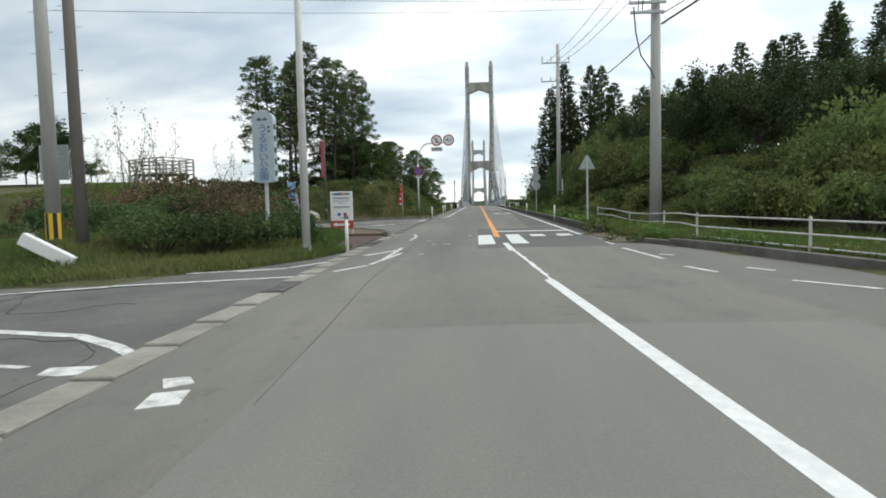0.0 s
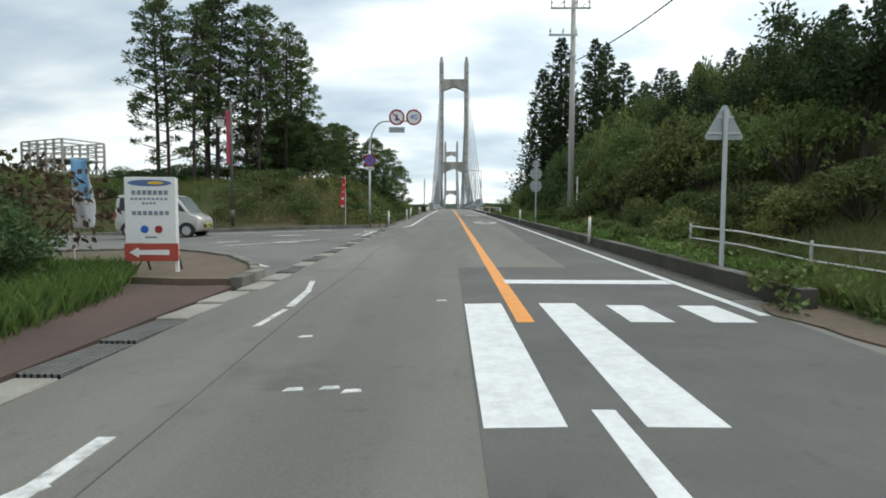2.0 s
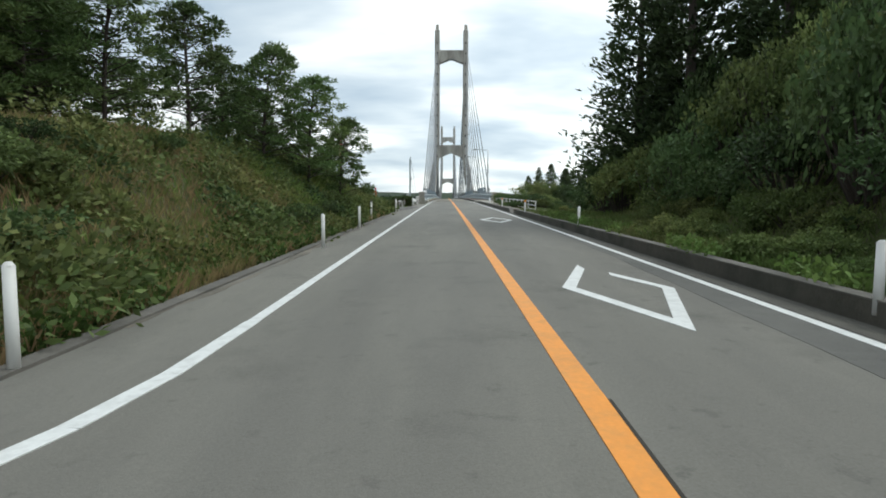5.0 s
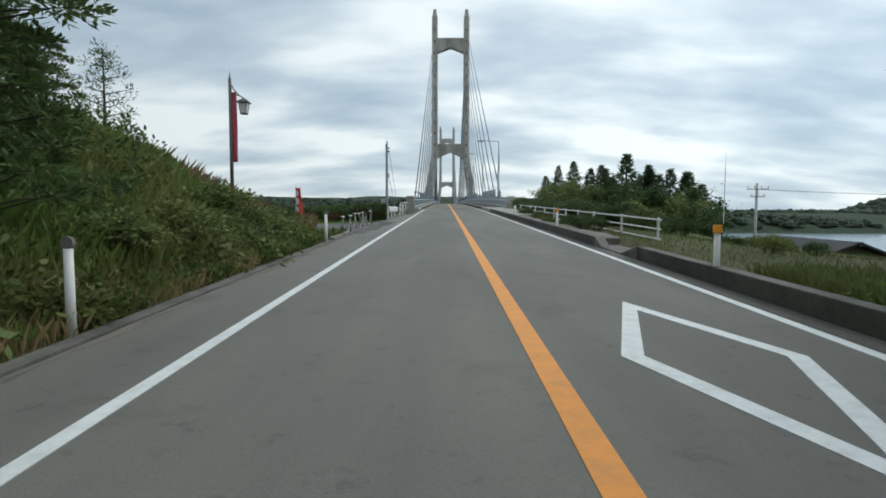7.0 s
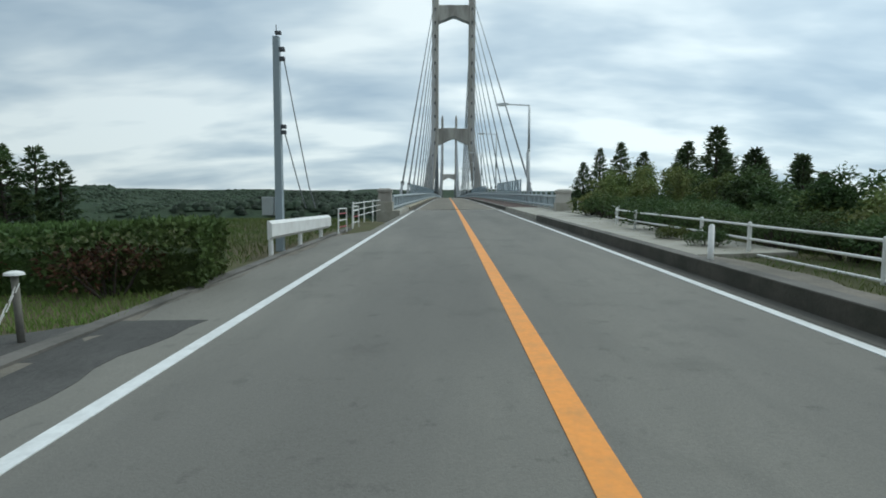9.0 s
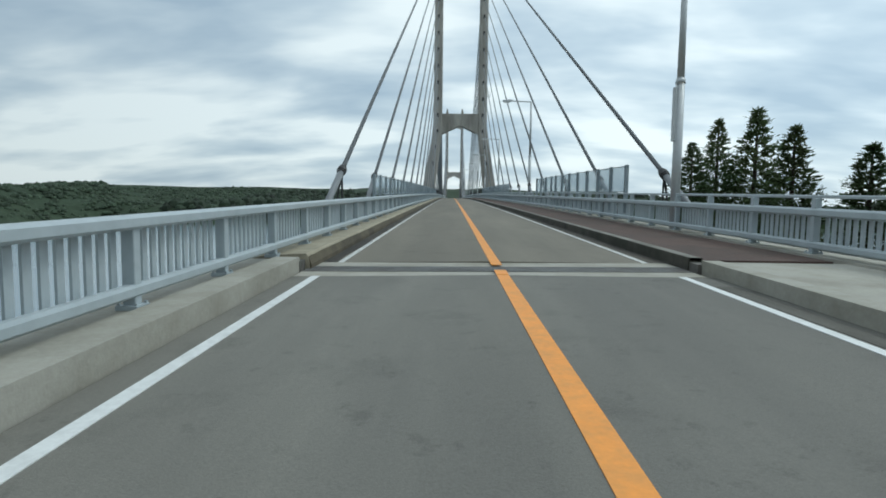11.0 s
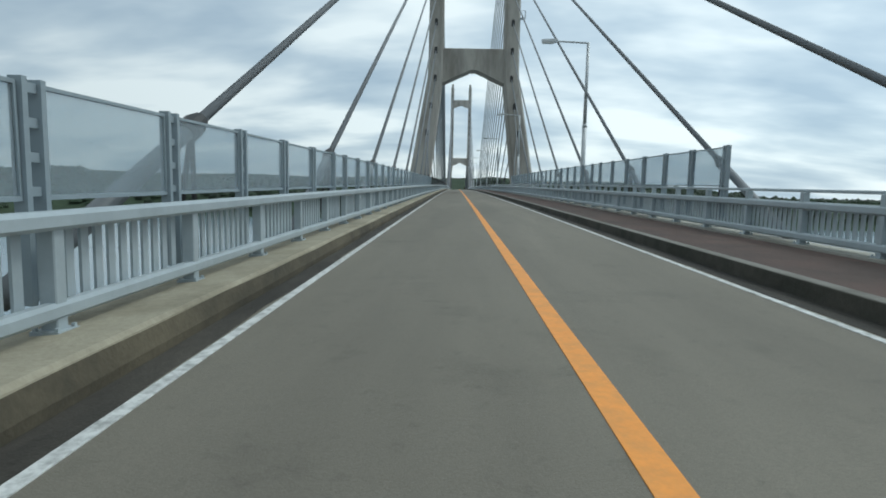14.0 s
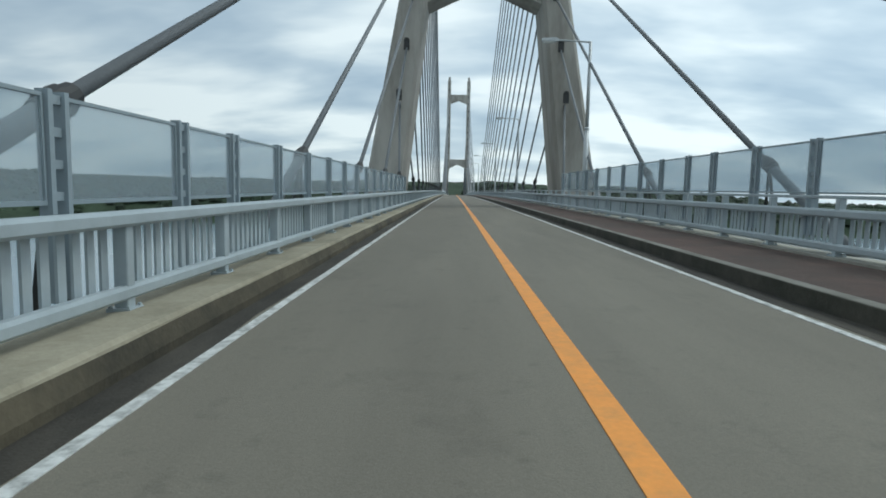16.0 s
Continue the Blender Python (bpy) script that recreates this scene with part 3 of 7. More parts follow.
structure("walkway_approach", bm, "concrete", "pale concrete walkway at the bridge head", "walkway")
bm = bmesh.new()
deck_bar(bm, 104.0, 590, 5.35, 6.0, -0.4, 0.21)
structure("kerb_outer", bm, "concrete", "concrete edge beam under the outer railing", "kerb")


def post_mesh(depth, height, base, w):
    """A railing post: a box tube with eased edges on a bolted foot plate."""
    b = bmesh.new()
    box(b, -depth / 2, depth / 2, -w / 2, w / 2, base, height, bevel=0.008)
    box(b, -depth / 2 - 0.04, depth / 2 + 0.04, -w / 2 - 0.05, w / 2 + 0.05, base - 0.02, base + 0.02)
    for sx in (-1, 1):
        for sy in (-1, 1):
            box(b, sx * (depth / 2 + 0.018) - 0.012, sx * (depth / 2 + 0.018) + 0.012, sy * (w / 2 + 0.028) - 0.012, sy * (w / 2 + 0.028) + 0.012, base + 0.02, base + 0.045)
    me = bpy.data.meshes.new("post")
    b.to_mesh(me)
    b.free()
    me.materials.append(M["rail_paint"])
    return me


def railing(x, side, y0, y1, near_end, label, handrail, first):
    """Two beams on posts with upright bars behind; side is +1 where the outside lies at greater x."""
    t = thing("bridge_railing", (x, y0, road_z(y0)), label, "railing")

    def bar(name, xa, xb, h0, h1, d=4.0):
        b = bmesh.new()
        rows = []
        for y in steps(y0, y1, d):
            z = road_z(y) - road_z(y0)
            xm, hm = 0.25 * (xb - xa), 0.22 * (h1 - h0)
            rows.append([(xa + xm, y - y0, z + h0), (xb - xm, y - y0, z + h0), (xb, y - y0, z + h0 + hm), (xb, y - y0, z + h1 - hm), (xb - xm, y - y0, z + h1), (xa + xm, y - y0, z + h1), (xa, y - y0, z + h1 - hm), (xa, y - y0, z + h0 + hm)])
        loft(b, rows)
        part(name, b, "rail_paint", t)
    bar("top_beam", -0.07, 0.09, 0.85, 0.98 if not handrail else 1.00)
    bar("lower_beam", -0.06, 0.06, 0.24 + 0.05 * handrail, 0.36 + 0.06 * handrail)
    bar("bar_rail", side * 0.10 - 0.025, side * 0.10 + 0.025, 0.27, 0.31)
    if handrail:
        bar("handrail", side * 0.06 - 0.03, side * 0.06 + 0.03, 1.17, 1.23)
    me = post_mesh(0.12, 1.17 if handrail else 0.88, 0.215 if handrail else 0.15, 0.11)
    n = int((y1 - y0) / 2)
    for i in range(n + 1):
        y = y0 + 2.0 * i + first
        if y > near_end:
            break
        o = new("post", me)
        o.parent = t
        o.location = (side * 0.02, y - y0, road_z(y) - road_z(y0))
    # far posts and all the upright bars
    vs, fs = [], []

    def upright(cx, y, wx, wy, h0, h1):
        k = len(vs)
        z = road_z(y) - road_z(y0)
        for dx, dy in ((-wx, -wy), (wx, -wy), (wx, wy), (-wx, wy)):
            vs.append((cx + dx, y - y0 + dy, z + h0))
            vs.append((cx + dx, y - y0 + dy, z + h1))
        for a in range(4):
            c = (a + 1) % 4
            fs.append((k + 2 * a, k + 2 * c, k + 2 * c + 1, k + 2 * a + 1))
    y = near_end + 2.0
    while y < y1:
        upright(0.0, y, 0.06, 0.05, 0.10, 0.88)
        y += 2.0
    # upright bars: the nearest are parts of their own, those further on are one run
    bar_b = bmesh.new()
    box(bar_b, -0.012, 0.012, -0.043, 0.043, 0.30, 0.90)
    bar_me = bpy.data.meshes.new("bar")
    bar_b.to_mesh(bar_me)
    bar_b.free()
    bar_me.materials.append(M["rail_paint"])
    single = 0
    y = y0 + 0.2
    while y < min(y1, near_end + 60):
        if (y - y0 - first + 0.06) % 2.0 > 0.12:
            if y > 124 and single < 295:
                o = new("bar", bar_me)
                o.parent = t
                o.location = (side * 0.10, y - y0, road_z(y) - road_z(y0))
                single += 1
            else:
                upright(side * 0.10, y, 0.012, 0.043, 0.30, 0.90)
        y += 0.167
    tagged(raw("bar_run", vs, fs, "rail_paint", t), kind="stuff")
    return t


railing(-3.62, -1, 111.2, 588.0, 262.0, "pale blue-grey painted steel railing of two beams and upright bars", False, 0.35)
railing(5.55, 1, 111.2, 588.0, 262.0, "pale blue-grey painted steel railing with a handrail beside the walkway", True, 1.25)


# wind screens
def screen_run(x, ys_, h0, h1, label):
    """A run of framed clear sheets between paired posts that stand at the given places along the road."""
    y0, H = ys_[0], h1 - h0
    t = thing("wind_screen", (x, y0, road_z(y0)), label, "wind screen", "wind screens on the bridge")
    post_b = bmesh.new()
    box(post_b, -0.05, 0.05, -0.115, -0.065, -0.75, H + 0.03)
    box(post_b, -0.05, 0.05, 0.065, 0.115, -0.75, H + 0.03)
    for k in range(4):
        z = 0.03 + (H - 0.1) * k / 3
        box(post_b, -0.02, 0.02, -0.065, 0.065, z, z + 0.07)
    pm = bpy.data.meshes.new("post")
    post_b.to_mesh(pm)
    post_b.free()
    pm.materials.append(M["screen_frame"])
    made = {}

    def panel_meshes(L):
        if L not in made:
            fb = bmesh.new()
            for a, b_, c, d in ((0.12, 0.14, 0, H), (L - 0.14, L - 0.12, 0, H), (0.14, L - 0.14, 0, 0.035), (0.14, L - 0.14, H - 0.03, H)):
                box(fb, -0.02, 0.02, a, b_, c, d)
            fm = bpy.data.meshes.new("panel")
            fb.to_mesh(fm)
            fb.free()
            fm.materials.append(M["screen_frame"])
            gb = bmesh.new()
            box(gb, -0.004, 0.004, 0.14, L - 0.14, 0.035, H - 0.03)
            gm = bpy.data.meshes.new("pane")
            gb.to_mesh(gm)
            gb.free()
            gm.materials.append(M["screen"])
            made[L] = fm, gm
        return made[L]

    for i, ya in enumerate(ys_):
        z = road_z(ya) - road_z(y0) + h0
        p = new("post", pm)
        p.parent = t
        p.location = (0, ya - y0, z)
        if i + 1 < len(ys_):
            L = round(ys_[i + 1] - ya, 2)
            fm, gm = panel_meshes(L)
            p = new("panel", fm)
            p.parent = t
            p.location = (0, ya - y0, z)
            p.rotation_euler = (math.atan2(road_z(ya + L) - road_z(ya), L), 0, 0)
            g = new("pane", gm)
            g.parent = p
            g.visible_shadow = False
    return t


def run_of(y, *lengths):
    out = [y]
    for n, L in lengths:
        for _ in range(n):
            out.append(round(out[-1] + L, 2))
    return out


screen_run(-3.95, run_of(131.8, (8, 2.08), (1, 1.5), (11, 1.98), (1, 1.5), (12, 2.0), (1, 1.5), (14, 2.0)), 1.03, 1.86, "tinted clear wind screen panels in grey frames above the railing")
screen_run(5.65, run_of(129.45, (7, 2.0), (1, 1.5), (3, 2.05)), 1.25, 2.22, "tinted clear wind screen panels in grey frames beside the walkway")
screen_run(5.65, run_of(171.8, (6, 2.0), (1, 1.55), (10, 2.0), (1, 1.55), (9, 2.0)), 1.25, 2.22, "tinted clear wind screen panels in grey frames near the tower")


def tower(ty):
    t = thing("bridge_tower", (TC, ty, road_z(ty)), "weathered grey concrete H-shaped cable tower with two cross beams", "bridge tower", "towers of the bridge")
    for s in (-1, 1):
        b = bmesh.new()
        rows = []
        for h, inner, outer, dy in ((-28, 8.2, 11.6, 2.8), (0.0, 5.55, 8.25, 2.3), (14.6, 3.88, 5.78, 1.8), (18.0, 3.88, 5.72, 1.75), (56.2, 3.98, 5.62, 1.6), (56.6, 4.2, 5.4, 1.3), (58.2, 4.3, 5.25, 1.2)):
            c = 0.22
            rows.append([(s * (inner + c), -dy, h), (s * (outer - c), -dy, h), (s * outer, -dy + c, h), (s * outer, dy - c, h), (s * (outer - c), dy, h), (s * (inner + c), dy, h), (s * inner, dy - c, h), (s * inner, -dy + c, h)])
        loft(b, rows)
        leg = part("leg", b, "tower_concrete", t)
        for i in range(14):
            h = 7.5 + 3.42 * i
            f = min(1.0, h / 14.5)
            cx = s * ((6.75 + (4.8 - 6.75) * f) if h < 14.5 else 4.8)
            dy = 2.3 + (1.8 - 2.3) * f if h < 14.5 else 1.79 - 0.2 * (h - 14.5) / 41
            for q in (-1, 1):
                # a solid block on the leg, coloured dark for the hollow's shade
                b = bmesh.new()
                box(b, cx - 0.19, cx + 0.19, q * dy - 0.06, q * dy + 0.06, h - 0.34, h + 0.30)
                tube(b, (cx, q * dy, h + 0.30), (cx, q * (dy + 0.07), h + 0.28), 0.19, 0.19, 12)
                part("cable_recess", b, "hole_dark", leg, "block painted dark as the shaded recess where a cable enters the leg")
    for top, edge, mid in ((18.2, 13.95, 15.6), (49.8, 45.6, 47.0)):
        b = bmesh.new()
        w = 3.95
        prof = [(-w, top), (w, top), (w, edge), (0.35, mid), (-0.35, mid), (-w, edge)]
        loft(b, [[(x, y, z) for x, z in prof] for y in (-1.25, 1.25)])
        part("cross_beam", b, "tower_concrete", t)
    b = bmesh.new()
    for z in (21.8,):
        box(b, 5.6, 6.3, -1.9, -1.2, z, z + 0.08)
        for a in (-1.9, -1.2):
            tube(b, (6.3, a, z), (6.3, a, z + 0.9), 0.03)
        tube(b, (6.3, -1.9, z + 0.9), (6.3, -1.2, z + 0.9), 0.03)
        tube(b, (5.7, -1.9, z + 0.9), (6.3, -1.9, z + 0.9), 0.03)
    part("service_platform", b, "galvanised", t)
    return t


tower(TY)
tower(FY)


def stay(x_deck, y_deck, x_top, y_top, h_top, detail):
    """One stay: the cable, and its anchor pipe with a collar where it meets the deck."""
    a = Vector((x_deck, y_deck, road_z(y_deck) + 1.7))
    b = Vector((x_top, y_top, road_z(TY) + h_top))
    d = (b - a).normalized()
    base = a - d * (2.2 / d.z)
    t = thing("stay_cable", base, "dark grey sheathed stay cable anchored at the deck edge", "cable", "stay cables of the bridge")
    bm_ = bmesh.new()
    tube(bm_, (0, 0, 0), b - base, 0.075, 0.075, 10 if detail else 6)
    part("sheath", bm_, "cable", t, smooth=True)
    bm_ = bmesh.new()
    c0, c1 = a - base - d * 3.2, a - base + d * 0.2
    tube(bm_, c0, c1, 0.105, 0.10, 10 if detail else 6)
    part("anchor_pipe", bm_, "cable", t, smooth=True)
    if detail:
        bm_ = bmesh.new()
        tube(bm_, a - base + d * 0.1, a - base + d * 0.55, 0.125, 0.115, 12)
        tube(bm_, a - base + d * 0.2, a - base + d * 0.4, 0.15, 0.15, 12)
        part("collar", bm_, "cable_dark", t)
        bm_ = bmesh.new()
        sgn = 1 if d.y > 0 else -1
        foot = Vector((0, 0.35 * sgn, -1.9))
        tube(bm_, a - base + d * 0.3, a - base + foot, 0.035, 0.035, 6)
        tube(bm_, a - base + d * 0.3, a - base + foot + Vector((0.35 * (1 if x_deck > 0 else -1), 0, 0)), 0.035, 0.035, 6)
        part("damper_strut", bm_, "cable_dark", t)


for ty in (TY, FY):
    for way in (-1, 1):
        for i in range(14):
            run = 106.2 - 7.68 * i
            h = 52.0 - 3.42 * i
            for x_deck, x_top in ((-4.27, TC - 4.8), (5.95, TC + 4.8)):
                xt = x_top if h > 14.5 else TC + math.copysign(6.75 - 1.95 * h / 14.5, x_top - TC)
                stay(x_deck, ty + way * run, xt, ty + way * 1.6, h, ty == TY)


def bridge_lamp(x, y, box_on, high):
    t = thing("street_lamp", (x, y, road_z(y) + 0.2), "tall pale grey steel street lamp with one long arm", "street lamp", "lamps along the bridge")
    b = bmesh.new()
    tube(b, (0, 0, 0), (0, 0, 4.2), 0.13, 0.12, 16)
    tube(b, (0, 0, 4.2), (0, 0, high +0.00), 0.10, 0.075, 16)
    tube(b, (0, 0, 4.1), (0, 0, 4.25), 0.14, 0.115, 16)
    part("pole", b, "galvanised", t, smooth=True)
    b = bmesh.new()
    pipe(b, [(0, 0, high -0.03), (-1.95, 0, high +0.05)], 0.045)
    part("arm", b, "galvanised", t)
    b = bmesh.new()
    loft(b, [[(-1.6, -0.08, high +0.01), (-1.6, 0.08, high +0.01), (-1.6, 0.08, high +0.11), (-1.6, -0.08, high +0.11)], [(-1.8, -0.14, high -0.05), (-1.8, 0.14, high -0.05), (-1.8, 0.12, high +0.15), (-1.8, -0.12, high +0.15)], [(-2.45, -0.12, high -0.03), (-2.45, 0.12, high -0.03), (-2.45, 0.09, high +0.11), (-2.45, -0.09, high +0.11)]])
    part("lamp_head", b, "galvanised", t)
    b = bmesh.new()
    box(b, -2.4, -1.85, -0.10, 0.10, high -0.09, high -0.05)
    part("lens", b, "lamp_glass", t)
    if box_on:
        b = bmesh.new()
        box(b, -0.17, -0.10, -0.1, 0.1, 2.5, 4.0, bevel=0.01)
        part("plate", b, "galvanised", t)


for k, (x, y) in enumerate(((5.63, 124.8), (5.98, 157.6), (5.9, 188.6), (5.85, 220.2), (5.9, 251.5), (5.9, 283.0), (5.9, 314.0), (5.9, 345.0), (5.9, 376.0), (5.9, 407.0), (5.9, 438.0))):
    bridge_lamp(x, y, k == 0, (7.6, 8.75, 8.5)[min(k, 2)])


# ---- road markings, kerbs and the junction ----
def mark(bm, pts, h=0.006):
    """A painted patch with a little thickness, given by its corners in plan."""
    return slab(bm, pts, 0.0, h)


def line(bm, a, b, w, h=0.006):
    a, b = Vector(a), Vector(b)
    n = Vector((-(b - a).y, (b - a).x)).normalized() * w / 2
    k = max(1, int((b - a).length / 4))
    for i in range(k):
        p, q = a + (b - a) * i / k, a + (b - a) * (i + 1) / k
        mark(bm, [(p + n)[:], (p - n)[:], (q - n)[:], (q + n)[:]], h)
    return bm


def marking(name, bm, mat, label):
    return structure(name, bm, mat, label, "road marking")


bm = bmesh.new()
strip(bm, 17.6, 116.8, -0.095, 0.085, 0, 0.006)
strip(bm, 118.4, 590, -0.095, 0.085, 0, 0.006)
strip(bm, 116.8, 117.28, -0.095, 0.085, 0, 0.011)
strip(bm, 117.88, 118.4, -0.095, 0.085, 0, 0.011)
marking("centre_line", bm, "orange_paint", "solid orange no-overtaking centre line, slightly worn")
bm = bmesh.new()
line(bm, (1.12, -1.2), (0.84, 2.7), 0.16)
line(bm, (0.84, 2.7), (0.43, 8.3), 0.15)
wear = random.Random(3)
y, xm = 8.3, lambda y: 0.46 - 0.048 * (y - 8.3)
while y < 13.0:
    y2, e, f = min(13.0, y + wear.uniform(0.12, 0.4)), wear.uniform(0.015, 0.05), wear.uniform(0.015, 0.05)
    mark(bm, [(xm(y) - e, y), (xm(y) + f, y), (xm(y2) + f, y2), (xm(y2) - e, y2)])
    y = y2 + (wear.uniform(0.02, 0.06) if wear.random() < 0.3 else 0.0)
mark(bm, [(0.05, 15.2), (0.19, 15.2), (0.26, 13.0), (0.11, 13.0)], 0.006)
marking("centre_line_white", bm, "white_paint", "worn white centre line before the crossing")
bm = bmesh.new()
strip(bm, 18.0, 116.8, 2.572, 2.692, 0, 0.006)
marking("edge_line_right", bm, "white_paint", "solid white edge line beside the kerb")
bm = bmesh.new()
strip(bm, 118.4, 590, 2.592, 2.684, 0, 0.006)
strip(bm, 118.4, 590, -2.758, -2.662, 0, 0.006)
marking("edge_line_bridge", bm, "worn_paint", "worn white edge lines on the bridge roadway")
bm = bmesh.new()
strip(bm, 43.2, 116.8, -2.83, -2.705, 0, 0.006)
prev = None
for x, y in ((-3.12, 40.0), (-2.92, 40.7), (-2.80, 41.6), (-2.77, 43.2)):
    if prev:
        line(bm, prev, (x, y), 0.15)
    prev = (x, y)
marking("edge_line_left", bm, "white_paint", "solid white edge line curving in after the junction")
# zebra crossing and stop line
bm = bmesh.new()
for x in (-0.60, 0.29):
    mark(bm, [(x, 14.95), (x + 0.46, 14.95), (x + 0.44, 18.67), (x, 18.67)])
for x in (1.07, 1.91):
    mark(bm, [(x, 17.64), (x + 0.45, 17.64), (x + 0.43, 18.56), (x, 18.56)])
marking("crossing_stripes", bm, "white_paint", "bright white zebra crossing stripes, partly missing")
bm = bmesh.new()
mark(bm, [(0.06, 20.30), (2.55, 20.30), (2.55, 20.70), (0.06, 20.70)])
marking("stop_line", bm, "white_paint", "bright white stop line before the crossing")


def diamond(y, full):
    b = bmesh.new()
    outer = [(1.34, y + 2.25), (0.62, y), (1.34, y - 2.25), (2.06, y)]
    inner = [(1.34, y + 1.75), (0.80, y), (1.34, y - 1.75), (1.90, y)]
    for i in range(4):
        j = (i + 1) % 4
        a0, a1, b0, b1 = outer[i], outer[j], inner[i], inner[j]
        if i == 3 and not full:
            a1 = tuple(a0[k] + 0.62 * (a1[k] - a0[k]) for k in (0, 1))
            b1 = tuple(b0[k] + 0.62 * (b1[k] - b0[k]) for k in (0, 1))
        mark(b, [a0, a1, b1, b0])
    marking("crossing_ahead_diamond", b, "white_paint", "white diamond outline marking a crossing ahead")


diamond(44.9, False)
diamond(62.25, True)
# old paint at the side street
bm = bmesh.new()
for a, b, w in (((-3.28, 10.25), (-2.83, 11.0), 0.12), ((-2.79, 11.2), (-2.46, 13.35), 0.10), ((-3.24, 13.12), (-2.62, 14.4), 0.11), ((-2.67, 11.8), (-2.64, 14.9), 0.10),
                ((-3.33, 13.18), (-2.9, 13.78), 0.14), ((-2.98, 20.9), (-2.80, 19.9), 0.08), ((-2.80, 19.9), (-2.72, 18.7), 0.10), ((-2.72, 18.5), (-2.76, 17.6), 0.07)):
    line(bm, a, b, w)
mark(bm, [(-2.97, 3.98), (-2.78, 4.02), (-2.66, 3.86), (-2.84, 3.76)])
mark(bm, [(-2.86, 3.66), (-2.62, 3.72), (-2.55, 3.44), (-2.80, 3.36)])
for x, y in ((-1.9, 15.6), (-1.66, 15.62), (-1.5, 15.55), (-2.2, 17.1), (-0.95, 18.9), (-2.0, 12.9)):
    mark(bm, [(x, y), (x + 0.14, y + 0.02), (x + 0.12, y + 0.08), (x + 0.02, y + 0.07)])
marking("old_corner_paint", bm, "worn_paint", "flaking remains of white corner markings")
bm = bmesh.new()
for a, b in (((2.72, 13.1), (2.87, 10.8)), ((2.85, 9.6), (3.05, 8.85)), ((3.72, 9.3), (3.94, 8.9)), ((3.67, 7.9), (4.3, 7.1)), ((2.74, 14.9), (2.75, 14.1)), ((3.06, 11.6), (3.27, 11.4))):
    line(bm, a, b, 0.10)
marking("dashed_corner_line", bm, "worn_paint", "broken white line round the turn-off")

# seams and darker repair patches
bm = bmesh.new()
seam = ((-2.04, 3.4), (-2.15, 5.5), (-2.37, 9.0), (-2.36, 13.0), (-2.46, 16.0), (-2.56, 19.0), (-2.55, 22.8), (-2.68, 25.7), (-2.62, 34.0))
for a, b in zip(seam, seam[1:]):
    line(bm, a, b, 0.011, 0.004)
structure("lane_seam", bm, "asphalt_dark", "faint closed seam along the lane", "road seam")
bm = bmesh.new()
for a, b in (((0.10, 35.2), (0.085, 36.6)), ((0.085, 36.6), (0.10, 37.7)), ((0.10, 37.7), (0.07, 39.2)), ((0.07, 39.2), (0.095, 41.0))):
    line(bm, a, b, 0.022, 0.008)
line(bm, (-0.09, 36.6), (0.08, 36.75), 0.03, 0.009)
structure("line_crack", bm, "silt_wet", "dark crack through the orange centre line", "road crack")
bm = bmesh.new()
strip(bm, 13.9, 22.4, -0.62, 0.0, 0.0, 0.003)
strip(bm, 13.9, 22.4, 0.0, 2.73, 0.0, 0.003)
strip(bm, 22.4, 56, lambda y: float(np.interp(y, [22.4, 28, 37, 48, 56], [1.42, 1.52, 1.86, 2.30, 2.52])) + 0.02 * math.sin(y * 2.1), 2.73, 0.0, 0.003, d=1.5)
structure("road_patch_dark", bm, "asphalt_dark", "darker repaired asphalt under the crossing", "road patch")
bm = bmesh.new()
strip(bm, -3, 5.4, -2.1, 0.0, 0.0, 0.003)
strip(bm, -3, 5.4, 0.0, 2.9, 0.0, 0.003)
structure("road_patch_pale", bm, "asphalt_patch", "smoother grey asphalt repair across the lane", "road patch")
bm = bmesh.new()
strip(bm, 118.4, 590, -3.1, lambda y: -2.785 + 0.02 * math.sin(y * 1.3) + 0.02 * math.sin(y * 3.1), 0.0, 0.004, d=1.0)
strip(bm, 118.4, 590, lambda y: 2.74 + 0.02 * math.sin(y * 1.1) + 0.02 * math.sin(y * 2.7), 3.04, 0.0, 0.004, d=1.0)
structure("gutter_dirt", bm, "silt_wet", "dark silt lying along the bridge kerbs", "dirt")

bm = bmesh.new()
strip(bm, 19.0, 116.0, 2.74, lambda y: max(3.0, 3.18 - 0.004 * (y - 20)), 0.0, 0.005)
structure("silt_right", bm, "silt", "dark damp silt lying along the kerb wall", "dirt")
bm = bmesh.new()
strip(bm, 43.0, 98.0, lambda y: -3.9 - 0.05 * math.sin(y * 0.9), lambda y: -3.82 + 0.05 * math.sin(y * 0.55) + 0.04 * math.sin(y * 1.7) + 0.035 * math.sin(y * 4.1), 0.0, 0.005, d=0.35)
structure("silt_left", bm, "sand_edge", "dirt and gravel washed onto the road's edge", "dirt")

# cracks that wander through the old asphalt
bm = bmesh.new()
crng = random.Random(5)
for x, y, heading, n in ((-6.2, 3.8, 0.3, 26), (-5.2, 7.2, 2.7, 22), (-8.0, 6.2, 0.6, 22), (-7.2, 2.6, 1.0, 20), (-6.5, 29.5, 0.4, 14), (-9.5, 32.5, 0.9, 16)):
    for k in range(n):
        step = crng.uniform(0.08, 0.2)
        q = (x + step * math.cos(heading), y + 1.6 * step * math.sin(heading))
        line(bm, (x, y), q, crng.uniform(0.004, 0.011), 0.004)
        (x, y), heading = q, heading + crng.uniform(-0.55, 0.55)
structure("road_cracks", bm, "silt_wet", "thin dark cracks in the old asphalt", "road crack")

# side street, lot and turn-off
bm = bmesh.new()


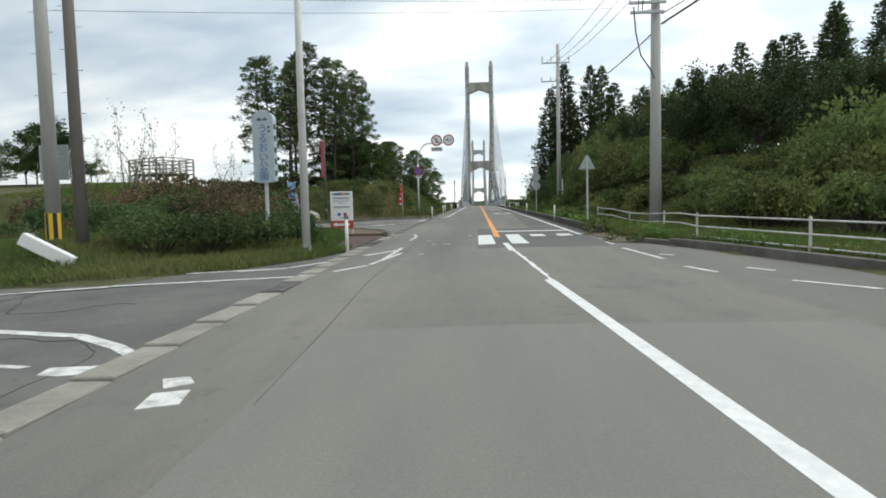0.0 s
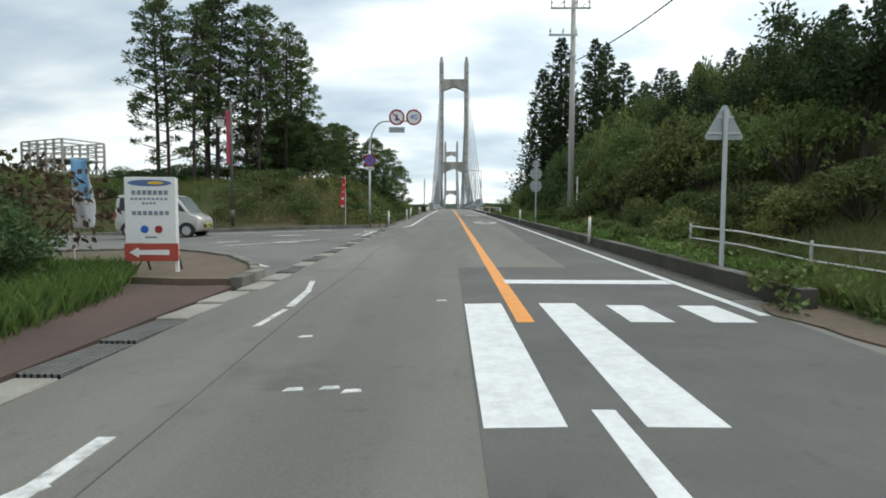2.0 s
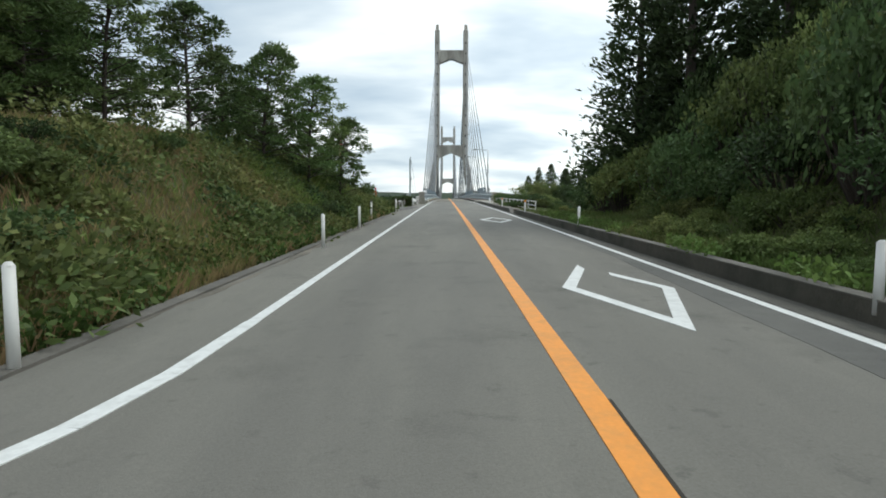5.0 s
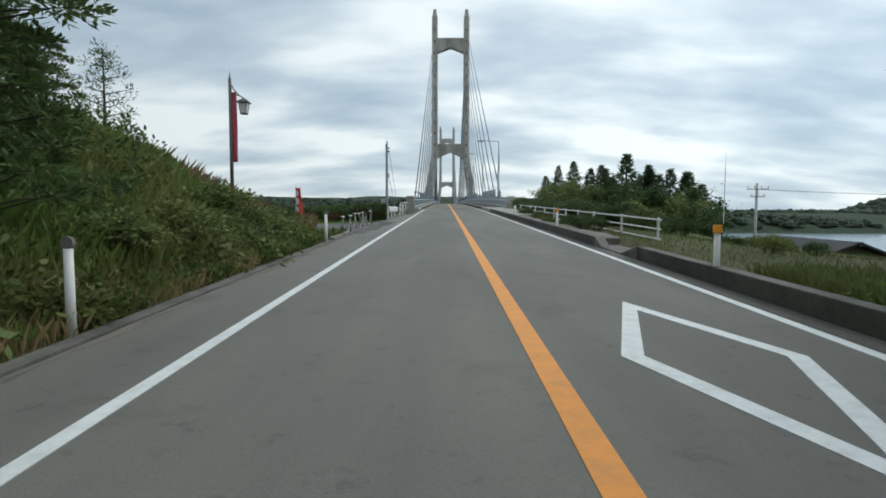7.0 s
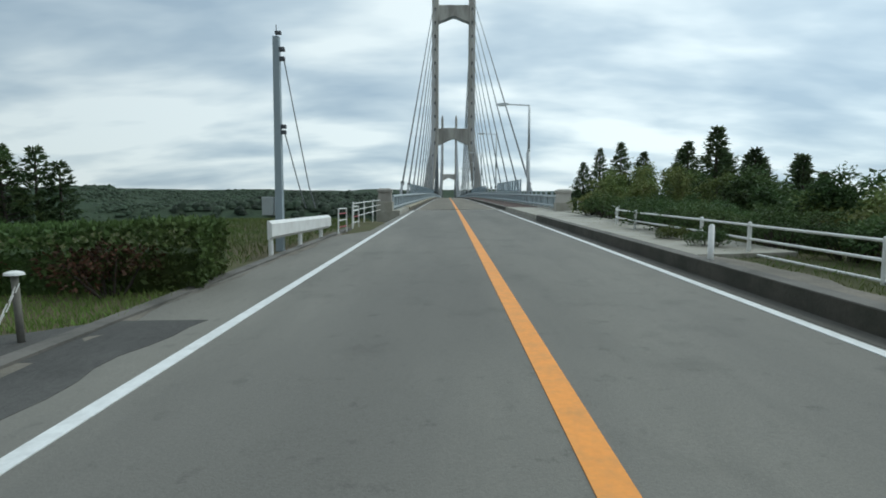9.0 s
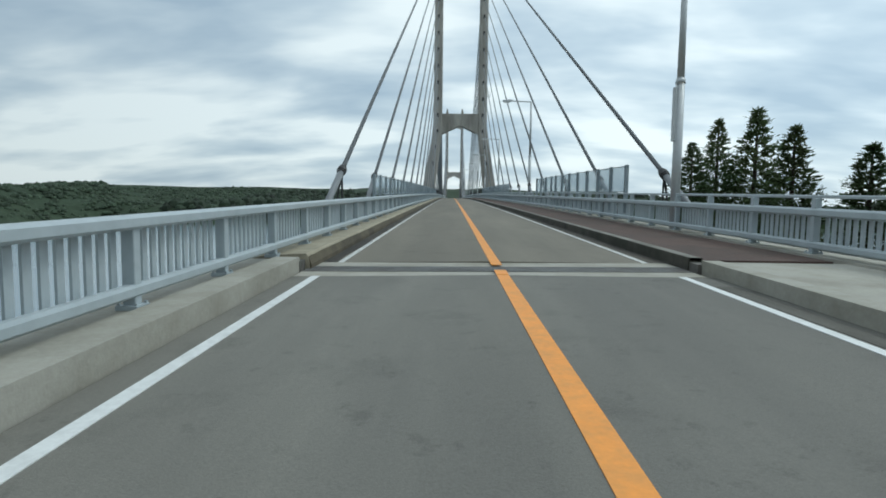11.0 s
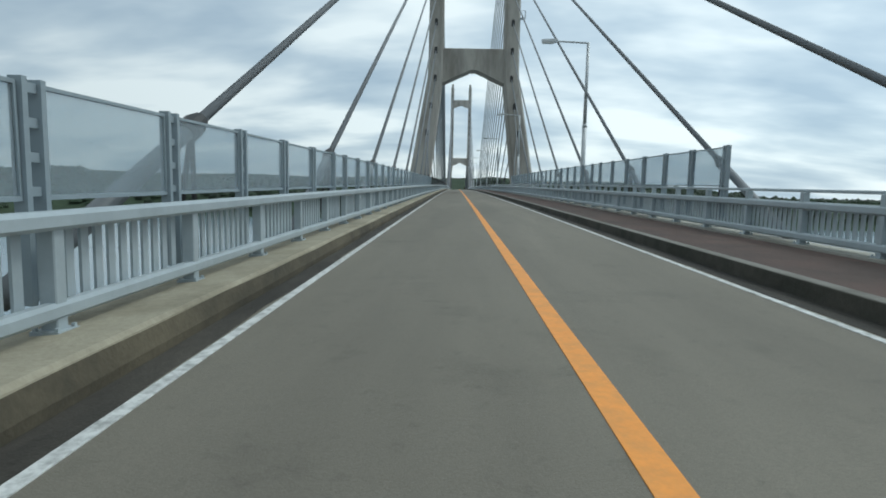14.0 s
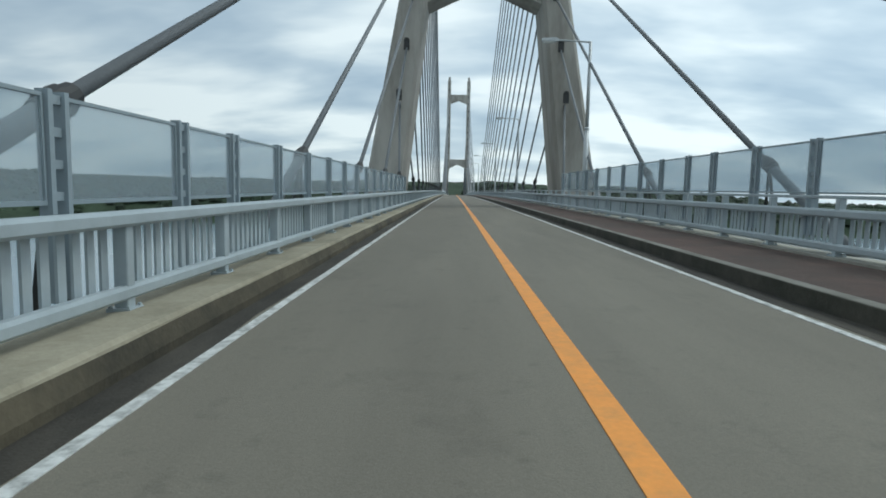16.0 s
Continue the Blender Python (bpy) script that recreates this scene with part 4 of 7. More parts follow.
def sheet(bm, pts_fn, us, h):
    rows = [[(x, y, surf(x, y) + h) for x, y in pts_fn(u)] for u in us]
    return loft(bm, rows, closed=False)


sheet(bm, lambda u: [(x, u if x > -9 else u) for x in (-60, -30, -14, -9, -6, gut(u) - 0.30)], [-40, -20, -5, 0, 4, 7, 8.6, 9.5], -0.004)
sheet(bm, lambda u: [(float(np.interp(u, VERGE_Y, VERGE_X)), u), (gut(u) - 0.30, u)], [9.5, 10.2, 11, 11.9, 12.8, 13.7, 14.6], -0.003)
structure("side_street", bm, "asphalt_side", "cracked dark asphalt of the side street", "road")
bm = bmesh.new()
sheet(bm, lambda u: [(-60, u), (-30, u), (-16, u), (-9.3, u), (-6.6, u), (-4.4, u), (-3.92, u)], [21.0, 23, 26, 30, 34, 37, 38.6], -0.004)
slab(bm, [(-8.0, 38.4), (-6.3, 38.75), (-4.8, 39.5), (-4.2, 40.4), (-3.62, 39.98), (-3.9, 38.59)], -0.1, -0.004)
structure("parking_lot", bm, "asphalt_worn", "worn grey asphalt of the park entrance", "parking lot")
kx, ky = KERB_X[:-2] + (3.12, 3.06), KERB_Y
bm = bmesh.new()
sheet(bm, lambda u: [(3.1, u), (4.6 - 0.05 * max(0, u - 4), u), (7 if u > 8 else 20, u), (9 if u > 8 else 40, u)], [-40, -10, 0, 4, 5], -0.004)
sheet(bm, lambda u: [(3.1, u), (float(np.interp(u, ky, kx)) + 0.05, u)], [5, 7.5, 10, 12, 13.5, 14.7, 16.5, 18.3], -0.003)
structure("turn_off", bm, "asphalt", "grey asphalt of the turn-off beside the road", "road")
bm = bmesh.new()
lot_far = lambda x: float(np.interp(x, [-30, -12, -8.4, -6.2, -4.5, -3.8], [81.5, 83.8, 84.5, 85.0, 86.0, 86.7]))
sheet(bm, lambda u: [(x, 77.6 + (lot_far(x) - 77.6) * u) for x in (-30, -20, -12, -8.4, -6.2, -5.2, -4.5, -3.8)], [0, 0.2, 0.4, 0.6, 0.8, 1.0], -0.004)
structure("gravel_lot", bm, "gravel_dark", "dark patchy gravel forecourt beside the road", "parking lot")
bm = bmesh.new()
strip(bm, 77.6, 86.4, lambda y: -4.0 - 0.12 * math.sin(y * 1.7) - 0.06 * math.sin(y * 4.3), lambda y: -3.46 + 0.07 * math.sin(y * 1.9) + 0.04 * math.sin(y * 5.3) + 0.05 * (y - 79), 0.0, 0.004, d=0.3)
structure("forecourt_dirt", bm, "gravel_dark", "dark gravel and dirt over the forecourt's edge", "dirt")
# painted lines of the lot and side street
bm = bmesh.new()
for a, b, w in (((-9.5, 8.2), (-6.7, 8.85), 0.13), ((-6.7, 8.9), (-3.66, 9.7), 0.12), ((-6.2, 10.4), (-4.4, 11.0), 0.10), ((-4.4, 11.1), (-3.7, 12.3), 0.11),
                ((-6.8, 5.7), (-5.8, 5.68), 0.14), ((-5.8, 5.68), (-4.7, 5.45), 0.14), ((-4.7, 5.45), (-4.0, 5.0), 0.14), ((-4.0, 5.0), (-3.5, 4.55), 0.13),
                ((-5.3, 10.6), (-4.45, 11.0), 0.12)):
    line(bm, a, b, w)
mark(bm, [(-4.15, 4.35), (-3.75, 4.38), (-3.5, 4.2), (-3.9, 4.12), (-4.1, 4.15)])
mark(bm, [(-4.7, 4.45), (-4.35, 4.4), (-4.4, 4.33), (-4.72, 4.38)])
marking("side_street_lines", bm, "worn_paint", "worn white corner lines of the side street")
bm = bmesh.new()
for a, b, w in (((-12.0, 36.1), (-9.3, 36.5), 0.11), ((-9.3, 36.5), (-7.05, 36.85), 0.11), ((-6.95, 36.87), (-5.9, 37.1), 0.11), ((-10.2, 28.0), (-9.4, 28.2), 0.12), ((-7.4, 28.2), (-5.2, 30.9), 0.11), ((-7.2, 25.7), (-5.6, 24.6), 0.11), ((-5.6, 24.6), (-4.4, 23.0), 0.11), ((-6.0, 29.9), (-5.2, 30.8), 0.10),
                ((-4.46, 33.6), (-4.33, 34.5), 0.10), ((-4.07, 33.2), (-4.0, 36.6), 0.13), ((-4.35, 35.6), (-4.1, 36.5), 0.11), ((-4.6, 36.9), (-4.0, 37.5), 0.11)):
    line(bm, a, b, w)


def arrow(bm, x, y, s=1.0):
    mark(bm, [(x, y), (x + 0.75 * s, y + 0.1), (x + 0.75 * s, y + 0.3), (x, y + 0.22)])
    mark(bm, [(x - 0.35 * s, y + 0.12), (x + 0.12 * s, y - 0.12), (x + 0.12 * s, y + 0.42)])


arrow(bm, -7.2, 33.1, 1.1)
arrow(bm, -6.1, 29.5, 0.7)
arrow(bm, -8.2, 30.0, 0.8)
marking("lot_lines", bm, "worn_paint", "worn white arrows and lines of the park entrance")

# kerbs and gutters
bm = bmesh.new()
xk = lambda y: 3.30 - 0.004 * (y - 20)
strip(bm, 18.3, 68.9, lambda y: max(3.02, xk(y) - 0.12), lambda y: max(3.22, xk(y) + 0.08), -0.3, 0.236)
strip(bm, 71.9, 104.0, 2.98, 3.20, -0.3, 0.225)
structure("kerb_right_road", bm, "kerb_moss", "dark mossy concrete kerb wall beside the road", "kerb")
bm = bmesh.new()
loft(bm, [[(3.0, 68.9, surf(3, 68.9) - 0.2), (3.2, 68.9, surf(3, 68.9) - 0.2), (3.2, 68.9, surf(3, 68.9) + 0.25), (3.0, 68.9, surf(3, 68.9) + 0.25)], [(3.0, 69.9, surf(3, 69.9) - 0.2), (3.2, 69.9, surf(3, 69.9) - 0.2), (3.2, 69.9, surf(3, 69.9) + 0.03), (3.0, 69.9, surf(3, 69.9) + 0.03)]])
loft(bm, [[(2.98, y, surf(3, y) - 0.2), (3.2, y, surf(3, y) - 0.2), (3.2, y, surf(3, y) + h), (2.98, y, surf(3, y) + h)] for y, h in ((71.3, 0.035), (71.55, 0.12), (71.9, 0.24))])
slab(bm, [(3.0, 69.9), (5.4, 69.4), (5.5, 72.0), (3.2, 71.9), (3.2, 71.3), (3.0, 71.3)], -0.1, 0.03)
structure("kerb_ramp", bm, "concrete_dark", "lowered concrete kerb at a field entrance", "kerb")
bm = bmesh.new()
strip(bm, 72.0, 90.0, 3.2, lambda y: 3.72 + 0.12 * math.sin(y * 1.3) + 0.06 * math.sin(y * 4.1), 0.0, 0.19, d=0.5)
structure("kerb_backfill", bm, "sand_edge", "bare gravelly earth behind the kerb wall", "dirt")
bm = bmesh.new()
slab(bm, [(3.2, 90.0), (5.3, 90.5), (5.35, 104.0), (3.2, 104.0)], -0.1, 0.20)
structure("pavement_right", bm, "concrete", "pale concrete pavement before the bridge", "pavement")
bm = bmesh.new()
strip(bm, 18.3, 68.9, lambda y: max(3.02, xk(y) - 0.125), lambda y: max(3.22, xk(y) + 0.085), 0.236, 0.25)
strip(bm, 71.9, 104.0, 2.975, 3.205, 0.225, 0.239)
structure("kerb_top", bm, "concrete_dark", "paler weathered top of the kerb wall", "kerb")
bm = bmesh.new()
pts = list(zip(kx, ky))
for (xa, ya), (xb, yb) in zip(pts[:6], pts[1:6]):
    slab(bm, [(xa, ya), (xa + 0.2, ya + 0.08), (xb + 0.2, yb + 0.08), (xb, yb)], -0.1, 0.16 if ya < 13 else 0.11)
structure("kerb_turn_off", bm, "concrete_dark", "low weathered concrete kerb under the guard pipe", "kerb")
bm = bmesh.new()
strip(bm, 14.6, 18.6, lambda y: 2.86 - 0.10 * math.sin(y * 2.2) - 0.06 * math.sin(y * 5.3), lambda y: 3.75, -0.1, 0.02, d=0.3)
structure("verge_dirt", bm, "earth", "bare earth and litter where the kerb ends", "dirt")

# the lot's kerb of separate blocks
kerb_lot = thing("kerb_lot", (0, 0, 0), "low grey concrete kerb of blocks round the lot", "kerb", kind="structure")
bb = bmesh.new()
box(bb, -0.297, 0.297, -0.09, 0.09, -0.1, 0.16, bevel=0.012)
kb = bpy.data.meshes.new("kerb_block")
bb.to_mesh(kb)
bb.free()
kb.materials.append(M["concrete_old"])


def kerb_blocks(pts, parent, sunk=0.0):
    carry = 0.0
    for a, b in zip(pts, pts[1:]):
        a, b = Vector(a), Vector(b)
        L = (b - a).length
        s = carry
        while s < L:
            p = a + (b - a) * (s / L)
            o = new("kerb_block", kb)
            o.parent = parent
            o.location = (p.x, p.y, surf(p.x, p.y) - sunk)
            o.rotation_euler = (0, 0, math.atan2(b.y - a.y, b.x - a.x))
            s += 0.6
        carry = s - L


kerb_blocks([(-30, 38.0), (-16, 38.2), (-8, 38.5), (-6.3, 38.8), (-4.7, 39.6), (-4.15, 40.6)], kerb_lot)
kerb_blocks([(-4.02, 74.6), (-4.05, 76.2), (-4.2, 77.2), (-4.7, 77.9), (-6.0, 78.3), (-12, 78.6)], kerb_lot, 0.055)

# island with its path
bm = bmesh.new()
slab(bm, [(-9.6, 22.0), (-5.0, 20.5), (-4.05, 20.5), (-4.0, 21.2), (-4.5, 22.4), (-5.4, 23.8), (-6.5, 24.8), (-7.6, 25.6), (-9.0, 26.1), (-12.5, 26.3), (-12.5, 22.6)], -0.1, 0.11)
structure("island", bm, "earth", "low earth island behind a rounded kerb", "traffic island")
kerb_island = thing("kerb_island", (0, 0, 0), "rounded concrete kerb of blocks on the island", "kerb", kind="structure")
kerb_blocks([(-4.0, 20.6), (-4.02, 21.3), (-4.5, 22.5), (-5.4, 23.9), (-6.5, 24.9), (-7.6, 25.7), (-9.0, 26.2), (-12.5, 26.4)], kerb_island)
bm = bmesh.new()
slab(bm, [(-4.03, 14.7), (-4.7, 14.9), (-5.6, 15.7), (-7.5, 17.6), (-7.5, 20.9), (-4.7, 20.3), (-4.03, 20.4)], -0.1, 0.03)
structure("brick_path", bm, "walk_red", "worn dark red brick path", "pavement")

# roadside gutter: concrete covers, with steel gratings along the lot
gutter = thing("gutter", (0, 0, 0), "roadside drain covered with concrete slabs and steel gratings", "gutter", kind="structure")
cb = bmesh.new()
box(cb, -0.17, 0.17, -0.497, 0.497, -0.1, 0.0, bevel=0.012)
cm = bpy.data.meshes.new("drain_cover")
cb.to_mesh(cm)
cb.free()
cm.materials.append(M["drain_concrete"])
gb = bmesh.new()
for k in range(7):
    box(gb, -0.165 + 0.051 * k, -0.145 + 0.051 * k, -0.49, 0.49, -0.06, 0.0)
for k in range(5):
    box(gb, -0.17, 0.17, -0.49 + 0.24 * k, -0.47 + 0.24 * k, -0.05, -0.006)
box(gb, -0.17, 0.17, -0.5, 0.5, -0.12, -0.08)
gm_ = bpy.data.meshes.new("grating")
gb.to_mesh(gm_)
gb.free()
gm_.materials.append(M["steel_grate"])
y = -8.0
i = 0
while y < 39.0:
    yy = y + 0.5
    x = gut(yy) - 0.14 if yy < 20 else -3.69 - 0.02 * min(5, yy - 20) + (0.0 if yy < 33 else 0.03 * (yy - 33))
    steel = (yy > 21 and i % 2 == 0) or 8.2 < yy < 9.2 or 16 < yy < 18
    o = new("grating" if steel else "drain_cover", gm_ if steel else cm)
    o.parent = gutter
    o.location = (x, yy, surf(x, yy) + 0.012)
    o.rotation_euler = (0, 0, 0.026 if yy < 15 else 0.0)
    y += 1.0
    i += 1
bm = bmesh.new()
strip(bm, 41.0, 100, -4.12, -3.93, -0.1, 0.03)
structure("road_edge_strip", bm, "concrete_dark", "dirty concrete strip along the verge", "kerb")


# ---- roadside things ----
def stand(x, y, dz=0.0):
    return (x, y, max(surf(x, y), ground_z(x, y)) + dz)


def disc(bm, c, r, depth, n=28, mat=0):
    """A round plate that faces along the road."""
    c = Vector(c)
    return tube(bm, c + Vector((0, -depth / 2, 0)), c + Vector((0, depth / 2, 0)), r, r, n, mat)


def ring(bm, c, r0, r1, y0, y1, n=28):
    c = Vector(c)
    loops = []
    for r, y in ((r0, y0), (r1, y0), (r1, y1), (r0, y1)):
        loops.append([bm.verts.new(c + Vector((r * math.cos(2 * math.pi * i / n), y, r * math.sin(2 * math.pi * i / n)))) for i in range(n)])
    for a in range(4):
        b = (a + 1) % 4
        for i in range(n):
            j = (i + 1) % n
            bm.faces.new((loops[a][i], loops[a][j], loops[b][j], loops[b][i]))
    return bm


def lettering(text, size, mat, parent, at, name="lettering", turn=0.0):
    """Words of the built-in font as a thin mesh that faces the traffic."""
    cu = bpy.data.curves.new("words", "FONT")
    cu.body, cu.size, cu.extrude, cu.align_x, cu.align_y = text, size, 0.003, "CENTER", "CENTER"
    tmp = bpy.data.objects.new("words", cu)
    me = bpy.data.meshes.new_from_object(tmp)
    me.materials.clear()
    me.materials.append(M[mat])
    bpy.data.objects.remove(tmp)
    ob = new(name, me)
    ob.parent = parent
    ob.matrix_basis = pose(*at, 90, 0, turn)
    return ob


def bars(parent, mat, rows, y, name="text_bar"):
    """Plain bars for words that cannot be read: x0, x1, z0, z1."""
    b = bmesh.new()
    for x0, x1, z0, z1 in rows:
        box(b, x0, x1, y - 0.004, y, z0, z1)
    return part(name, b, mat, parent)


# park sign
t = thing("park_sign", stand(-5.95, 14.05), "tall rounded pale blue park name sign on a steel post", "sign")
b = bmesh.new()
tube(b, (0, 0, -0.1), (0, 0, 1.8), 0.05, 0.05, 12)
part("post", b, "galvanised", t)
b = bmesh.new()
n = 14
prof = [(0.27 * math.cos(math.pi * i / n), 3.33 + 0.22 * math.sin(math.pi * i / n)) for i in range(n + 1)]
prof += [(-0.27 * math.cos(math.pi * i / n), 1.80 - 0.06 * math.sin(math.pi * i / n)) for i in range(n + 1)]
loft(b, [[(x, y, z) for x, z in prof] for y in (-0.11, 0.11)])
face = part("sign_box", b, "park_sign", t)
# thin plates on the closed side, dark as the inside of openings
for k in range(5):
    b = bmesh.new()
    box(b, 0.268, 0.274, -0.08, 0.08, 1.92 + 0.29 * k, 2.06 + 0.29 * k)
    part("side_opening", b, "ink_dark", t, "dark plate in place of a shaded side opening of the sign box")
for i, ch in enumerate("うるおい公園"):
    lettering(ch, 0.25, "ink_blue", t, (0.0, -0.115, 3.08 - 0.235 * i))
b = bmesh.new()
for cx in (-0.08, 0.06):
    vs = [b.verts.new(p) for p in ((cx - 0.08, -0.114, 3.30), (cx + 0.08, -0.114, 3.30), (cx, -0.114, 3.38))]
    b.faces.new(vs)
part("hill_emblem", b, "ink_dark", t)
bars(t, "ink_dark", [(0.13, 0.18, 3.10, 3.16), (0.13, 0.18, 3.0, 3.06)], -0.112)

# light pole
t = thing("light_pole", stand(-4.85, 13.65), "tall tapered white steel pole with a cable tube", "pole")
b = bmesh.new()
tube(b, (0, 0, -0.1), (0, 0, 10.5), 0.105, 0.06, 16)
part("shaft", b, "white_steel", t, smooth=True)
b = bmesh.new()
box(b, -0.17, 0.17, -0.17, 0.17, -0.1, 0.03, bevel=0.01)
for sx in (-0.13, 0.13):
    for sy in (-0.13, 0.13):
        tube(b, (sx, sy, 0.03), (sx, sy, 0.09), 0.02)
part("base_plate", b, "galvanised", t)
b = bmesh.new()
for a in range(4):
    c, s = math.cos(a * math.pi / 2), math.sin(a * math.pi / 2)
    vs = [b.verts.new(p) for p in ((0.1 * c - 0.006 * s, 0.1 * s + 0.006 * c, 0.03), (0.16 * c - 0.006 * s, 0.16 * s + 0.006 * c, 0.03), (0.1 * c - 0.006 * s, 0.1 * s + 0.006 * c, 0.22))]
    ws = [b.verts.new(v.co + Vector((0.012 * s, -0.012 * c, 0))) for v in vs]
    b.faces.new(vs)
    b.faces.new(ws[::-1])
    for i in range(3):
        b.faces.new((vs[i], vs[(i + 1) % 3], ws[(i + 1) % 3], ws[i]))
part("gusset", b, "white_steel", t)

# notice board
t = thing("notice_board", stand(-5.83, 21.4, 0.0), "white notice board with red foot panel on two legs", "sign", turn=4)
b = bmesh.new()
box(b, -0.42, 0.42, -0.02, 0.02, 0.58, 1.70, bevel=0.006)
part("panel", b, "plain_white", t)
b = bmesh.new()
box(b, -0.44, 0.44, -0.024, 0.02, 0.28, 0.58, bevel=0.005)
part("foot_panel", b, "board_red", t)
b = bmesh.new()
vs = [(-0.36, 0.43), (-0.20, 0.52), (-0.20, 0.47), (0.30, 0.475), (0.30, 0.385), (-0.20, 0.39), (-0.20, 0.34)]
loft(b, [[(x, y, z) for x, z in vs] for y in (-0.032, -0.026)])
part("arrow", b, "plain_white", t)
b = bmesh.new()
loft(b, [[(0.36 * math.cos(a * math.pi / 10), y, 1.60 + 0.055 * math.sin(a * math.pi / 10)) for a in range(20)] for y in (-0.028, -0.021)])
part("oval_emblem", b, "ink_blue", t)
b = bmesh.new()
loft(b, [[(0.10 + 0.13 * math.cos(a * math.pi / 8), y, 1.60 + 0.026 * math.sin(a * math.pi / 8)) for a in range(16)] for y in (-0.034, -0.029)])
part("oval_band", b, "yellow_band", t)
bars(t, "text_grey", [(-0.30 + 0.088 * k, -0.235 + 0.088 * k, 1.40, 1.475) for k in range(7)] + [(-0.32 + 0.07 * k, -0.275 + 0.07 * k, 1.315, 1.35) for k in range(9)] + [(-0.13 + 0.06 * k, -0.09 + 0.06 * k, 1.24, 1.275) for k in range(4)]
     + [(-0.30 + 0.09 * k, -0.235 + 0.09 * k, 1.06, 1.13) for k in range(7)] + [(-0.09, 0.10, 0.67, 0.70)], -0.021)
for x, m in ((-0.1, "sign_blue"), (0.13, "sign_red")):
    b = bmesh.new()
    disc(b, (x, -0.023, 0.82), 0.065, 0.006, 16)
    part("round_emblem", b, m, t)
for x in (-0.40, 0.40):
    b = bmesh.new()
    box(b, x - 0.025, x + 0.025, 0.02, 0.07, -0.15, 1.68)
    part("leg", b, "plain_white" if x > 0 else "brown_steel", t)
for x in (-0.25, 0.30):
    b = bmesh.new()
    tube(b, (x, 0.06, 0.9), (x + 0.02, 0.55, -0.1), 0.02)
    part("brace", b, "brown_steel", t)


def delineator(x, y, h, kind_, label, on=0.0):
    t = thing("delineator_post", (x, y, surf(x, y) + on), label, "delineator", "delineator posts along the road")
    b = bmesh.new()
    tube(b, (0, 0, -0.15), (0, 0, h), 0.045, 0.042, 12)
    part("post", b, "white_steel", t, smooth=True)
    b = bmesh.new()
    if kind_ == "round":
        disc(b, (0, -0.0, h + 0.05), 0.062, 0.05, 18)
        part("reflector", b, "concrete_old", t)
    elif kind_ == "orange":
        tube(b, (0, 0, h - 0.02), (0, 0, h + 0.09), 0.06, 0.06, 14)
        part("reflector", b, "reflector_orange", t, "round orange reflector")
    else:
        tube(b, (0, 0, h), (0, 0, h + 0.03), 0.045, 0.02, 12)
        part("cap", b, "reflector_orange" if kind_ == "cap" else "white_steel", t)


for x, y, h, k, on in ((-3.95, 14.16, 0.85, "round", 0), (-3.98, 41.7, 0.72, "plain", 0.05), (-3.68, 50.6, 0.72, "plain", 0.03), (-3.9, 57.5, 0.72, "plain", 0.03), (-4.22, 63.15, 0.80, "round", 0.02), (-4.02, 73.5, 0.78, "round", 0.02),
                       (3.12, 27.6, 0.55, "cap", 0.25), (3.12, 42.9, 0.52, "plain", 0.25), (3.12, 54.6, 0.52, "plain", 0.25), (3.1, 65.9, 0.74, "orange", 0.0), (3.1, 77.2, 0.72, "orange", 0.0), (3.15, 89.1, 0.62, "plain", 0.1)):
    delineator(x, y, h, k, {"round": "white delineator post with a round reflector on the verge", "plain": "slim white delineator post at the road edge", "cap": "slim white delineator post with an orange cap", "orange": "white delineator post with an orange reflector"}[k], on)


def flag(x, y, z, h, w, mats, label, lean=0.0, taper=0.9):
    """A tall narrow advertising flag on a thin pole, with folds."""
    t = thing("banner_flag", (x, y, z), label, "flag", turn=lean)
    b = bmesh.new()
    tube(b, (0, 0, -0.3), (0, 0, h + 0.08), 0.014, 0.010, 8)
    tube(b, (0, 0, h), (w, 0, h), 0.008, 0.008, 6)
    part("pole", b, "plain_white", t)
    nz, nx_ = 24, 6
    z0 = 0.35 * h if len(mats) > 2 else 0.33 * h
    vs = [(0.01 + w * (i / nx_) * (taper + (1 - taper) * (1 - j / nz) + 0.10 * math.sin(5.0 * j / nz + 0.5)), 0.05 * math.sin(6 * i / nx_ + 5 * j / nz), z0 + (h - z0) * j / nz - 0.03 * math.sin(3 * i / nx_)) for j in range(nz + 1) for i in range(nx_ + 1)]
    fs = [(j * (nx_ + 1) + i, j * (nx_ + 1) + i + 1, (j + 1) * (nx_ + 1) + i + 1, (j + 1) * (nx_ + 1) + i) for j in range(nz) for i in range(nx_)]
    c = raw("cloth", vs, fs, mats[0], t, smooth=True)
    c.data.materials.append(M[mats[1]])
    c.data.polygons.foreach_set("material_index", [mats[2](j / nz, i / nx_) for j in range(nz) for i in range(nx_)])
    so = c.modifiers.new("thick", "SOLIDIFY")
    so.thickness = 0.004


flag(-8.7, 23.7, surf(-8.7, 23.7), 2.25, 0.42, ("flag_white", "flag_blue", lambda v, u: 1 if v > 0.45 - 0.3 * (u - 0.5) and u < 0.7 or v > 0.85 else 0), "white and sky-blue advertising flag by the lot")
flag(-5.9, 39.7, surf(-5.9, 39.7) + 0.25, 2.25, -0.30, ("flag_red", "flag_white", lambda v, u: 1 if 0.25 < u < 0.62 and int(v * 13) % 3 == 0 else 0), "red advertising flag with white strokes on the slope", taper=0.6)
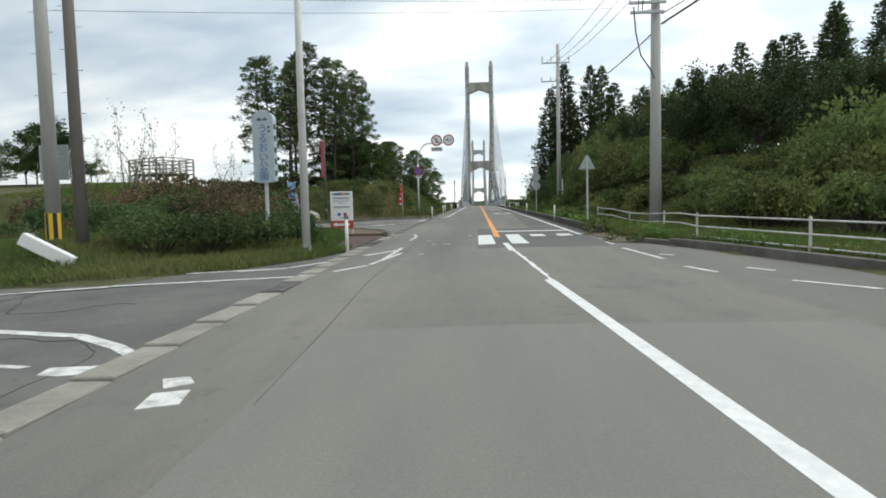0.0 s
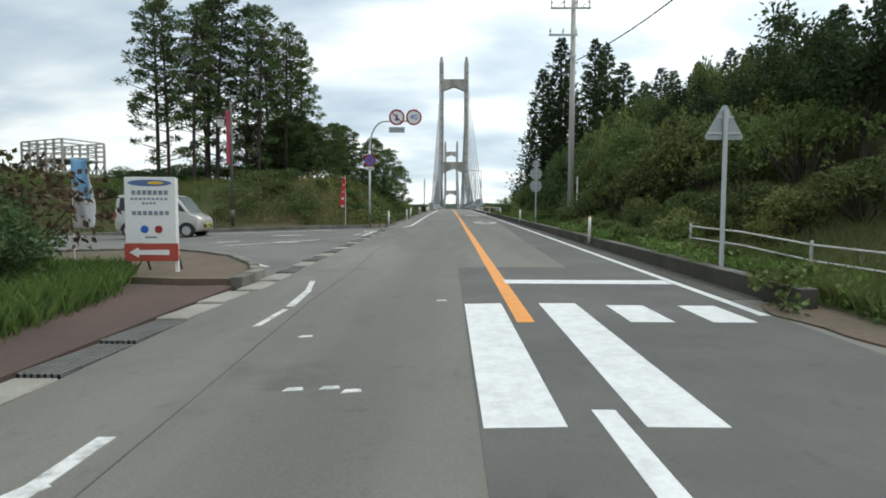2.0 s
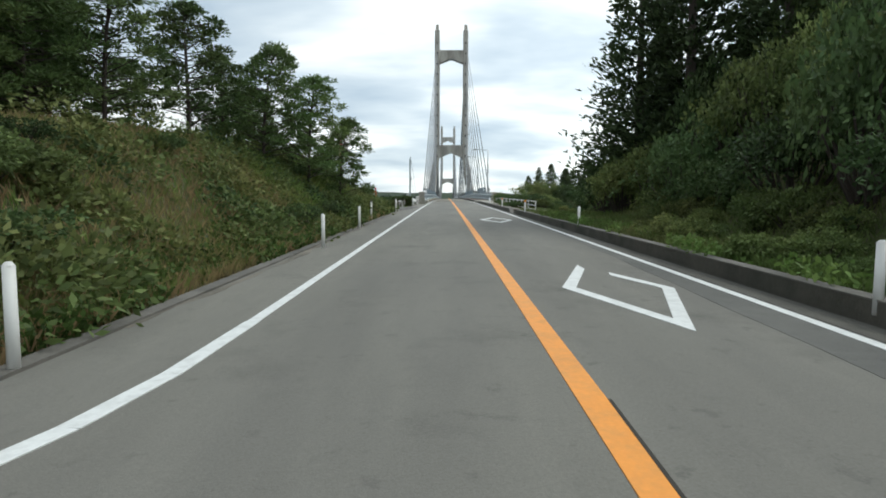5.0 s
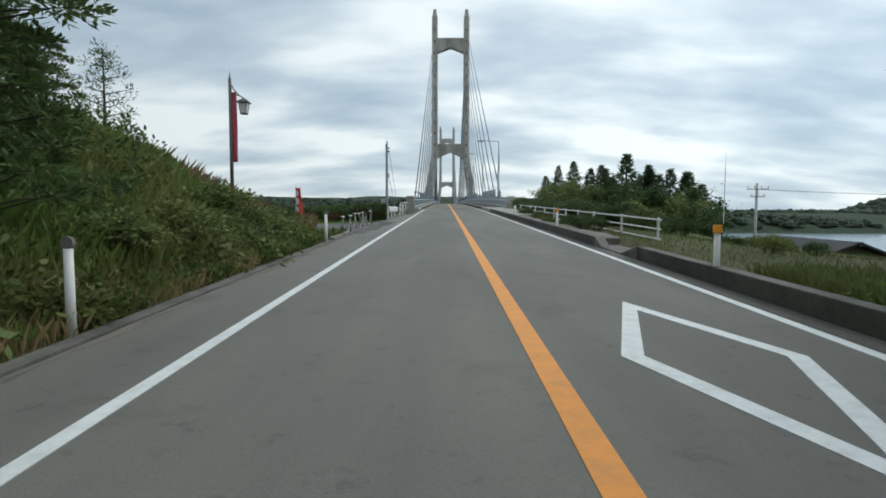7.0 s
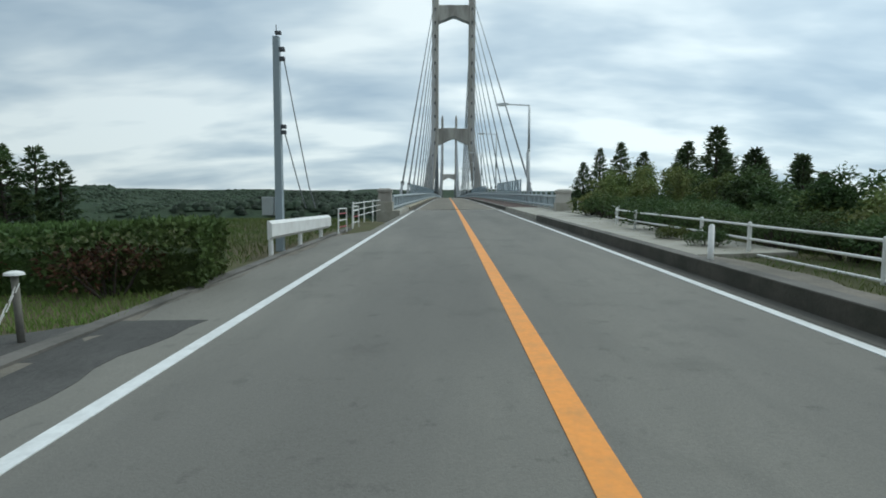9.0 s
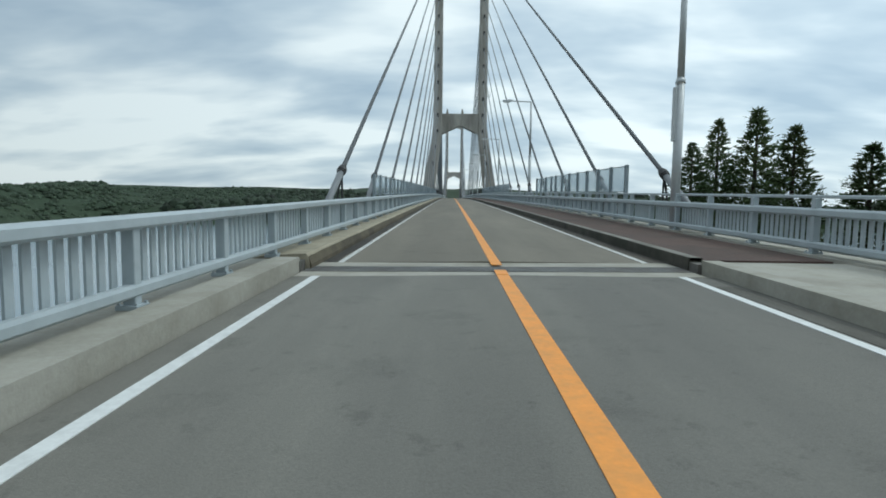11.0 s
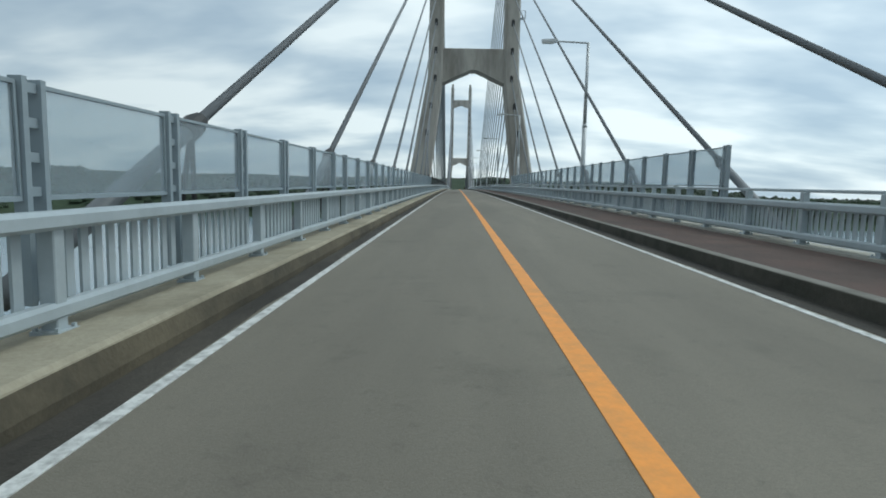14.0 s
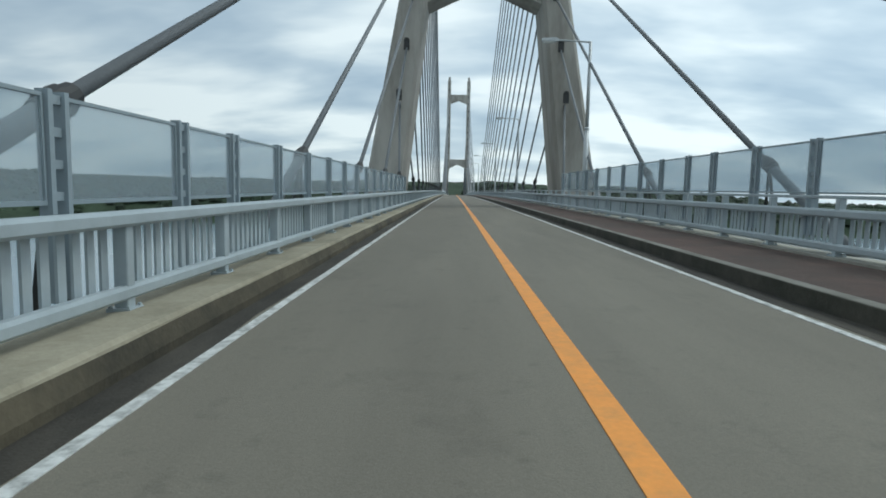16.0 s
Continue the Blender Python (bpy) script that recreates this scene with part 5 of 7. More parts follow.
flag(-5.95, 77.7, surf(-5.95, 77.7), 1.6, 0.20, ("flag_red", "flag_white", lambda v, u: 1 if u < 0.45 and int(v * 11) % 3 != 1 else 0), "red and white advertising flag beside the forecourt")

# road sign on a bent arm
t = thing("traffic_sign_arm", stand(-4.85, 40.75), "grey bent steel pole carrying round traffic signs over the lane", "traffic sign")
b = bmesh.new()
tube(b, (0, 0, -0.1), (0, 0, 3.9), 0.06, 0.055, 14)
pts = [(0, 0, 3.9)] + [(0.75 - 0.75 * math.cos(a), 0, 3.9 + 1.45 * math.sin(a)) for a in [k * math.pi / 16 for k in range(1, 9)]] + [(2.6, 0, 5.40)]
pipe(b, pts, 0.045, 10)
part("pole", b, "galvanised", t, smooth=True)


def round_sign(parent, x, y, z, r, face, rim, name="sign_plate"):
    b = bmesh.new()
    disc(b, (x, y, z), r, 0.02, 30)
    p = part(name, b, face, parent)
    b = bmesh.new()
    ring(b, (x, y, z), r * 0.78, r * 1.0, -0.016, -0.008, 30)
    part("rim", b, rim, p)
    return p


p1 = round_sign(t, 1.40, -0.07, 5.55, 0.40, "plain_white", "sign_red")
b = bmesh.new()
for (x0, z0, x1, z1, w) in ((-0.16, 0.14, 0.0, -0.02, 0.05), (0.0, 0.16, 0.0, -0.18, 0.09), (-0.1, -0.1, 0.16, -0.12, 0.07)):
    d = Vector((x1 - x0, 0, z1 - z0)).normalized()
    nn = Vector((-d.z, 0, d.x)) * w / 2
    a_, c_ = Vector((1.40 + x0, -0.084, 5.55 + z0)), Vector((1.40 + x1, -0.084, 5.55 + z1))
    b.faces.new([b.verts.new(v) for v in (a_ + nn, a_ - nn, c_ - nn, c_ + nn)])
part("symbol", b, "sign_blue", p1, "blue symbol shapes")
b = bmesh.new()
d = Vector((1, 0, -1)).normalized()
nn = Vector((d.z, 0, -d.x)) * 0.03
a_, c_ = Vector((1.40 - 0.25, -0.087, 5.55 + 0.25)), Vector((1.40 + 0.25, -0.087, 5.55 - 0.25))
b.faces.new([b.verts.new(v) for v in (a_ + nn, a_ - nn, c_ - nn, c_ + nn)])
part("bar", b, "sign_red", p1)
p2 = round_sign(t, 2.26, -0.07, 5.55, 0.40, "plain_white", "sign_red")
lettering("40", 0.40, "sign_blue", p2, (2.26, -0.085, 5.55), "numerals")
b = bmesh.new()
box(b, 1.0, 1.80, -0.085, -0.065, 4.78, 5.06, bevel=0.004)
p3 = part("sub_plate", b, "sign_grey", t)
lettering("ここから", 0.17, "ink_dark", p3, (1.40, -0.089, 4.92), "words")
p4 = round_sign(t, 0.03, -0.08, 3.38, 0.31, "sign_blue", "sign_red")
b = bmesh.new()
for sgn in (1, -1):
    d = Vector((1, 0, sgn)).normalized()
    nn = Vector((-d.z, 0, d.x)) * 0.03
    c0 = Vector((0.03, -0.095 - 0.001 * sgn, 3.38))
    b.faces.new([b.verts.new(v) for v in (c0 + d * 0.26 + nn, c0 + d * 0.26 - nn, c0 - d * 0.26 - nn, c0 - d * 0.26 + nn)])
part("cross", b, "sign_red", p4)
b = bmesh.new()
box(b, -0.17, 0.23, -0.09, -0.07, 2.92, 3.05, bevel=0.004)
p5 = part("sub_plate", b, "plain_white", t)
bars(p5, "ink_dark", [(-0.13, 0.19, 2.965, 3.005)], -0.092)


def banner_lamp(x, y, z, s, label):
    """A dark lamp post with a lantern on a bracket and a long cloth banner."""
    t = thing("banner_lamp_post", (x, y, z), label, "street lamp", "lamp posts with banners")
    b = bmesh.new()
    tube(b, (0, 0, -0.4), (0, 0, 5.6), 0.075, 0.055, 12)
    tube(b, (0, 0, 5.6), (0, 0, 5.85), 0.03, 0.005, 8)
    tube(b, (0, 0, -0.1), (0, 0, 0.4), 0.11, 0.09, 12)
    part("post", b, "brown_steel", t, smooth=True)
    b = bmesh.new()
    pipe(b, [(0, 0, 5.42), (s * 0.14, 0, 5.2), (s * 0.30, 0, 5.0), (s * 0.50, 0, 4.88)], 0.02)
    pipe(b, [(0, 0, 5.05), (s * 0.2, 0, 5.02), (s * 0.36, 0, 4.94)], 0.015)
    part("bracket", b, "brown_steel", t)
    b = bmesh.new()
    c = s * 0.50
    loft(b, [[(c - r, -r, zz), (c + r, -r, zz), (c + r, r, zz), (c - r, r, zz)] for r, zz in ((0.04, 4.87), (0.21, 4.73), (0.21, 4.70))])
    for q in range(4):
        sx, sy = (-1, 1)[q % 2], (-1, 1)[q // 2]
        tube(b, (c + sx * 0.15, sy * 0.15, 4.70), (c + sx * 0.10, sy * 0.10, 4.33), 0.012, 0.012, 6)
    box(b, c - 0.11, c + 0.11, -0.11, 0.11, 4.29, 4.33)
    lan = part("lantern", b, "brown_steel", t)
    b = bmesh.new()
    loft(b, [[(c - r, -r, zz), (c + r, -r, zz), (c + r, r, zz), (c - r, r, zz)] for r, zz in ((0.135, 4.69), (0.09, 4.33))])
    part("glass", b, "lamp_glass", lan)
    nz = 20
    vs, fs = [], []
    for j in range(nz + 1):
        for i in range(4):
            vs.append((s * (0.06 + 0.18 * i / 3), 0.02 * math.sin(i * 1.5 + j * 0.35), 2.55 + 2.55 * j / nz))
    fs = [(j * 4 + i, j * 4 + i + 1, (j + 1) * 4 + i + 1, (j + 1) * 4 + i) for j in range(nz) for i in range(3)]
    cl = raw("banner", vs, fs, "banner_pink", t, smooth=True)
    cl.modifiers.new("thick", "SOLIDIFY").thickness = 0.004


banner_lamp(-11.2, 38.9, road_z(38.9) + 0.4, -1, "dark brown lamp post with lantern and pink banner by the lot")
banner_lamp(-8.62, 78.9, surf(-8.62, 78.9), 1, "dark brown lamp post with lantern and pink banner on the forecourt")

# lookout deck of timber
t = thing("lookout_deck", (-42.0, 72.0, road_z(72) + 2.0), "grey weathered timber lookout deck on trestle legs", "lookout deck", turn=-24)
b = bmesh.new()
box(b, -3.4, 3.4, -2.2, 2.2, 3.35, 3.5)
part("platform", b, "timber_grey", t)
for ix in range(6):
    for iy in (-2.2, 2.2):
        x = -3.4 + 6.8 * ix / 5
        b = bmesh.new()
        box(b, x - 0.09, x + 0.09, iy - 0.09, iy + 0.09, -2.5, 5.35)
        part("post", b, "timber_grey", t)
        if ix < 5:
            b = bmesh.new()
            tube(b, (x, iy, 3.2), (x + 1.36, iy, 1.4), 0.06, 0.06, 6)
            tube(b, (x + 1.36, iy, 3.2), (x, iy, 1.4), 0.06, 0.06, 6)
            part("brace", b, "timber_grey", t)
for iy in (-2.2, 2.2):
    for z in (4.0, 4.5, 5.0, 5.4):
        b = bmesh.new()
        box(b, -3.4, 3.4, iy - 0.04, iy + 0.04, z - 0.06, z + 0.06)
        part("rail", b, "timber_grey", t)
for sx in (-3.4, 3.4):
    for z in (4.0, 4.5, 5.0, 5.4):
        b = bmesh.new()
        box(b, sx - 0.04, sx + 0.04, -2.2, 2.2, z - 0.06, z + 0.06)
        part("rail", b, "timber_grey", t)
b = bmesh.new()
for k in range(14):
    box(b, -3.7 - 0.3 * k, -3.4 - 0.3 * k, -0.9, 0.9, 3.2 - 0.22 * k, 3.28 - 0.22 * k)
part("stair", b, "timber_grey", t)
for iy in (-0.9, 0.9):
    b = bmesh.new()
    tube(b, (-3.4, iy, 4.5), (-7.6, iy, 1.4), 0.06, 0.06, 6)
    for k in range(4):
        x = -3.6 - 1.2 * k
        tube(b, (x, iy, 4.4 - 0.74 * (k * 1.2 + 0.2) - 1.3), (x, iy, 4.5 - 0.74 * (k * 1.2 + 0.2)), 0.05, 0.05, 6)
    part("stair_rail", b, "timber_grey", t)

# the parked small van
t = thing("small_van", (-12.35, 34.8, surf(-12.35, 34.8) + 0.01), "silver boxy small van with dark windows standing in the lot entrance", "car", turn=2)
b = bmesh.new()
rows = []
for x, w, z0, z1 in ((-1.70, 0.66, 0.36, 0.94), (-1.63, 0.72, 0.26, 1.0), (-1.2, 0.735, 0.22, 1.0), (0.9, 0.735, 0.22, 1.0), (1.25, 0.725, 0.22, 0.955), (1.52, 0.69, 0.25, 0.86), (1.64, 0.63, 0.30, 0.76), (1.69, 0.56, 0.36, 0.62)):
    rows.append([(x, sy * w * k, z) for sy, k, z in ((-1, 0.93, z0), (1, 0.93, z0), (1, 0.99, z0 + 0.07), (1, 1.0, 0.5 * (z0 + z1)), (1, 0.965, z1 - 0.03), (1, 0.90, z1), (-1, 0.90, z1), (-1, 0.965, z1 - 0.03), (-1, 1.0, 0.5 * (z0 + z1)), (-1, 0.99, z0 + 0.07))])
loft(b, rows)
part("body", b, "van_paint", t, smooth=False)
b = bmesh.new()
rows = []
for x, wb, wt, z0, z1 in ((-1.66, 0.69, 0.58, 0.96, 1.52), (-1.58, 0.71, 0.63, 0.96, 1.67), (-1.0, 0.715, 0.635, 0.96, 1.71), (0.48, 0.715, 0.635, 0.96, 1.70), (0.70, 0.715, 0.62, 0.96, 1.65), (1.24, 0.69, 0.67, 0.93, 0.975)):
    rows.append([(x, -wb, z0), (x, wb, z0), (x, wt, z1 - 0.05 if z1 > 1.2 else z1 - 0.01), (x, wt * 0.86, z1), (x, -wt * 0.86, z1), (x, -wt, z1 - 0.05 if z1 > 1.2 else z1 - 0.01)])
loft(b, rows)
part("cabin", b, "van_paint", t)


def side_pane(name, pts, sy):
    p = bmesh.new()
    f = lambda z, o: sy * (0.720 - 0.080 * (z - 0.96) / 0.70 + o)
    loft(p, [[(x, f(z, o), z) for x, z in pts] for o in (0.0, 0.008)])
    return part(name, p, "van_glass", t)


for sy in (-1, 1):
    side_pane("rear_quarter_window", [(-1.52, 1.06), (-0.98, 1.06), (-0.98, 1.58), (-1.47, 1.56)], sy)
    side_pane("rear_door_window", [(-0.95, 1.06), (-0.18, 1.06), (-0.18, 1.58), (-0.95, 1.58)], sy)
    side_pane("front_door_window", [(-0.15, 1.06), (0.74, 1.06), (0.52, 1.56), (-0.15, 1.58)], sy)
    side_pane("front_quarter_window", [(0.78, 1.06), (1.10, 1.02), (0.70, 1.52), (0.58, 1.55)], sy)
    for x in (-1.13, 1.13):
        b = bmesh.new()
        arc = [(x + 0.335 * math.cos(k * math.pi / 14), 0.27 + 0.335 * math.sin(k * math.pi / 14)) for k in range(15)]
        loft(b, [[(px_, sy * o, max(0.215, pz_)) for px_, pz_ in arc] for o in (0.70, 0.739)])
        part("wheel_arch", b, "black_plastic", t)
        b = bmesh.new()
        tube(b, (x, sy * 0.58, 0.275), (x, sy * 0.735, 0.275), 0.275, 0.275, 24)
        tube(b, (x, sy * 0.735, 0.275), (x, sy * 0.752, 0.275), 0.275, 0.25, 24)
        w_ = part("wheel", b, "rubber", t)
        b = bmesh.new()
        tube(b, (x, sy * 0.74, 0.275), (x, sy * 0.760, 0.275), 0.185, 0.17, 20)
        tube(b, (x, sy * 0.76, 0.275), (x, sy * 0.772, 0.275), 0.06, 0.05, 12)
        part("rim", b, "alloy", w_)
    b = bmesh.new()
    box(b, 0.70, 0.84, sy * 0.72 - 0.02, sy * 0.72 + sy * 0.16 + 0.02, 1.06, 1.18, bevel=0.025)
    part("mirror", b, "alloy", t)
    b = bmesh.new()
    loft(b, [[(1.42, sy * 0.64, 0.80), (1.50, sy * 0.685, 0.74), (1.44, sy * 0.70, 0.86)], [(1.60, sy * 0.36, 0.78), (1.67, sy * 0.42, 0.70), (1.62, sy * 0.42, 0.83)]])
    part("headlight", b, "lamp_glass", t)
    b = bmesh.new()
    box(b, -1.70, -1.60, sy * 0.66 - 0.05, sy * 0.66 + 0.05, 0.78, 0.98, bevel=0.01)
    part("tail_light", b, "sign_red", t)
    for x in (-0.58, 0.30):
        b = bmesh.new()
        box(b, x - 0.09, x + 0.09, sy * 0.735 - 0.012, sy * 0.735 + 0.018, 0.86, 0.89, bevel=0.006)
        part("door_handle", b, "van_paint", t)
    for x in (-0.97, -0.165, 0.66):
        b = bmesh.new()
        box(b, x - 0.005, x + 0.005, sy * 0.733 - 0.004, sy * 0.733 + 0.004, 0.36, 0.93)
        part("door_seam", b, "black_plastic", t)
b = bmesh.new()
loft(b, [[(0.735, -0.56, 1.632), (1.22, -0.63, 0.995), (1.22, 0.63, 0.995), (0.735, 0.56, 1.632)], [(0.748, -0.56, 1.642), (1.233, -0.63, 1.005), (1.233, 0.63, 1.005), (0.748, 0.56, 1.642)]])
part("windscreen", b, "van_screen", t)
b = bmesh.new()
box(b, 1.655, 1.685, -0.34, 0.34, 0.655, 0.70, bevel=0.008)
part("grille", b, "alloy", t)
b = bmesh.new()
box(b, 1.675, 1.70, -0.44, 0.44, 0.40, 0.53, bevel=0.01)
part("bumper_opening", b, "black_plastic", t)
b = bmesh.new()
box(b, 1.70, 1.722, -0.165, 0.165, 0.42, 0.585)
pl = part("number_plate", b, "plate_yellow", t)
for k in range(3):
    b = bmesh.new()
    box(b, 1.722, 1.725, -0.12 + 0.09 * k, -0.06 + 0.09 * k, 0.46, 0.54)
    part("text_bar", b, "ink_dark", pl)

# guard pipe along the turn-off
def guard_pipe(pts, posts, heights, h_post, label, r=0.019, mat="white_steel", dip=lambda y: 0.0):
    t = thing("guard_pipe", (pts[0][0], pts[0][1], 0), label, "guard rail")
    x0, y0 = pts[0]
    for h in heights:
        b = bmesh.new()
        pipe(b, [(x - x0, y - y0, surf(x, y) + h - dip(y)) for x, y in pts], r, 8)
        part("rail", b, mat, t)
    for x, y in posts:
        b = bmesh.new()
        z = surf(x, y) - dip(y)
        tube(b, (x - x0, y - y0, z - 0.4), (x - x0, y - y0, z + h_post), 1.55 * r, 1.55 * r, 12)
        tube(b, (x - x0, y - y0, z + h_post), (x - x0, y - y0, z + h_post + 0.02), 1.55 * r, 0.7 * r, 12)
        part("post", b, mat, t)
    return t


guard_pipe([(4.5, 24.3), (4.72, 22.6), (4.9, 20.8), (4.98, 19.0), (4.93, 17.1), (4.74, 15.2), (4.48, 13.4), (4.72, 12.4), (5.2, 10.2), (5.8, 7.6), (6.9, 5.0)], [(4.5, 24.3), (4.9, 20.8), (4.93, 17.1), (4.48, 13.4), (5.2, 10.2), (5.8, 7.6), (6.9, 5.0)], (0.22, 0.45, 0.70), 0.75, "dirty white steel guard pipe with three rails on the verge", r=0.017, mat="white_worn",
           dip=lambda y: 0.14 * smooth_step(16, 18.5, y) * (1 - smooth_step(20.5, 23.5, y)))
guard_pipe([(4.62, 71.9), (4.58, 76), (4.55, 82), (4.52, 87.5), (4.5, 92), (4.42, 96.2), (4.55, 98.4), (5.3, 100.6), (5.9, 103.5), (6.3, 111)], [(4.62, 72.1), (4.58, 74.9), (4.56, 78), (4.55, 80.3), (4.54, 82.5), (4.53, 85.1), (4.52, 87.6), (4.51, 90.6), (4.5, 92.4), (4.42, 96.2), (4.7, 98.8), (5.3, 100.6), (5.9, 103.5), (6.1, 107), (6.3, 111)], (0.165, 0.415, 0.65), 0.69, "white painted steel guard pipe with three rails near the bridge", r=0.022)

# backs of traffic signs
t = thing("triangle_sign", stand(3.33, 20.45), "grey back of a triangular traffic sign on a steel post", "traffic sign")
b = bmesh.new()
tube(b, (0, 0, -0.1), (0, 0, 2.6), 0.034, 0.034, 12)
part("post", b, "galvanised", t)
b = bmesh.new()
tri_ = [(-0.26, 2.16), (0.26, 2.16), (0.285, 2.20), (0.03, 2.67), (-0.03, 2.67), (-0.285, 2.20)]
loft(b, [[(x, y, z) for x, z in tri_] for y in (0.04, 0.06)])
p = part("plate", b, "sign_grey", t)
b = bmesh.new()
box(b, -0.24, 0.24, 0.02, 0.04, 2.24, 2.27)
box(b, -0.12, 0.12, 0.02, 0.04, 2.48, 2.51)
part("stiffener", b, "galvanised", p)
t = thing("round_signs", stand(3.57, 40.3), "grey backs of three round traffic signs on one post", "traffic sign")
b = bmesh.new()
tube(b, (0, 0, -0.1), (0, 0, 3.25), 0.032, 0.032, 12)
part("post", b, "galvanised", t)
for z, r in ((3.08, 0.19), (2.60, 0.30), (1.99, 0.30)):
    b = bmesh.new()
    disc(b, (0, 0.05, z), r, 0.02, 28)
    p = part("plate", b, "sign_grey", t)
    b = bmesh.new()
    box(b, -r * 0.85, r * 0.85, 0.02, 0.04, z - 0.11, z - 0.08)
    box(b, -r * 0.85, r * 0.85, 0.02, 0.04, z + 0.08, z + 0.11)
    part("stiffener", b, "galvanised", p)
t = thing("marker_post", stand(4.96, 37.3), "slim tall marker post, white above and grey below", "post")
b = bmesh.new()
tube(b, (0, 0, -0.6), (0, 0, 1.1), 0.03, 0.03, 10)
part("lower_tube", b, "brown_steel", t)
b = bmesh.new()
tube(b, (0, 0, 1.1), (0, 0, 2.15), 0.034, 0.034, 10)
part("sleeve", b, "plain_white", t)


# utility poles
def utility_pole(x, y, h, r, arms, label, extras=(), mat="pole_concrete", base=-0.3):
    """arms: height, left reach, right reach, insulators up or down."""
    t = thing("utility_pole", stand(x, y, base) if base > -1 else (x, y, road_z(y) + base), label, "utility pole", "utility poles")
    b = bmesh.new()
    tube(b, (0, 0, 0), (0, 0, h), r, r * 0.68, 18)
    part("shaft", b, mat, t, smooth=True)
    for k, (z, l, rt, ins) in enumerate(arms):
        b = bmesh.new()
        box(b, -l, rt, -r - 0.08, -r, z - 0.04, z + 0.04)
        a = part("crossarm", b, "galvanised", t)
        if ins:
            n_ = max(2, int((l + rt) / 0.55) + 1)
            for i in range(n_):
                b = bmesh.new()
                xx = -l + 0.06 + (l + rt - 0.12) * i / (n_ - 1)
                s0, s1 = (z + 0.04, z + 0.04 + ins) if ins > 0 else (z - 0.04 + ins, z - 0.04)
                tube(b, (xx, -r - 0.04, s0), (xx, -r - 0.04, s1), 0.03, 0.03, 8)
                tube(b, (xx, -r - 0.04, (s0 + s1) / 2 - 0.03), (xx, -r - 0.04, (s0 + s1) / 2 + 0.03), 0.06, 0.06, 8)
                part("insulator", b, "plain_white" if ins > 0 else "cable_dark", a)
    for i in range(int((h - 1.8) / 0.45)):
        b = bmesh.new()
        s = 1 if i % 2 else -1
        tube(b, (s * r * 0.8, 0, 1.8 + 0.45 * i), (s * (r + 0.12), 0, 1.8 + 0.45 * i), 0.008, 0.008, 5)
        part("step_bolt", b, "galvanised", t)
    return t


tp = utility_pole(5.16, 18.65, 9.2, 0.19, [(7.35, 0.9, 0.25, 0), (7.05, 0.85, 0.2, 0), (7.65, 0.2, 0.95, -0.1), (8.6, 0.9, 0.9, 0.25)], "tall grey concrete utility pole with crossarms among the vines")
b = bmesh.new()
pipe(b, [(-0.75, -0.25, 7.2), (-0.7, -0.3, 6.4), (-0.55, -0.3, 5.7), (-0.25, -0.25, 5.3), (-0.1, -0.2, 5.0)], 0.022)
pipe(b, [(-0.4, -0.25, 8.5), (-0.45, -0.28, 7.6), (-0.5, -0.28, 7.1)], 0.018)
pipe(b, [(-0.65, -0.25, 8.5), (-0.6, -0.28, 7.7), (-0.62, -0.28, 7.1)], 0.018)
part("drop_cable", b, "cable_dark", tp)
tp = utility_pole(4.90, 38.4, 11.4, 0.15, [(10.15, 1.1, 0.75, 0.42), (8.95, 1.15, 0.15, 0.25), (8.0, 0.35, 0.1, 0)], "grey concrete utility pole with crossarms beside the cedars")
b = bmesh.new()
pts = [(-0.32 + 0.17 * math.cos(a), -0.2, 8.15 + 0.17 * math.sin(a)) for a in [k * math.pi / 8 for k in range(17)]]
pipe(b, pts, 0.018)
part("cable_loop", b, "cable_dark", tp)
tp = utility_pole(-10.05, 12.0, 10.0, 0.155, [(8.6, 0.6, 0.6, 0.2)], "grey concrete utility pole with a striped foot")
for k in range(12):
    b = bmesh.new()
    a0, a1 = k * math.pi / 6, (k + 1) * math.pi / 6
    loft(b, [[(q * math.cos(a), q * math.sin(a), z) for q, a in ((0.152, a0), (0.166, a0), (0.168, (a0 + a1) / 2), (0.166, a1), (0.152, a1))] for z in (0.42, 1.0)])
    part("stripe", b, "yellow_band" if k % 2 else "black_plastic", tp)
tp = utility_pole(-9.12, 11.6, 10.0, 0.13, [(9.0, 0.6, 0.6, 0)], "weathered grey-brown wooden pole on the verge", mat="pole_wood")
tp = utility_pole(24.9, 104.4, 8.4, 0.14, [(7.9, 0.9, 0.9, 0.25), (7.3, 0.6, 0.6, 0.2)], "slim distant utility pole above the shore trees", base=-6.0)


def wire(a, b_, sag, r=0.012, n=14):
    a, b_ = Vector(a), Vector(b_)
    t = thing("overhead_wire", a, "black overhead wire between two poles", "wire", "overhead wires")
    b = bmesh.new()
    pts = []
    for i in range(n + 1):
        u = i / n
        p = (b_ - a) * u
        p.z -= sag * 4 * u * (1 - u)
        pts.append(p)
    pipe(b, pts, r, 6)
    part("strand", b, "cable_dark", t)


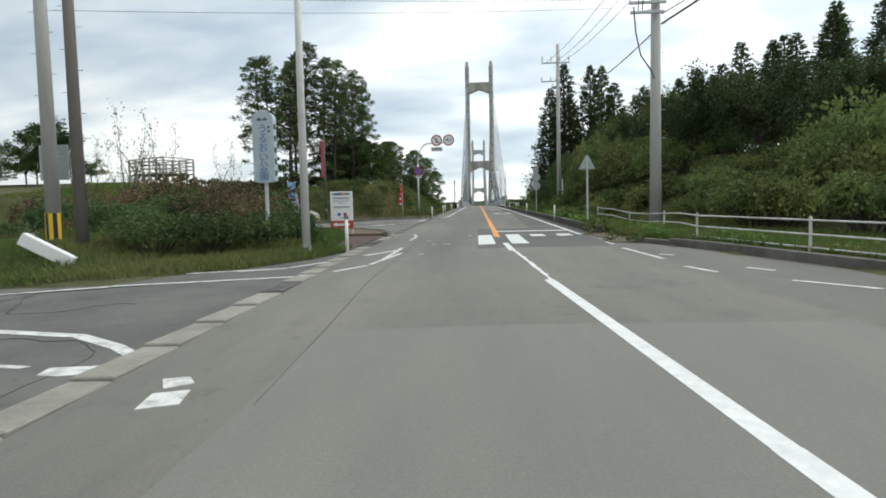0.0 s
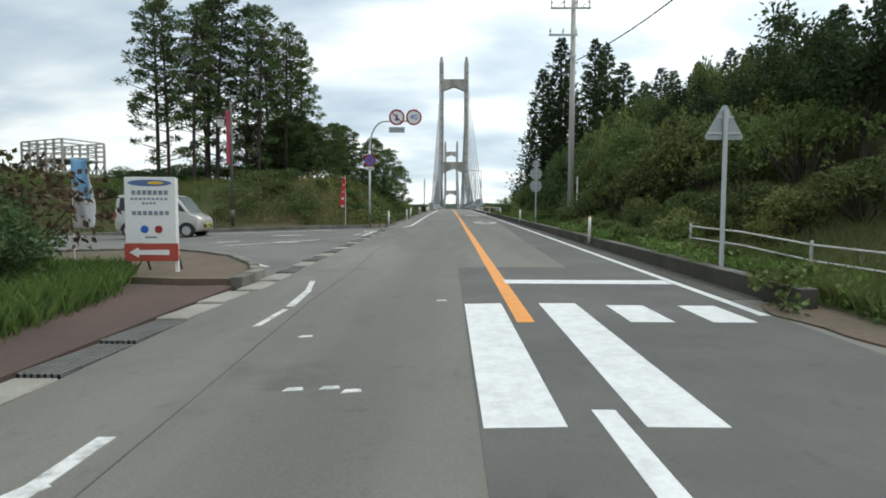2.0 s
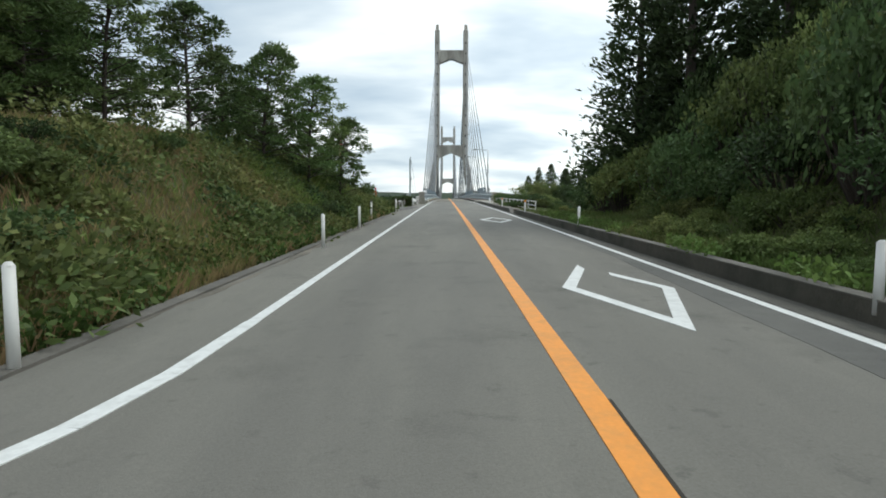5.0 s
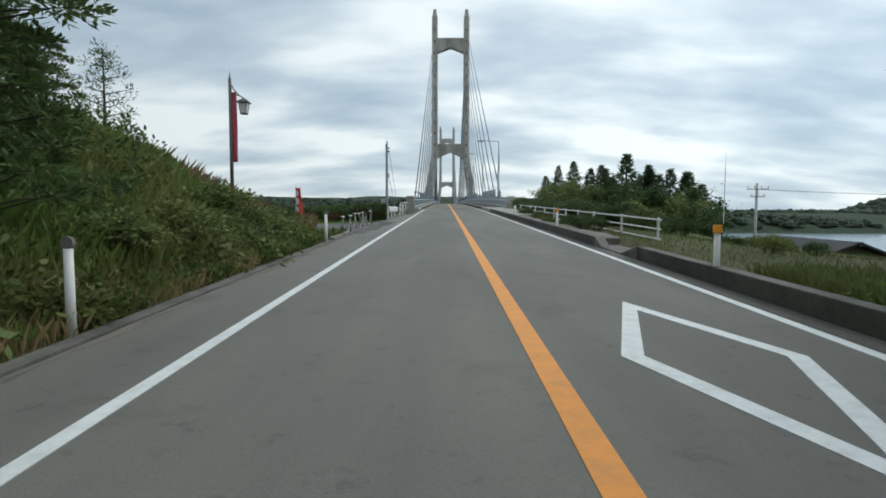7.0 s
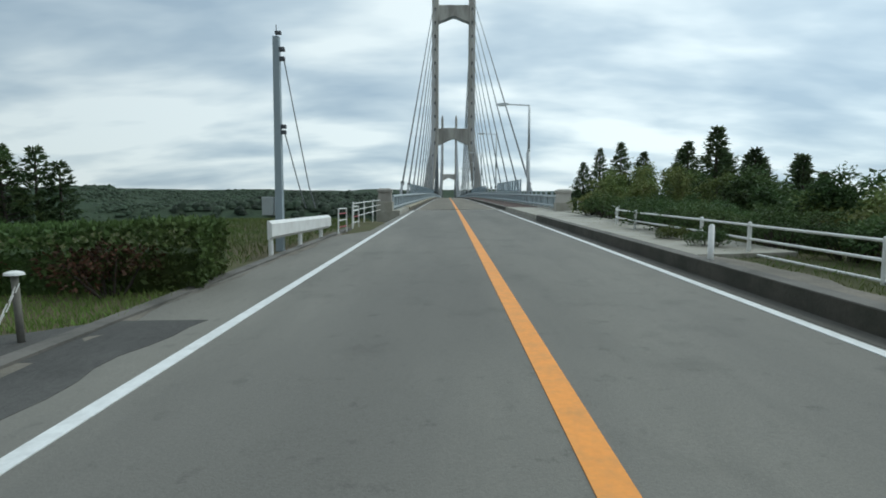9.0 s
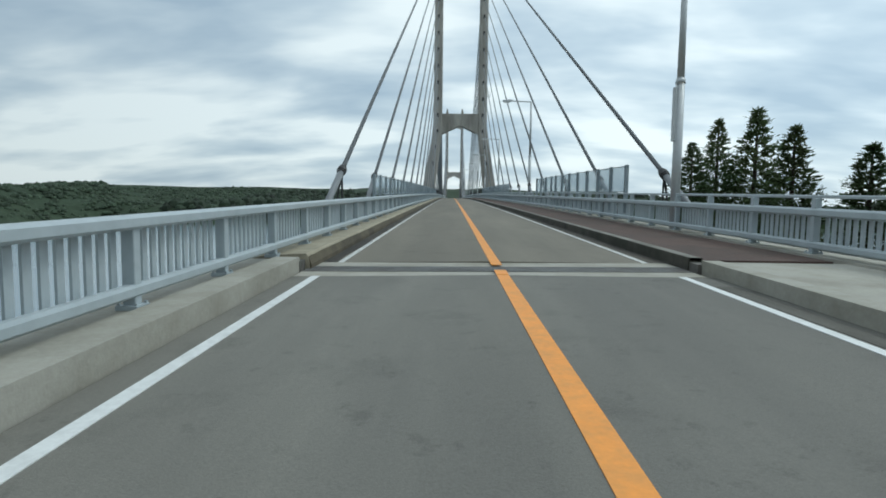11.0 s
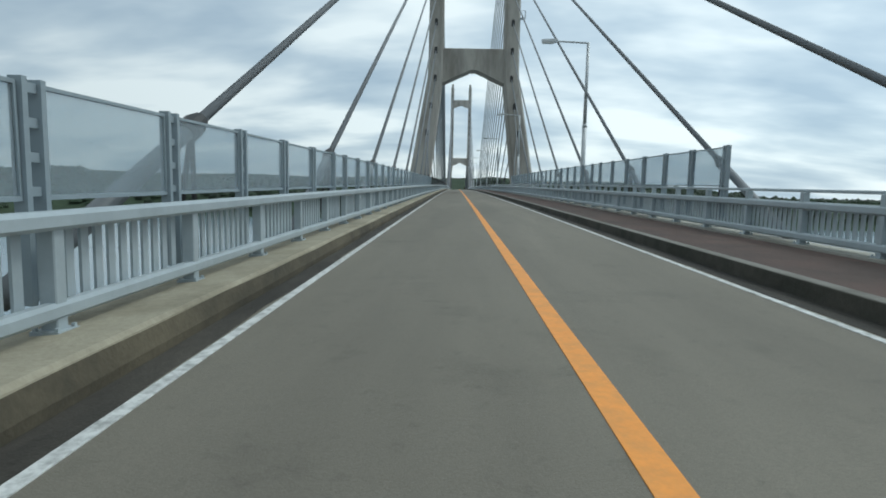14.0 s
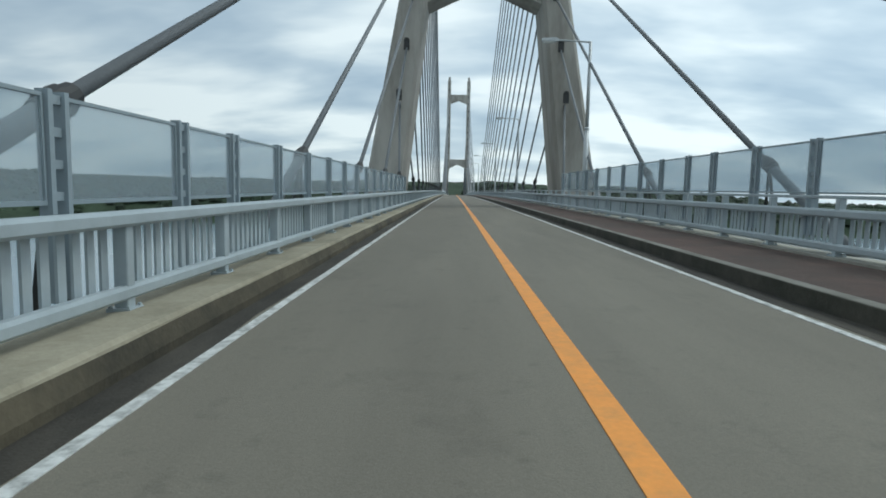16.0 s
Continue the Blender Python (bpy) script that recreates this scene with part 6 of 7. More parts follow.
z1, z2 = ground_z(5.16, 18.65) - 0.3, ground_z(4.98, 39.6) - 0.3
for dx, ha, hb in ((-0.6, 8.9, 10.5), (0.0, 8.9, 10.5), (0.5, 8.9, 10.5)):
    wire((5.16 + dx, 18.5, z1 + ha), (4.9 + dx, 39.4, z2 + hb), 0.35)
wire((5.2, 18.6, z1 + 6.6), (5.0, 39.5, z2 + 8.0), 0.5, 0.02)
wire((5.3, 18.5, z1 + 6.7), (12.0, 2.0, z1 + 9.5), 0.2, 0.03)
wire((5.3, 18.5, z1 + 7.0), (13.0, 2.0, z1 + 9.8), 0.3, 0.015)
for dx in (-0.6, 0.0, 0.5):
    wire((5.16 + dx, 18.5, z1 + 8.9), (6.5 + dx, -20, z1 + 8.9), 0.5)
zl = ground_z(-9.9, 12.0)
for k, (hh, dz) in enumerate(((8.6, 9.6), (8.3, 9.2), (7.9, 8.8))):
    wire((-9.9, 12.0, zl + hh), (-4.85, 13.65, surf(-4.85, 13.65) + dz), 0.15, 0.010)
wire((-8.95, 11.6, zl + 8.9), (5.16, 18.65, z1 + 8.4), 0.4, 0.010)
wire((24.9, 104.4, road_z(104.4) + 1.9), (70, 97, road_z(104.4) + 2.3), 0.8, 0.02)

for z0, z1, dx in ((5.55, 7.15, 0.3), (5.9, 7.4, 0.6)):
    wire((-10.0, 12.0, road_z(12) + z0), (4.4 + dx, 18.65, road_z(18.65) + z1), 0.12, r=0.005)

# leaning white board and small sign at the street corner
t = thing("leaning_board", stand(-9.0, 10.45), "white plastic barrier board fallen over on the grass", "barrier", turn=12)
b = bmesh.new()
box(b, -0.52, 0.52, -0.08, 0.08, -0.13, 0.13, bevel=0.02)
bmesh.ops.rotate(b, verts=b.verts, cent=(0, 0, 0), matrix=Matrix.Rotation(radians(30), 3, "Y"))
bmesh.ops.translate(b, verts=b.verts, vec=(0, 0, 0.22))
part("board", b, "plain_white", t)
t = thing("small_sign", stand(-10.3, 12.4), "faded grey rectangular sign seen from behind", "sign")
b = bmesh.new()
tube(b, (0, 0, -0.1), (0, 0, 2.3), 0.03, 0.03, 10)
part("post", b, "galvanised", t)
b = bmesh.new()
box(b, -0.35, 0.35, 0.03, 0.05, 1.45, 2.25, bevel=0.004)
part("plate", b, "sign_grey", t)

# forecourt posts with chains
cps = [(-4.3, 77.62, 0), (-4.2, 78.6, 0), (-4.42, 81.16, 2), (-4.29, 82.39, 18), (-4.38, 84.0, 17), (-4.35, 85.64, 3)]
for x, y, lean in cps:
    t = thing("chain_post", (x, y, surf(x, y)), "grey steel chain post with a mushroom cap" + (" leaning over" if lean else ""), "bollard", "chain posts of the forecourt")
    b = bmesh.new()
    top = Vector((-math.sin(radians(lean)) * 0.58, 0, math.cos(radians(lean)) * 0.58))
    tube(b, (0, 0, -0.05), top, 0.030, 0.030, 12)
    part("post", b, "concrete_old", t, smooth=True)
    b = bmesh.new()
    tube(b, top, top + Vector((0, 0, 0.02)), 0.08, 0.075, 14)
    tube(b, top + Vector((0, 0, 0.02)), top + Vector((0, 0, 0.035)), 0.075, 0.03, 14)
    part("cap", b, "white_steel", t)
for (xa, ya, _), (xb, yb, _) in zip(cps, cps[1:]):
    t = thing("hanging_chain", (xa, ya, surf(xa, ya)), "pale plastic chain hanging between two posts", "chain", "chains of the forecourt")
    b = bmesh.new()
    L = Vector((xb - xa, yb - ya, 0))
    nL = 30
    for i in range(nL):
        u0, u1 = i / nL, (i + 0.92) / nL
        q = [L * u + Vector((0, 0, max(0.012, 0.55 - 0.62 * 4 * u * (1 - u)))) for u in (u0, u1)]
        side_ = Vector((0.012, 0, 0)) if i % 2 else Vector((0, 0, 0.012))
        tube(b, q[0] + side_, q[1] + side_, 0.006, 0.006, 5)
        tube(b, q[0] - side_, q[1] - side_, 0.006, 0.006, 5)
    part("chain_run", b, "white_worn", t)

# square pole, barrier and pillars at the bridge head
t = thing("signal_mast", stand(-4.35, 93.2), "tall grey square mast with small lamps and a box", "mast")
b = bmesh.new()
loft(b, [[(-r, -r, z), (r, -r, z), (r, r, z), (-r, r, z)] for r, z in ((0.08, -0.2), (0.065, 4.55))])
part("shaft", b, "screen_frame", t)
b = bmesh.new()
for z in (4.05, 4.25, 2.5, 2.62):
    box(b, 0.06, 0.17, -0.05, 0.05, z, z + 0.08)
box(b, -0.02, 0.1, -0.05, 0.05, 4.6, 4.66)
tube(b, (0, 0, 4.55), (0, 0, 4.8), 0.01, 0.01, 6)
part("lamp", b, "ink_dark", t)
b = bmesh.new()
box(b, -0.36, -0.12, -0.1, 0.1, 0.75, 1.15, bevel=0.01)
part("cabinet", b, "sign_grey", t)
b = bmesh.new()
pipe(b, [(0.15, 0, 4.1), (0.3, 0.2, 3.0), (0.5, 0.6, 1.4), (0.6, 0.8, 0.9)], 0.012)
pipe(b, [(0.15, 0, 2.5), (0.3, 0.4, 1.5), (0.4, 0.7, 0.9)], 0.012)
part("cord", b, "cable", t)
t = thing("crash_barrier", (-4.05, 91.5, surf(-4, 91.5)), "short white curved crash barrier plate on posts", "crash barrier")
b = bmesh.new()
loft(b, [[(-0.02 + dx, 5.2 * u, 0.72), (0.05 + dx, 5.2 * u, 0.66), (0.05 + dx, 5.2 * u, 0.42), (-0.02 + dx, 5.2 * u, 0.36), (-0.04 + dx, 5.2 * u, 0.36), (-0.04 + dx, 5.2 * u, 0.72)] for u, dx in ((0, 0), (0.5, 0.02), (1, 0.05))])
part("plate", b, "white_steel", t)
for u in (0.4, 2.6, 4.8):
    b = bmesh.new()
    tube(b, (-0.1, u, -0.1), (-0.1, u, 0.68), 0.05, 0.05, 10)
    part("post", b, "white_steel", t)
for k, yy in enumerate((97.5, 100.0)):
    t = thing("folding_barrier", (-3.9, yy, surf(-3.9, yy)), "red and white steel folding barrier", "barrier", "folding barriers at the bridge head")
    b = bmesh.new()
    pipe(b, [(0, 0, 0), (0, 0.05, 0.75), (0, 1.35, 0.75), (0, 1.4, 0)], 0.022)
    part("frame", b, "white_steel", t)
    for q in range(3):
        b = bmesh.new()
        tube(b, (0, 0.06, 0.2 + 0.2 * q), (0, 1.34, 0.2 + 0.2 * q), 0.02, 0.02, 8)
        part("rung", b, "sign_red" if q % 2 == k else "white_steel", t)
guard_pipe([(-4.2, 102.0), (-4.2, 106.0), (-4.15, 110.4)], [(-4.2, 102.0), (-4.2, 104.8), (-4.2, 107.6), (-4.15, 110.4)], (0.3, 0.55, 0.8), 0.84, "short white guard pipe at the bridge head")
for x in (-3.95, 5.45):
    t = thing("bridge_pillar", (x, 110.7, road_z(110.7)), "grey stone pillar with a bevelled cap at the bridge head", "pillar", "pillars at the bridge head")
    b = bmesh.new()
    box(b, -0.42, 0.42, -0.42, 0.42, -0.6, 0.62, bevel=0.02)
    part("plinth", b, "concrete", t)
    b = bmesh.new()
    loft(b, [[(-r, -r, z), (r, -r, z), (r, r, z), (-r, r, z)] for r, z in ((0.36, 0.62), (0.32, 1.1), (0.38, 1.12), (0.38, 1.25), (0.26, 1.32))])
    part("shaft", b, "tower_concrete", t)
t = thing("aerial_pole", stand(17.9, 95.6, 0.0), "thin white aerial pole above the shore trees", "aerial")
b = bmesh.new()
tube(b, (0, 0, -0.5), (0, 0, 3.2), 0.03, 0.025, 8)
tube(b, (0, 0, 3.2), (0, 0, 4.3), 0.012, 0.008, 6)
part("mast", b, "white_steel", t)

# house below the verge
t = thing("shore_house", (20.4, 89.5, road_z(89.5) - 0.6), "dark grey wooden house with a metal gable roof below the road", "house")
b = bmesh.new()
loft(b, [[(-3.3, y, -6.5), (3.3, y, -6.5), (3.3, y, -1.95), (0, y, -0.72), (-3.3, y, -1.95)] for y in (-2.6, 4.5)])
part("wall", b, "house_wall", t)
for s_ in (-1, 1):
    b = bmesh.new()
    loft(b, [[(0, y, -0.62), (s_ * 3.75, y, -2.02), (s_ * 3.75, y, -1.92), (0, y, -0.50)] for y in (-3.0, 4.9)])
    part("roof", b, "house_roof", t)
for x in (-1.7, 1.5):
    b = bmesh.new()
    box(b, x - 0.55, x + 0.55, -2.64, -2.58, -3.4, -2.4)
    w_ = part("window", b, "hole_dark", t)
    b = bmesh.new()
    box(b, x - 0.62, x + 0.62, -2.68, -2.6, -3.48, -3.40)
    part("sill", b, "white_steel", w_)
b = bmesh.new()
box(b, -0.1, 0.1, -3.04, -3.0, -0.75, -0.5)
part("ridge_cap", b, "house_roof", t)


# ---- planting ----
prng = np.random.default_rng(11)


def unit(v):
    return v / np.maximum(np.linalg.norm(v, axis=1, keepdims=True), 1e-6)


def leaf_blades(points, axes, length, width):
    """Small pointed leaves: one folded four-cornered blade a point, laid along its axis."""
    n = len(points)
    a = unit(axes + prng.normal(0, 0.45, (n, 3)))
    side = unit(np.cross(a, prng.normal(0, 1, (n, 3))))
    up = np.cross(a, side)
    ln = (length * prng.uniform(0.6, 1.3, n))[:, None]
    wd = (width * prng.uniform(0.6, 1.3, n))[:, None]
    mid = points + a * ln * 0.45
    v = np.stack([points, mid + side * wd * 0.5 + up * wd * 0.12, points + a * ln, mid - side * wd * 0.5 + up * wd * 0.12], 1)
    return v.reshape(-1, 3)


def leaf_part(name, verts, mat, parent, label=""):
    n = len(verts) // 4
    me = bpy.data.meshes.new(name)
    me.vertices.add(len(verts))
    me.vertices.foreach_set("co", np.ascontiguousarray(verts, dtype=np.float32).ravel())
    me.loops.add(4 * n)
    me.loops.foreach_set("vertex_index", np.arange(4 * n, dtype=np.int32))
    me.polygons.add(n)
    me.polygons.foreach_set("loop_start", np.arange(0, 4 * n, 4, dtype=np.int32))
    me.materials.append(M[mat])
    me.update(calc_edges=True)
    ob = new(name, me)
    if parent is not None:
        ob.parent = parent
    if label:
        tagged(ob, label)
    return ob


def make_bush(label, mat, lumps, count, leaf, wide=1.0, shoots=0):
    """A bush about one metre high and two across: stems, a lumpy skin of leaves, and arching leafy shoots."""
    if shoots > 30:
        top = thing("bank_shrub", (0, 0, 0), label, "shrub", "shrubs on the wooded bank")
    else:
        top = thing("bush", (0, 0, 0), label, "bush", "bushes beside the road")
    bm = bmesh.new()
    cs = []
    for i in range(lumps):
        a, r = prng.uniform(0, 2 * math.pi), math.sqrt(prng.uniform(0, 1)) * 0.72
        h = (0.30 + 0.45 * (1 - r * r)) * prng.uniform(0.65 if shoots else 0.75, 1.15)
        cs.append((r * math.cos(a) * wide, r * math.sin(a) * wide, h, prng.uniform(0.24, 0.40) * (0.72 if shoots else 1.0)))
        tube(bm, (0.1 * math.cos(a), 0.1 * math.sin(a), -0.15), (cs[-1][0], cs[-1][1], h), 0.022, 0.008, 5)
    part("stem", bm, "bark", top)
    cs = np.array(cs)
    k = prng.integers(0, lumps, count)
    d = unit(prng.normal(0, 1, (count, 3)) * (1, 1, 0.9) + (0, 0, 0.25))
    rr = cs[k, 3] * prng.uniform(0.55, 1.12, count) ** 0.6
    p = cs[k, :3] + d * rr[:, None] * (1, 1, 0.85)
    ax = d * 0.8 + (0, 0, -0.25)
    for i in range(shoots):
        j = int(prng.integers(0, lumps))
        out = unit(prng.normal(0, 1, (1, 3)) * (1, 1, 0.3) + (0, 0, 0.5))[0]
        m = 22
        u = np.linspace(0, 1, m)[:, None]
        reach = prng.uniform(0.25, 0.5)
        arc = cs[j, :3] + out * (cs[j, 3] * 0.7 + reach * u) + np.array([[0, 0, -1.0]]) * (0.34 * u * u * reach / 0.4)
        p = np.concatenate([p, arc + prng.normal(0, 0.02, (m, 3))])
        ax = np.concatenate([ax, out + prng.normal(0, 0.7, (m, 3)) + (0, 0, -0.3)])
    p[:, 2] = np.maximum(p[:, 2], prng.uniform(-0.05, 0.1, len(p)))
    leaf_part("leaves", leaf_blades(p, ax, leaf, leaf * 0.55), mat, top)
    return top


def make_cedar(label, count=5600, leaf=0.24, sharp=0.80, mat="cedar", full=1.0):
    """A conical conifer ten metres high: trunk, and drooping sprays on whorls of branches."""
    top = thing("cedar_tree", (0, 0, 0), label, "tree", "cedar trees")
    bm = bmesh.new()
    tube(bm, (0, 0, -0.4), (0, 0, 9.6), 0.19, 0.03, 8)
    part("trunk", bm, "bark", top)
    pts, axes = [], []
    n = 130
    for i in range(n):
        f = (i + prng.uniform(0, 1)) / n
        z = 0.9 + 9.0 * f
        reach = (1.95 * (1 - f) ** sharp + 0.07) * prng.uniform(0.6, 1.12)
        a = i * 2.4 + prng.uniform(-0.4, 0.4)
        m = int(count / n * (0.35 + 1.3 * (1 - f)))
        s = prng.uniform(0.25, 1.0, m) ** 0.7
        spread = 0.21 * full * (0.4 + s) * (1.15 - 0.95 * f)
        q = np.stack([np.cos(a) * reach * s, np.sin(a) * reach * s, z - 0.10 * reach * s + 0.22 * reach * s * s], 1)
        q += prng.normal(0, 1, (m, 3)) * (spread[:, None] * (0.85, 0.85, 0.55))
        pts.append(q)
        axes.append(np.tile((np.cos(a) * 0.8, np.sin(a) * 0.8, 0.45), (m, 1)))
    part_pts, part_axes = np.concatenate(pts), np.concatenate(axes)
    leaf_part("crown", leaf_blades(part_pts, part_axes, leaf, leaf * 0.44), mat, top)
    return top


def make_pine(label, bare, spread, tufts, per_tuft, lean=0.0, mat="pine", leaf=0.24, thick=0.26, stem=1.0, clump=1.0, low=0.0):
    """A pine ten metres high: leaning trunk, limbs, and separate flat tufts of needles."""
    top = thing("pine_tree", (0, 0, 0), label, "tree", "pine trees")
    bm = bmesh.new()
    bend = lambda z: lean * (z / 10) ** 2
    zs = [-0.4, 2.5, 5, 7.5, 9.7]
    rs = [0.115, 0.10, 0.085, 0.06, 0.02]
    for i in range(4):
        tube(bm, (bend(zs[i]), 0, zs[i]), (bend(zs[i + 1]), 0, zs[i + 1]), rs[i] * stem, rs[i + 1] * stem, 8)
    part("trunk", bm, "bark", top)
    bm = bmesh.new()
    pts, axes = [], []
    for i in range(tufts):
        f = (i + prng.uniform(0, 1)) / tufts
        z = 10 * (bare + (1 - bare) * f)
        if low and i % 12 == 0:
            z = 10 * prng.uniform(low, bare)
        reach = spread * (0.25 + 0.75 * (1 - f) ** 0.6) * prng.uniform(0.35, 1.05)
        if f > 0.93:
            reach *= 0.3
        a = i * 2.4 + prng.uniform(-0.5, 0.5)
        c = np.array((bend(z) + reach * math.cos(a), reach * math.sin(a), z + 0.18 * reach))
        tube(bm, (bend(z), 0, z - 0.15 * reach), tuple(c), 0.045 * stem, 0.015 * stem, 5)
        size = clump * prng.uniform(0.42, 0.75) * (0.75 + 0.25 * spread / 2)
        d = unit(prng.normal(0, 1, (per_tuft, 3)) + (0.5 * math.cos(a), 0.5 * math.sin(a), 0.3))
        pts.append(c + d * (size * prng.uniform(0.2, 1.0, (per_tuft, 1))) * (1, 1, 0.5))
        axes.append(d * (1, 1, 0.8) + (0, 0, 0.35))
    pipe(bm, [(bend(z), 0, z) for z in zs[1:] + [9.9]] if not low else [(bend(z), 0, z) for z in (0.4, 1.5, 3, 5, 7.5, 9.7)], 0.012, 5)
    part("branchwork", bm, "bark", top)
    leaf_part("crown", leaf_blades(np.concatenate(pts), np.concatenate(axes), leaf, leaf * thick), mat, top)
    return top


def make_broadleaf(label, mat, count, leaf, bare=0.25, twigs=60):
    """A broad-leaved tree five metres high with forked limbs and an open crown."""
    top = thing("broadleaf_tree", (0, 0, 0), label, "tree", "broad-leaved trees")
    bm = bmesh.new()
    tube(bm, (0, 0, -0.3), (0.05, 0, 5 * bare), 0.09, 0.07, 7)
    part("trunk", bm, "bark", top)
    bm = bmesh.new()
    tips = []
    for i in range(7):
        a, t = i * 2.4, prng.uniform(0.25, 0.8)
        p = Vector((0.05, 0, 5 * bare * prng.uniform(0.8, 1.0)))
        d = Vector((math.cos(a) * t, math.sin(a) * t, 1)).normalized()
        r = 0.05
        for j in range(4):
            q = p + d * prng.uniform(0.6, 1.0)
            tube(bm, p, q, r, r * 0.65, 5)
            r *= 0.65
            p = q
            d = (d + Vector(prng.normal(0, 0.28, 3))).normalized()
            for b in range(max(1, twigs // 28)):
                e = p + (d + Vector(prng.normal(0, 0.6, 3))).normalized() * prng.uniform(0.3, 0.75)
                tube(bm, p, e, 0.012, 0.004, 4)
                tips.append(tuple(e))
        tips.append(tuple(p))
    part("branchwork", bm, "bark", top)
    tips = np.array(tips)
    k = prng.integers(0, len(tips), count)
    d = unit(prng.normal(0, 1, (count, 3)))
    leaf_part("crown", leaf_blades(tips[k] + d * prng.uniform(0, 0.48, (count, 1)), d + (0, 0, -0.2), leaf, leaf * 0.6), mat, top)
    return top


def set_plant(kind, used, x, y, size, flat=1.0, z=None):
    """Places the thing itself the first time, and copies after that."""
    m = pose(x, y, (ground_z(x, y) if z is None else z) - 0.02, 0, 0, float(prng.uniform(0, 360))) @ Matrix.Diagonal((size * flat, size * flat, size, 1))
    if kind not in used:
        used.add(kind)
        kind.matrix_basis = m
        return kind
    ob = copy_thing(kind, pose(0, 0, 0))
    ob.matrix_basis = m
    return ob


used = set()
vines = [make_bush("dense dark green bank shrub hung with yellowing vines", "vine", 14, 1900, 0.105),
         make_bush("dense green bank shrub with broad leaves", "shrub", 12, 1900, 0.10),
         make_bush("leafy green bank shrub with long shoots", "shrub", 10, 1900, 0.105, 0.85)]
tall = [make_bush("tall dark green bank shrub hung with yellowing vines", "vine", 26, 2700, 0.074, shoots=40),
        make_bush("tall green bank shrub with drooping shoots", "shrub", 24, 2600, 0.072, shoots=44),
        make_bush("tall leafy bank shrub with long shoots", "shrub", 20, 2500, 0.074, 0.85, shoots=50)]

# the shade under the trees is put into this shrub's dark leaf colour
bank_dark = make_bush("dark leafy bank shrub, its leaf colour lowered for shade under the trees", "dark_shrub", 24, 2500, 0.074, shoots=36)


def canopy(x, y):
    """The height of the bank's leaf line over the road."""
    h = float(np.interp(x, [4.6, 5.4, 6.2, 8, 10, 12, 14, 17], [0.8, 1.6, 2.9, 5.2, 6.6, 7.5, 8.0, 8.4]))
    return h * float(np.interp(y, [8, 18, 24, 28, 34, 40], [0.28, 0.36, 0.49, 0.64, 0.80, 0.97])) * (1 - 0.55 * smooth_step(56, 70, y)) + 0.4


# the bank beside the road
for j, yy in enumerate(np.arange(15.5, 66, 2.3)):
    for i, xx in enumerate((5.9, 7.7, 9.6, 11.7, 14.2)):
        x = xx + float(prng.uniform(-0.5, 0.5)) + 1.3 * (1 - smooth_step(20, 27, yy)) + 0.5 * smooth_step(34, 42, yy)
        y = float(yy + prng.uniform(-0.8, 0.8) + 0.9 * (i % 2))
        g = ground_z(x, y) - road_z(y)
        size = max(0.8, (canopy(x, y) - g) * float(prng.uniform(0.55, 1.28)))
        # darker-leaved copies stand in for the overhanging wood's shade
        set_plant(bank_dark if (yy > 42 and prng.uniform() < 0.6) or (yy < 28 and i > 1 and prng.uniform() < 0.45) else tall[int(prng.integers(0, 3))], used, x, y, size, min(1.0, 1.75 / size) if size > 1.4 else 1.15)
# shrubs behind the guard pipes, beside the junction
for x, y, s in ((9.2, 11.5, 2.2), (11.0, 9.5, 2.4), (13.2, 11, 3.0), (10.8, 14, 3.0), (10.7, 17.6, 3.3), (13.5, 15.5, 2.8), (13, 6.5, 1.9), (16, 9, 2.5), (16.5, 14, 3.0), (19, 11, 2.8), (8.2, 13.2, 1.6), (7.4, 15.6, 1.5)):
    set_plant(tall[1 if s > 3.2 else int(prng.integers(0, 3))], used, x, y, s, 0.7 if s > 2.5 else 0.85)
# low shrubs on the verge in front of the bank
for k in range(40):
    y = float(prng.uniform(18.5, 56))
    x = float(prng.uniform(4.7, 5.7)) + 1.5 * (1 - smooth_step(20, 26, y)) + 0.6 * smooth_step(34, 44, y)
    set_plant(vines[int(prng.integers(0, 3))], used, x, y, float(prng.uniform(0.45, 0.95)), 0.95)

for k in range(44):
    y = float(prng.uniform(20.5, 52))
    set_plant(vines[k % 3], used, float(prng.uniform(3.95, 5.1)), y, float(prng.uniform(0.26, 0.62)), 1.2)
n = 15000
wy = prng.uniform(9.5, 64, n)
edge = np.interp(wy, KERB_Y, KERB_X) - 0.004 * np.maximum(0, wy - 20)
wx = edge + np.where(wy > 18.3, -0.10, 0.28) + 1.3 * prng.uniform(0, 1, n) ** 1.7
keep = np.array([noise.noise(Vector((float(a) * 1.3, float(b) * 0.5, 3))) > (0.12 if b < 18.3 or a < e + 0.12 else -0.1) for a, b, e in zip(wx, wy, edge)])
wx, wy, edge = wx[keep], wy[keep], edge[keep]
wp = np.stack([wx, wy, np.array([max(ground_z(float(a), float(b)), surf(float(a), float(b)) + (0.25 if b > 18.3 and a < e + 0.14 else -9.0)) for a, b, e in zip(wx, wy, edge)]) + prng.uniform(0.0, 0.22, len(wx))], 1)
tagged(leaf_part("kerb_weeds", leaf_blades(wp, prng.normal(0, 0.6, wp.shape) + (0, 0, 0.3), 0.11, 0.06), "fresh_leaf", None), "low leafy weeds along the kerb's back", "weeds", kind="stuff")
n = 1900
wy = prng.uniform(14.4, 19.6, n)
wx = 3.05 + 0.9 * prng.uniform(0, 1, n) ** 1.1 + 0.25 * np.sin(wy * 2.3)
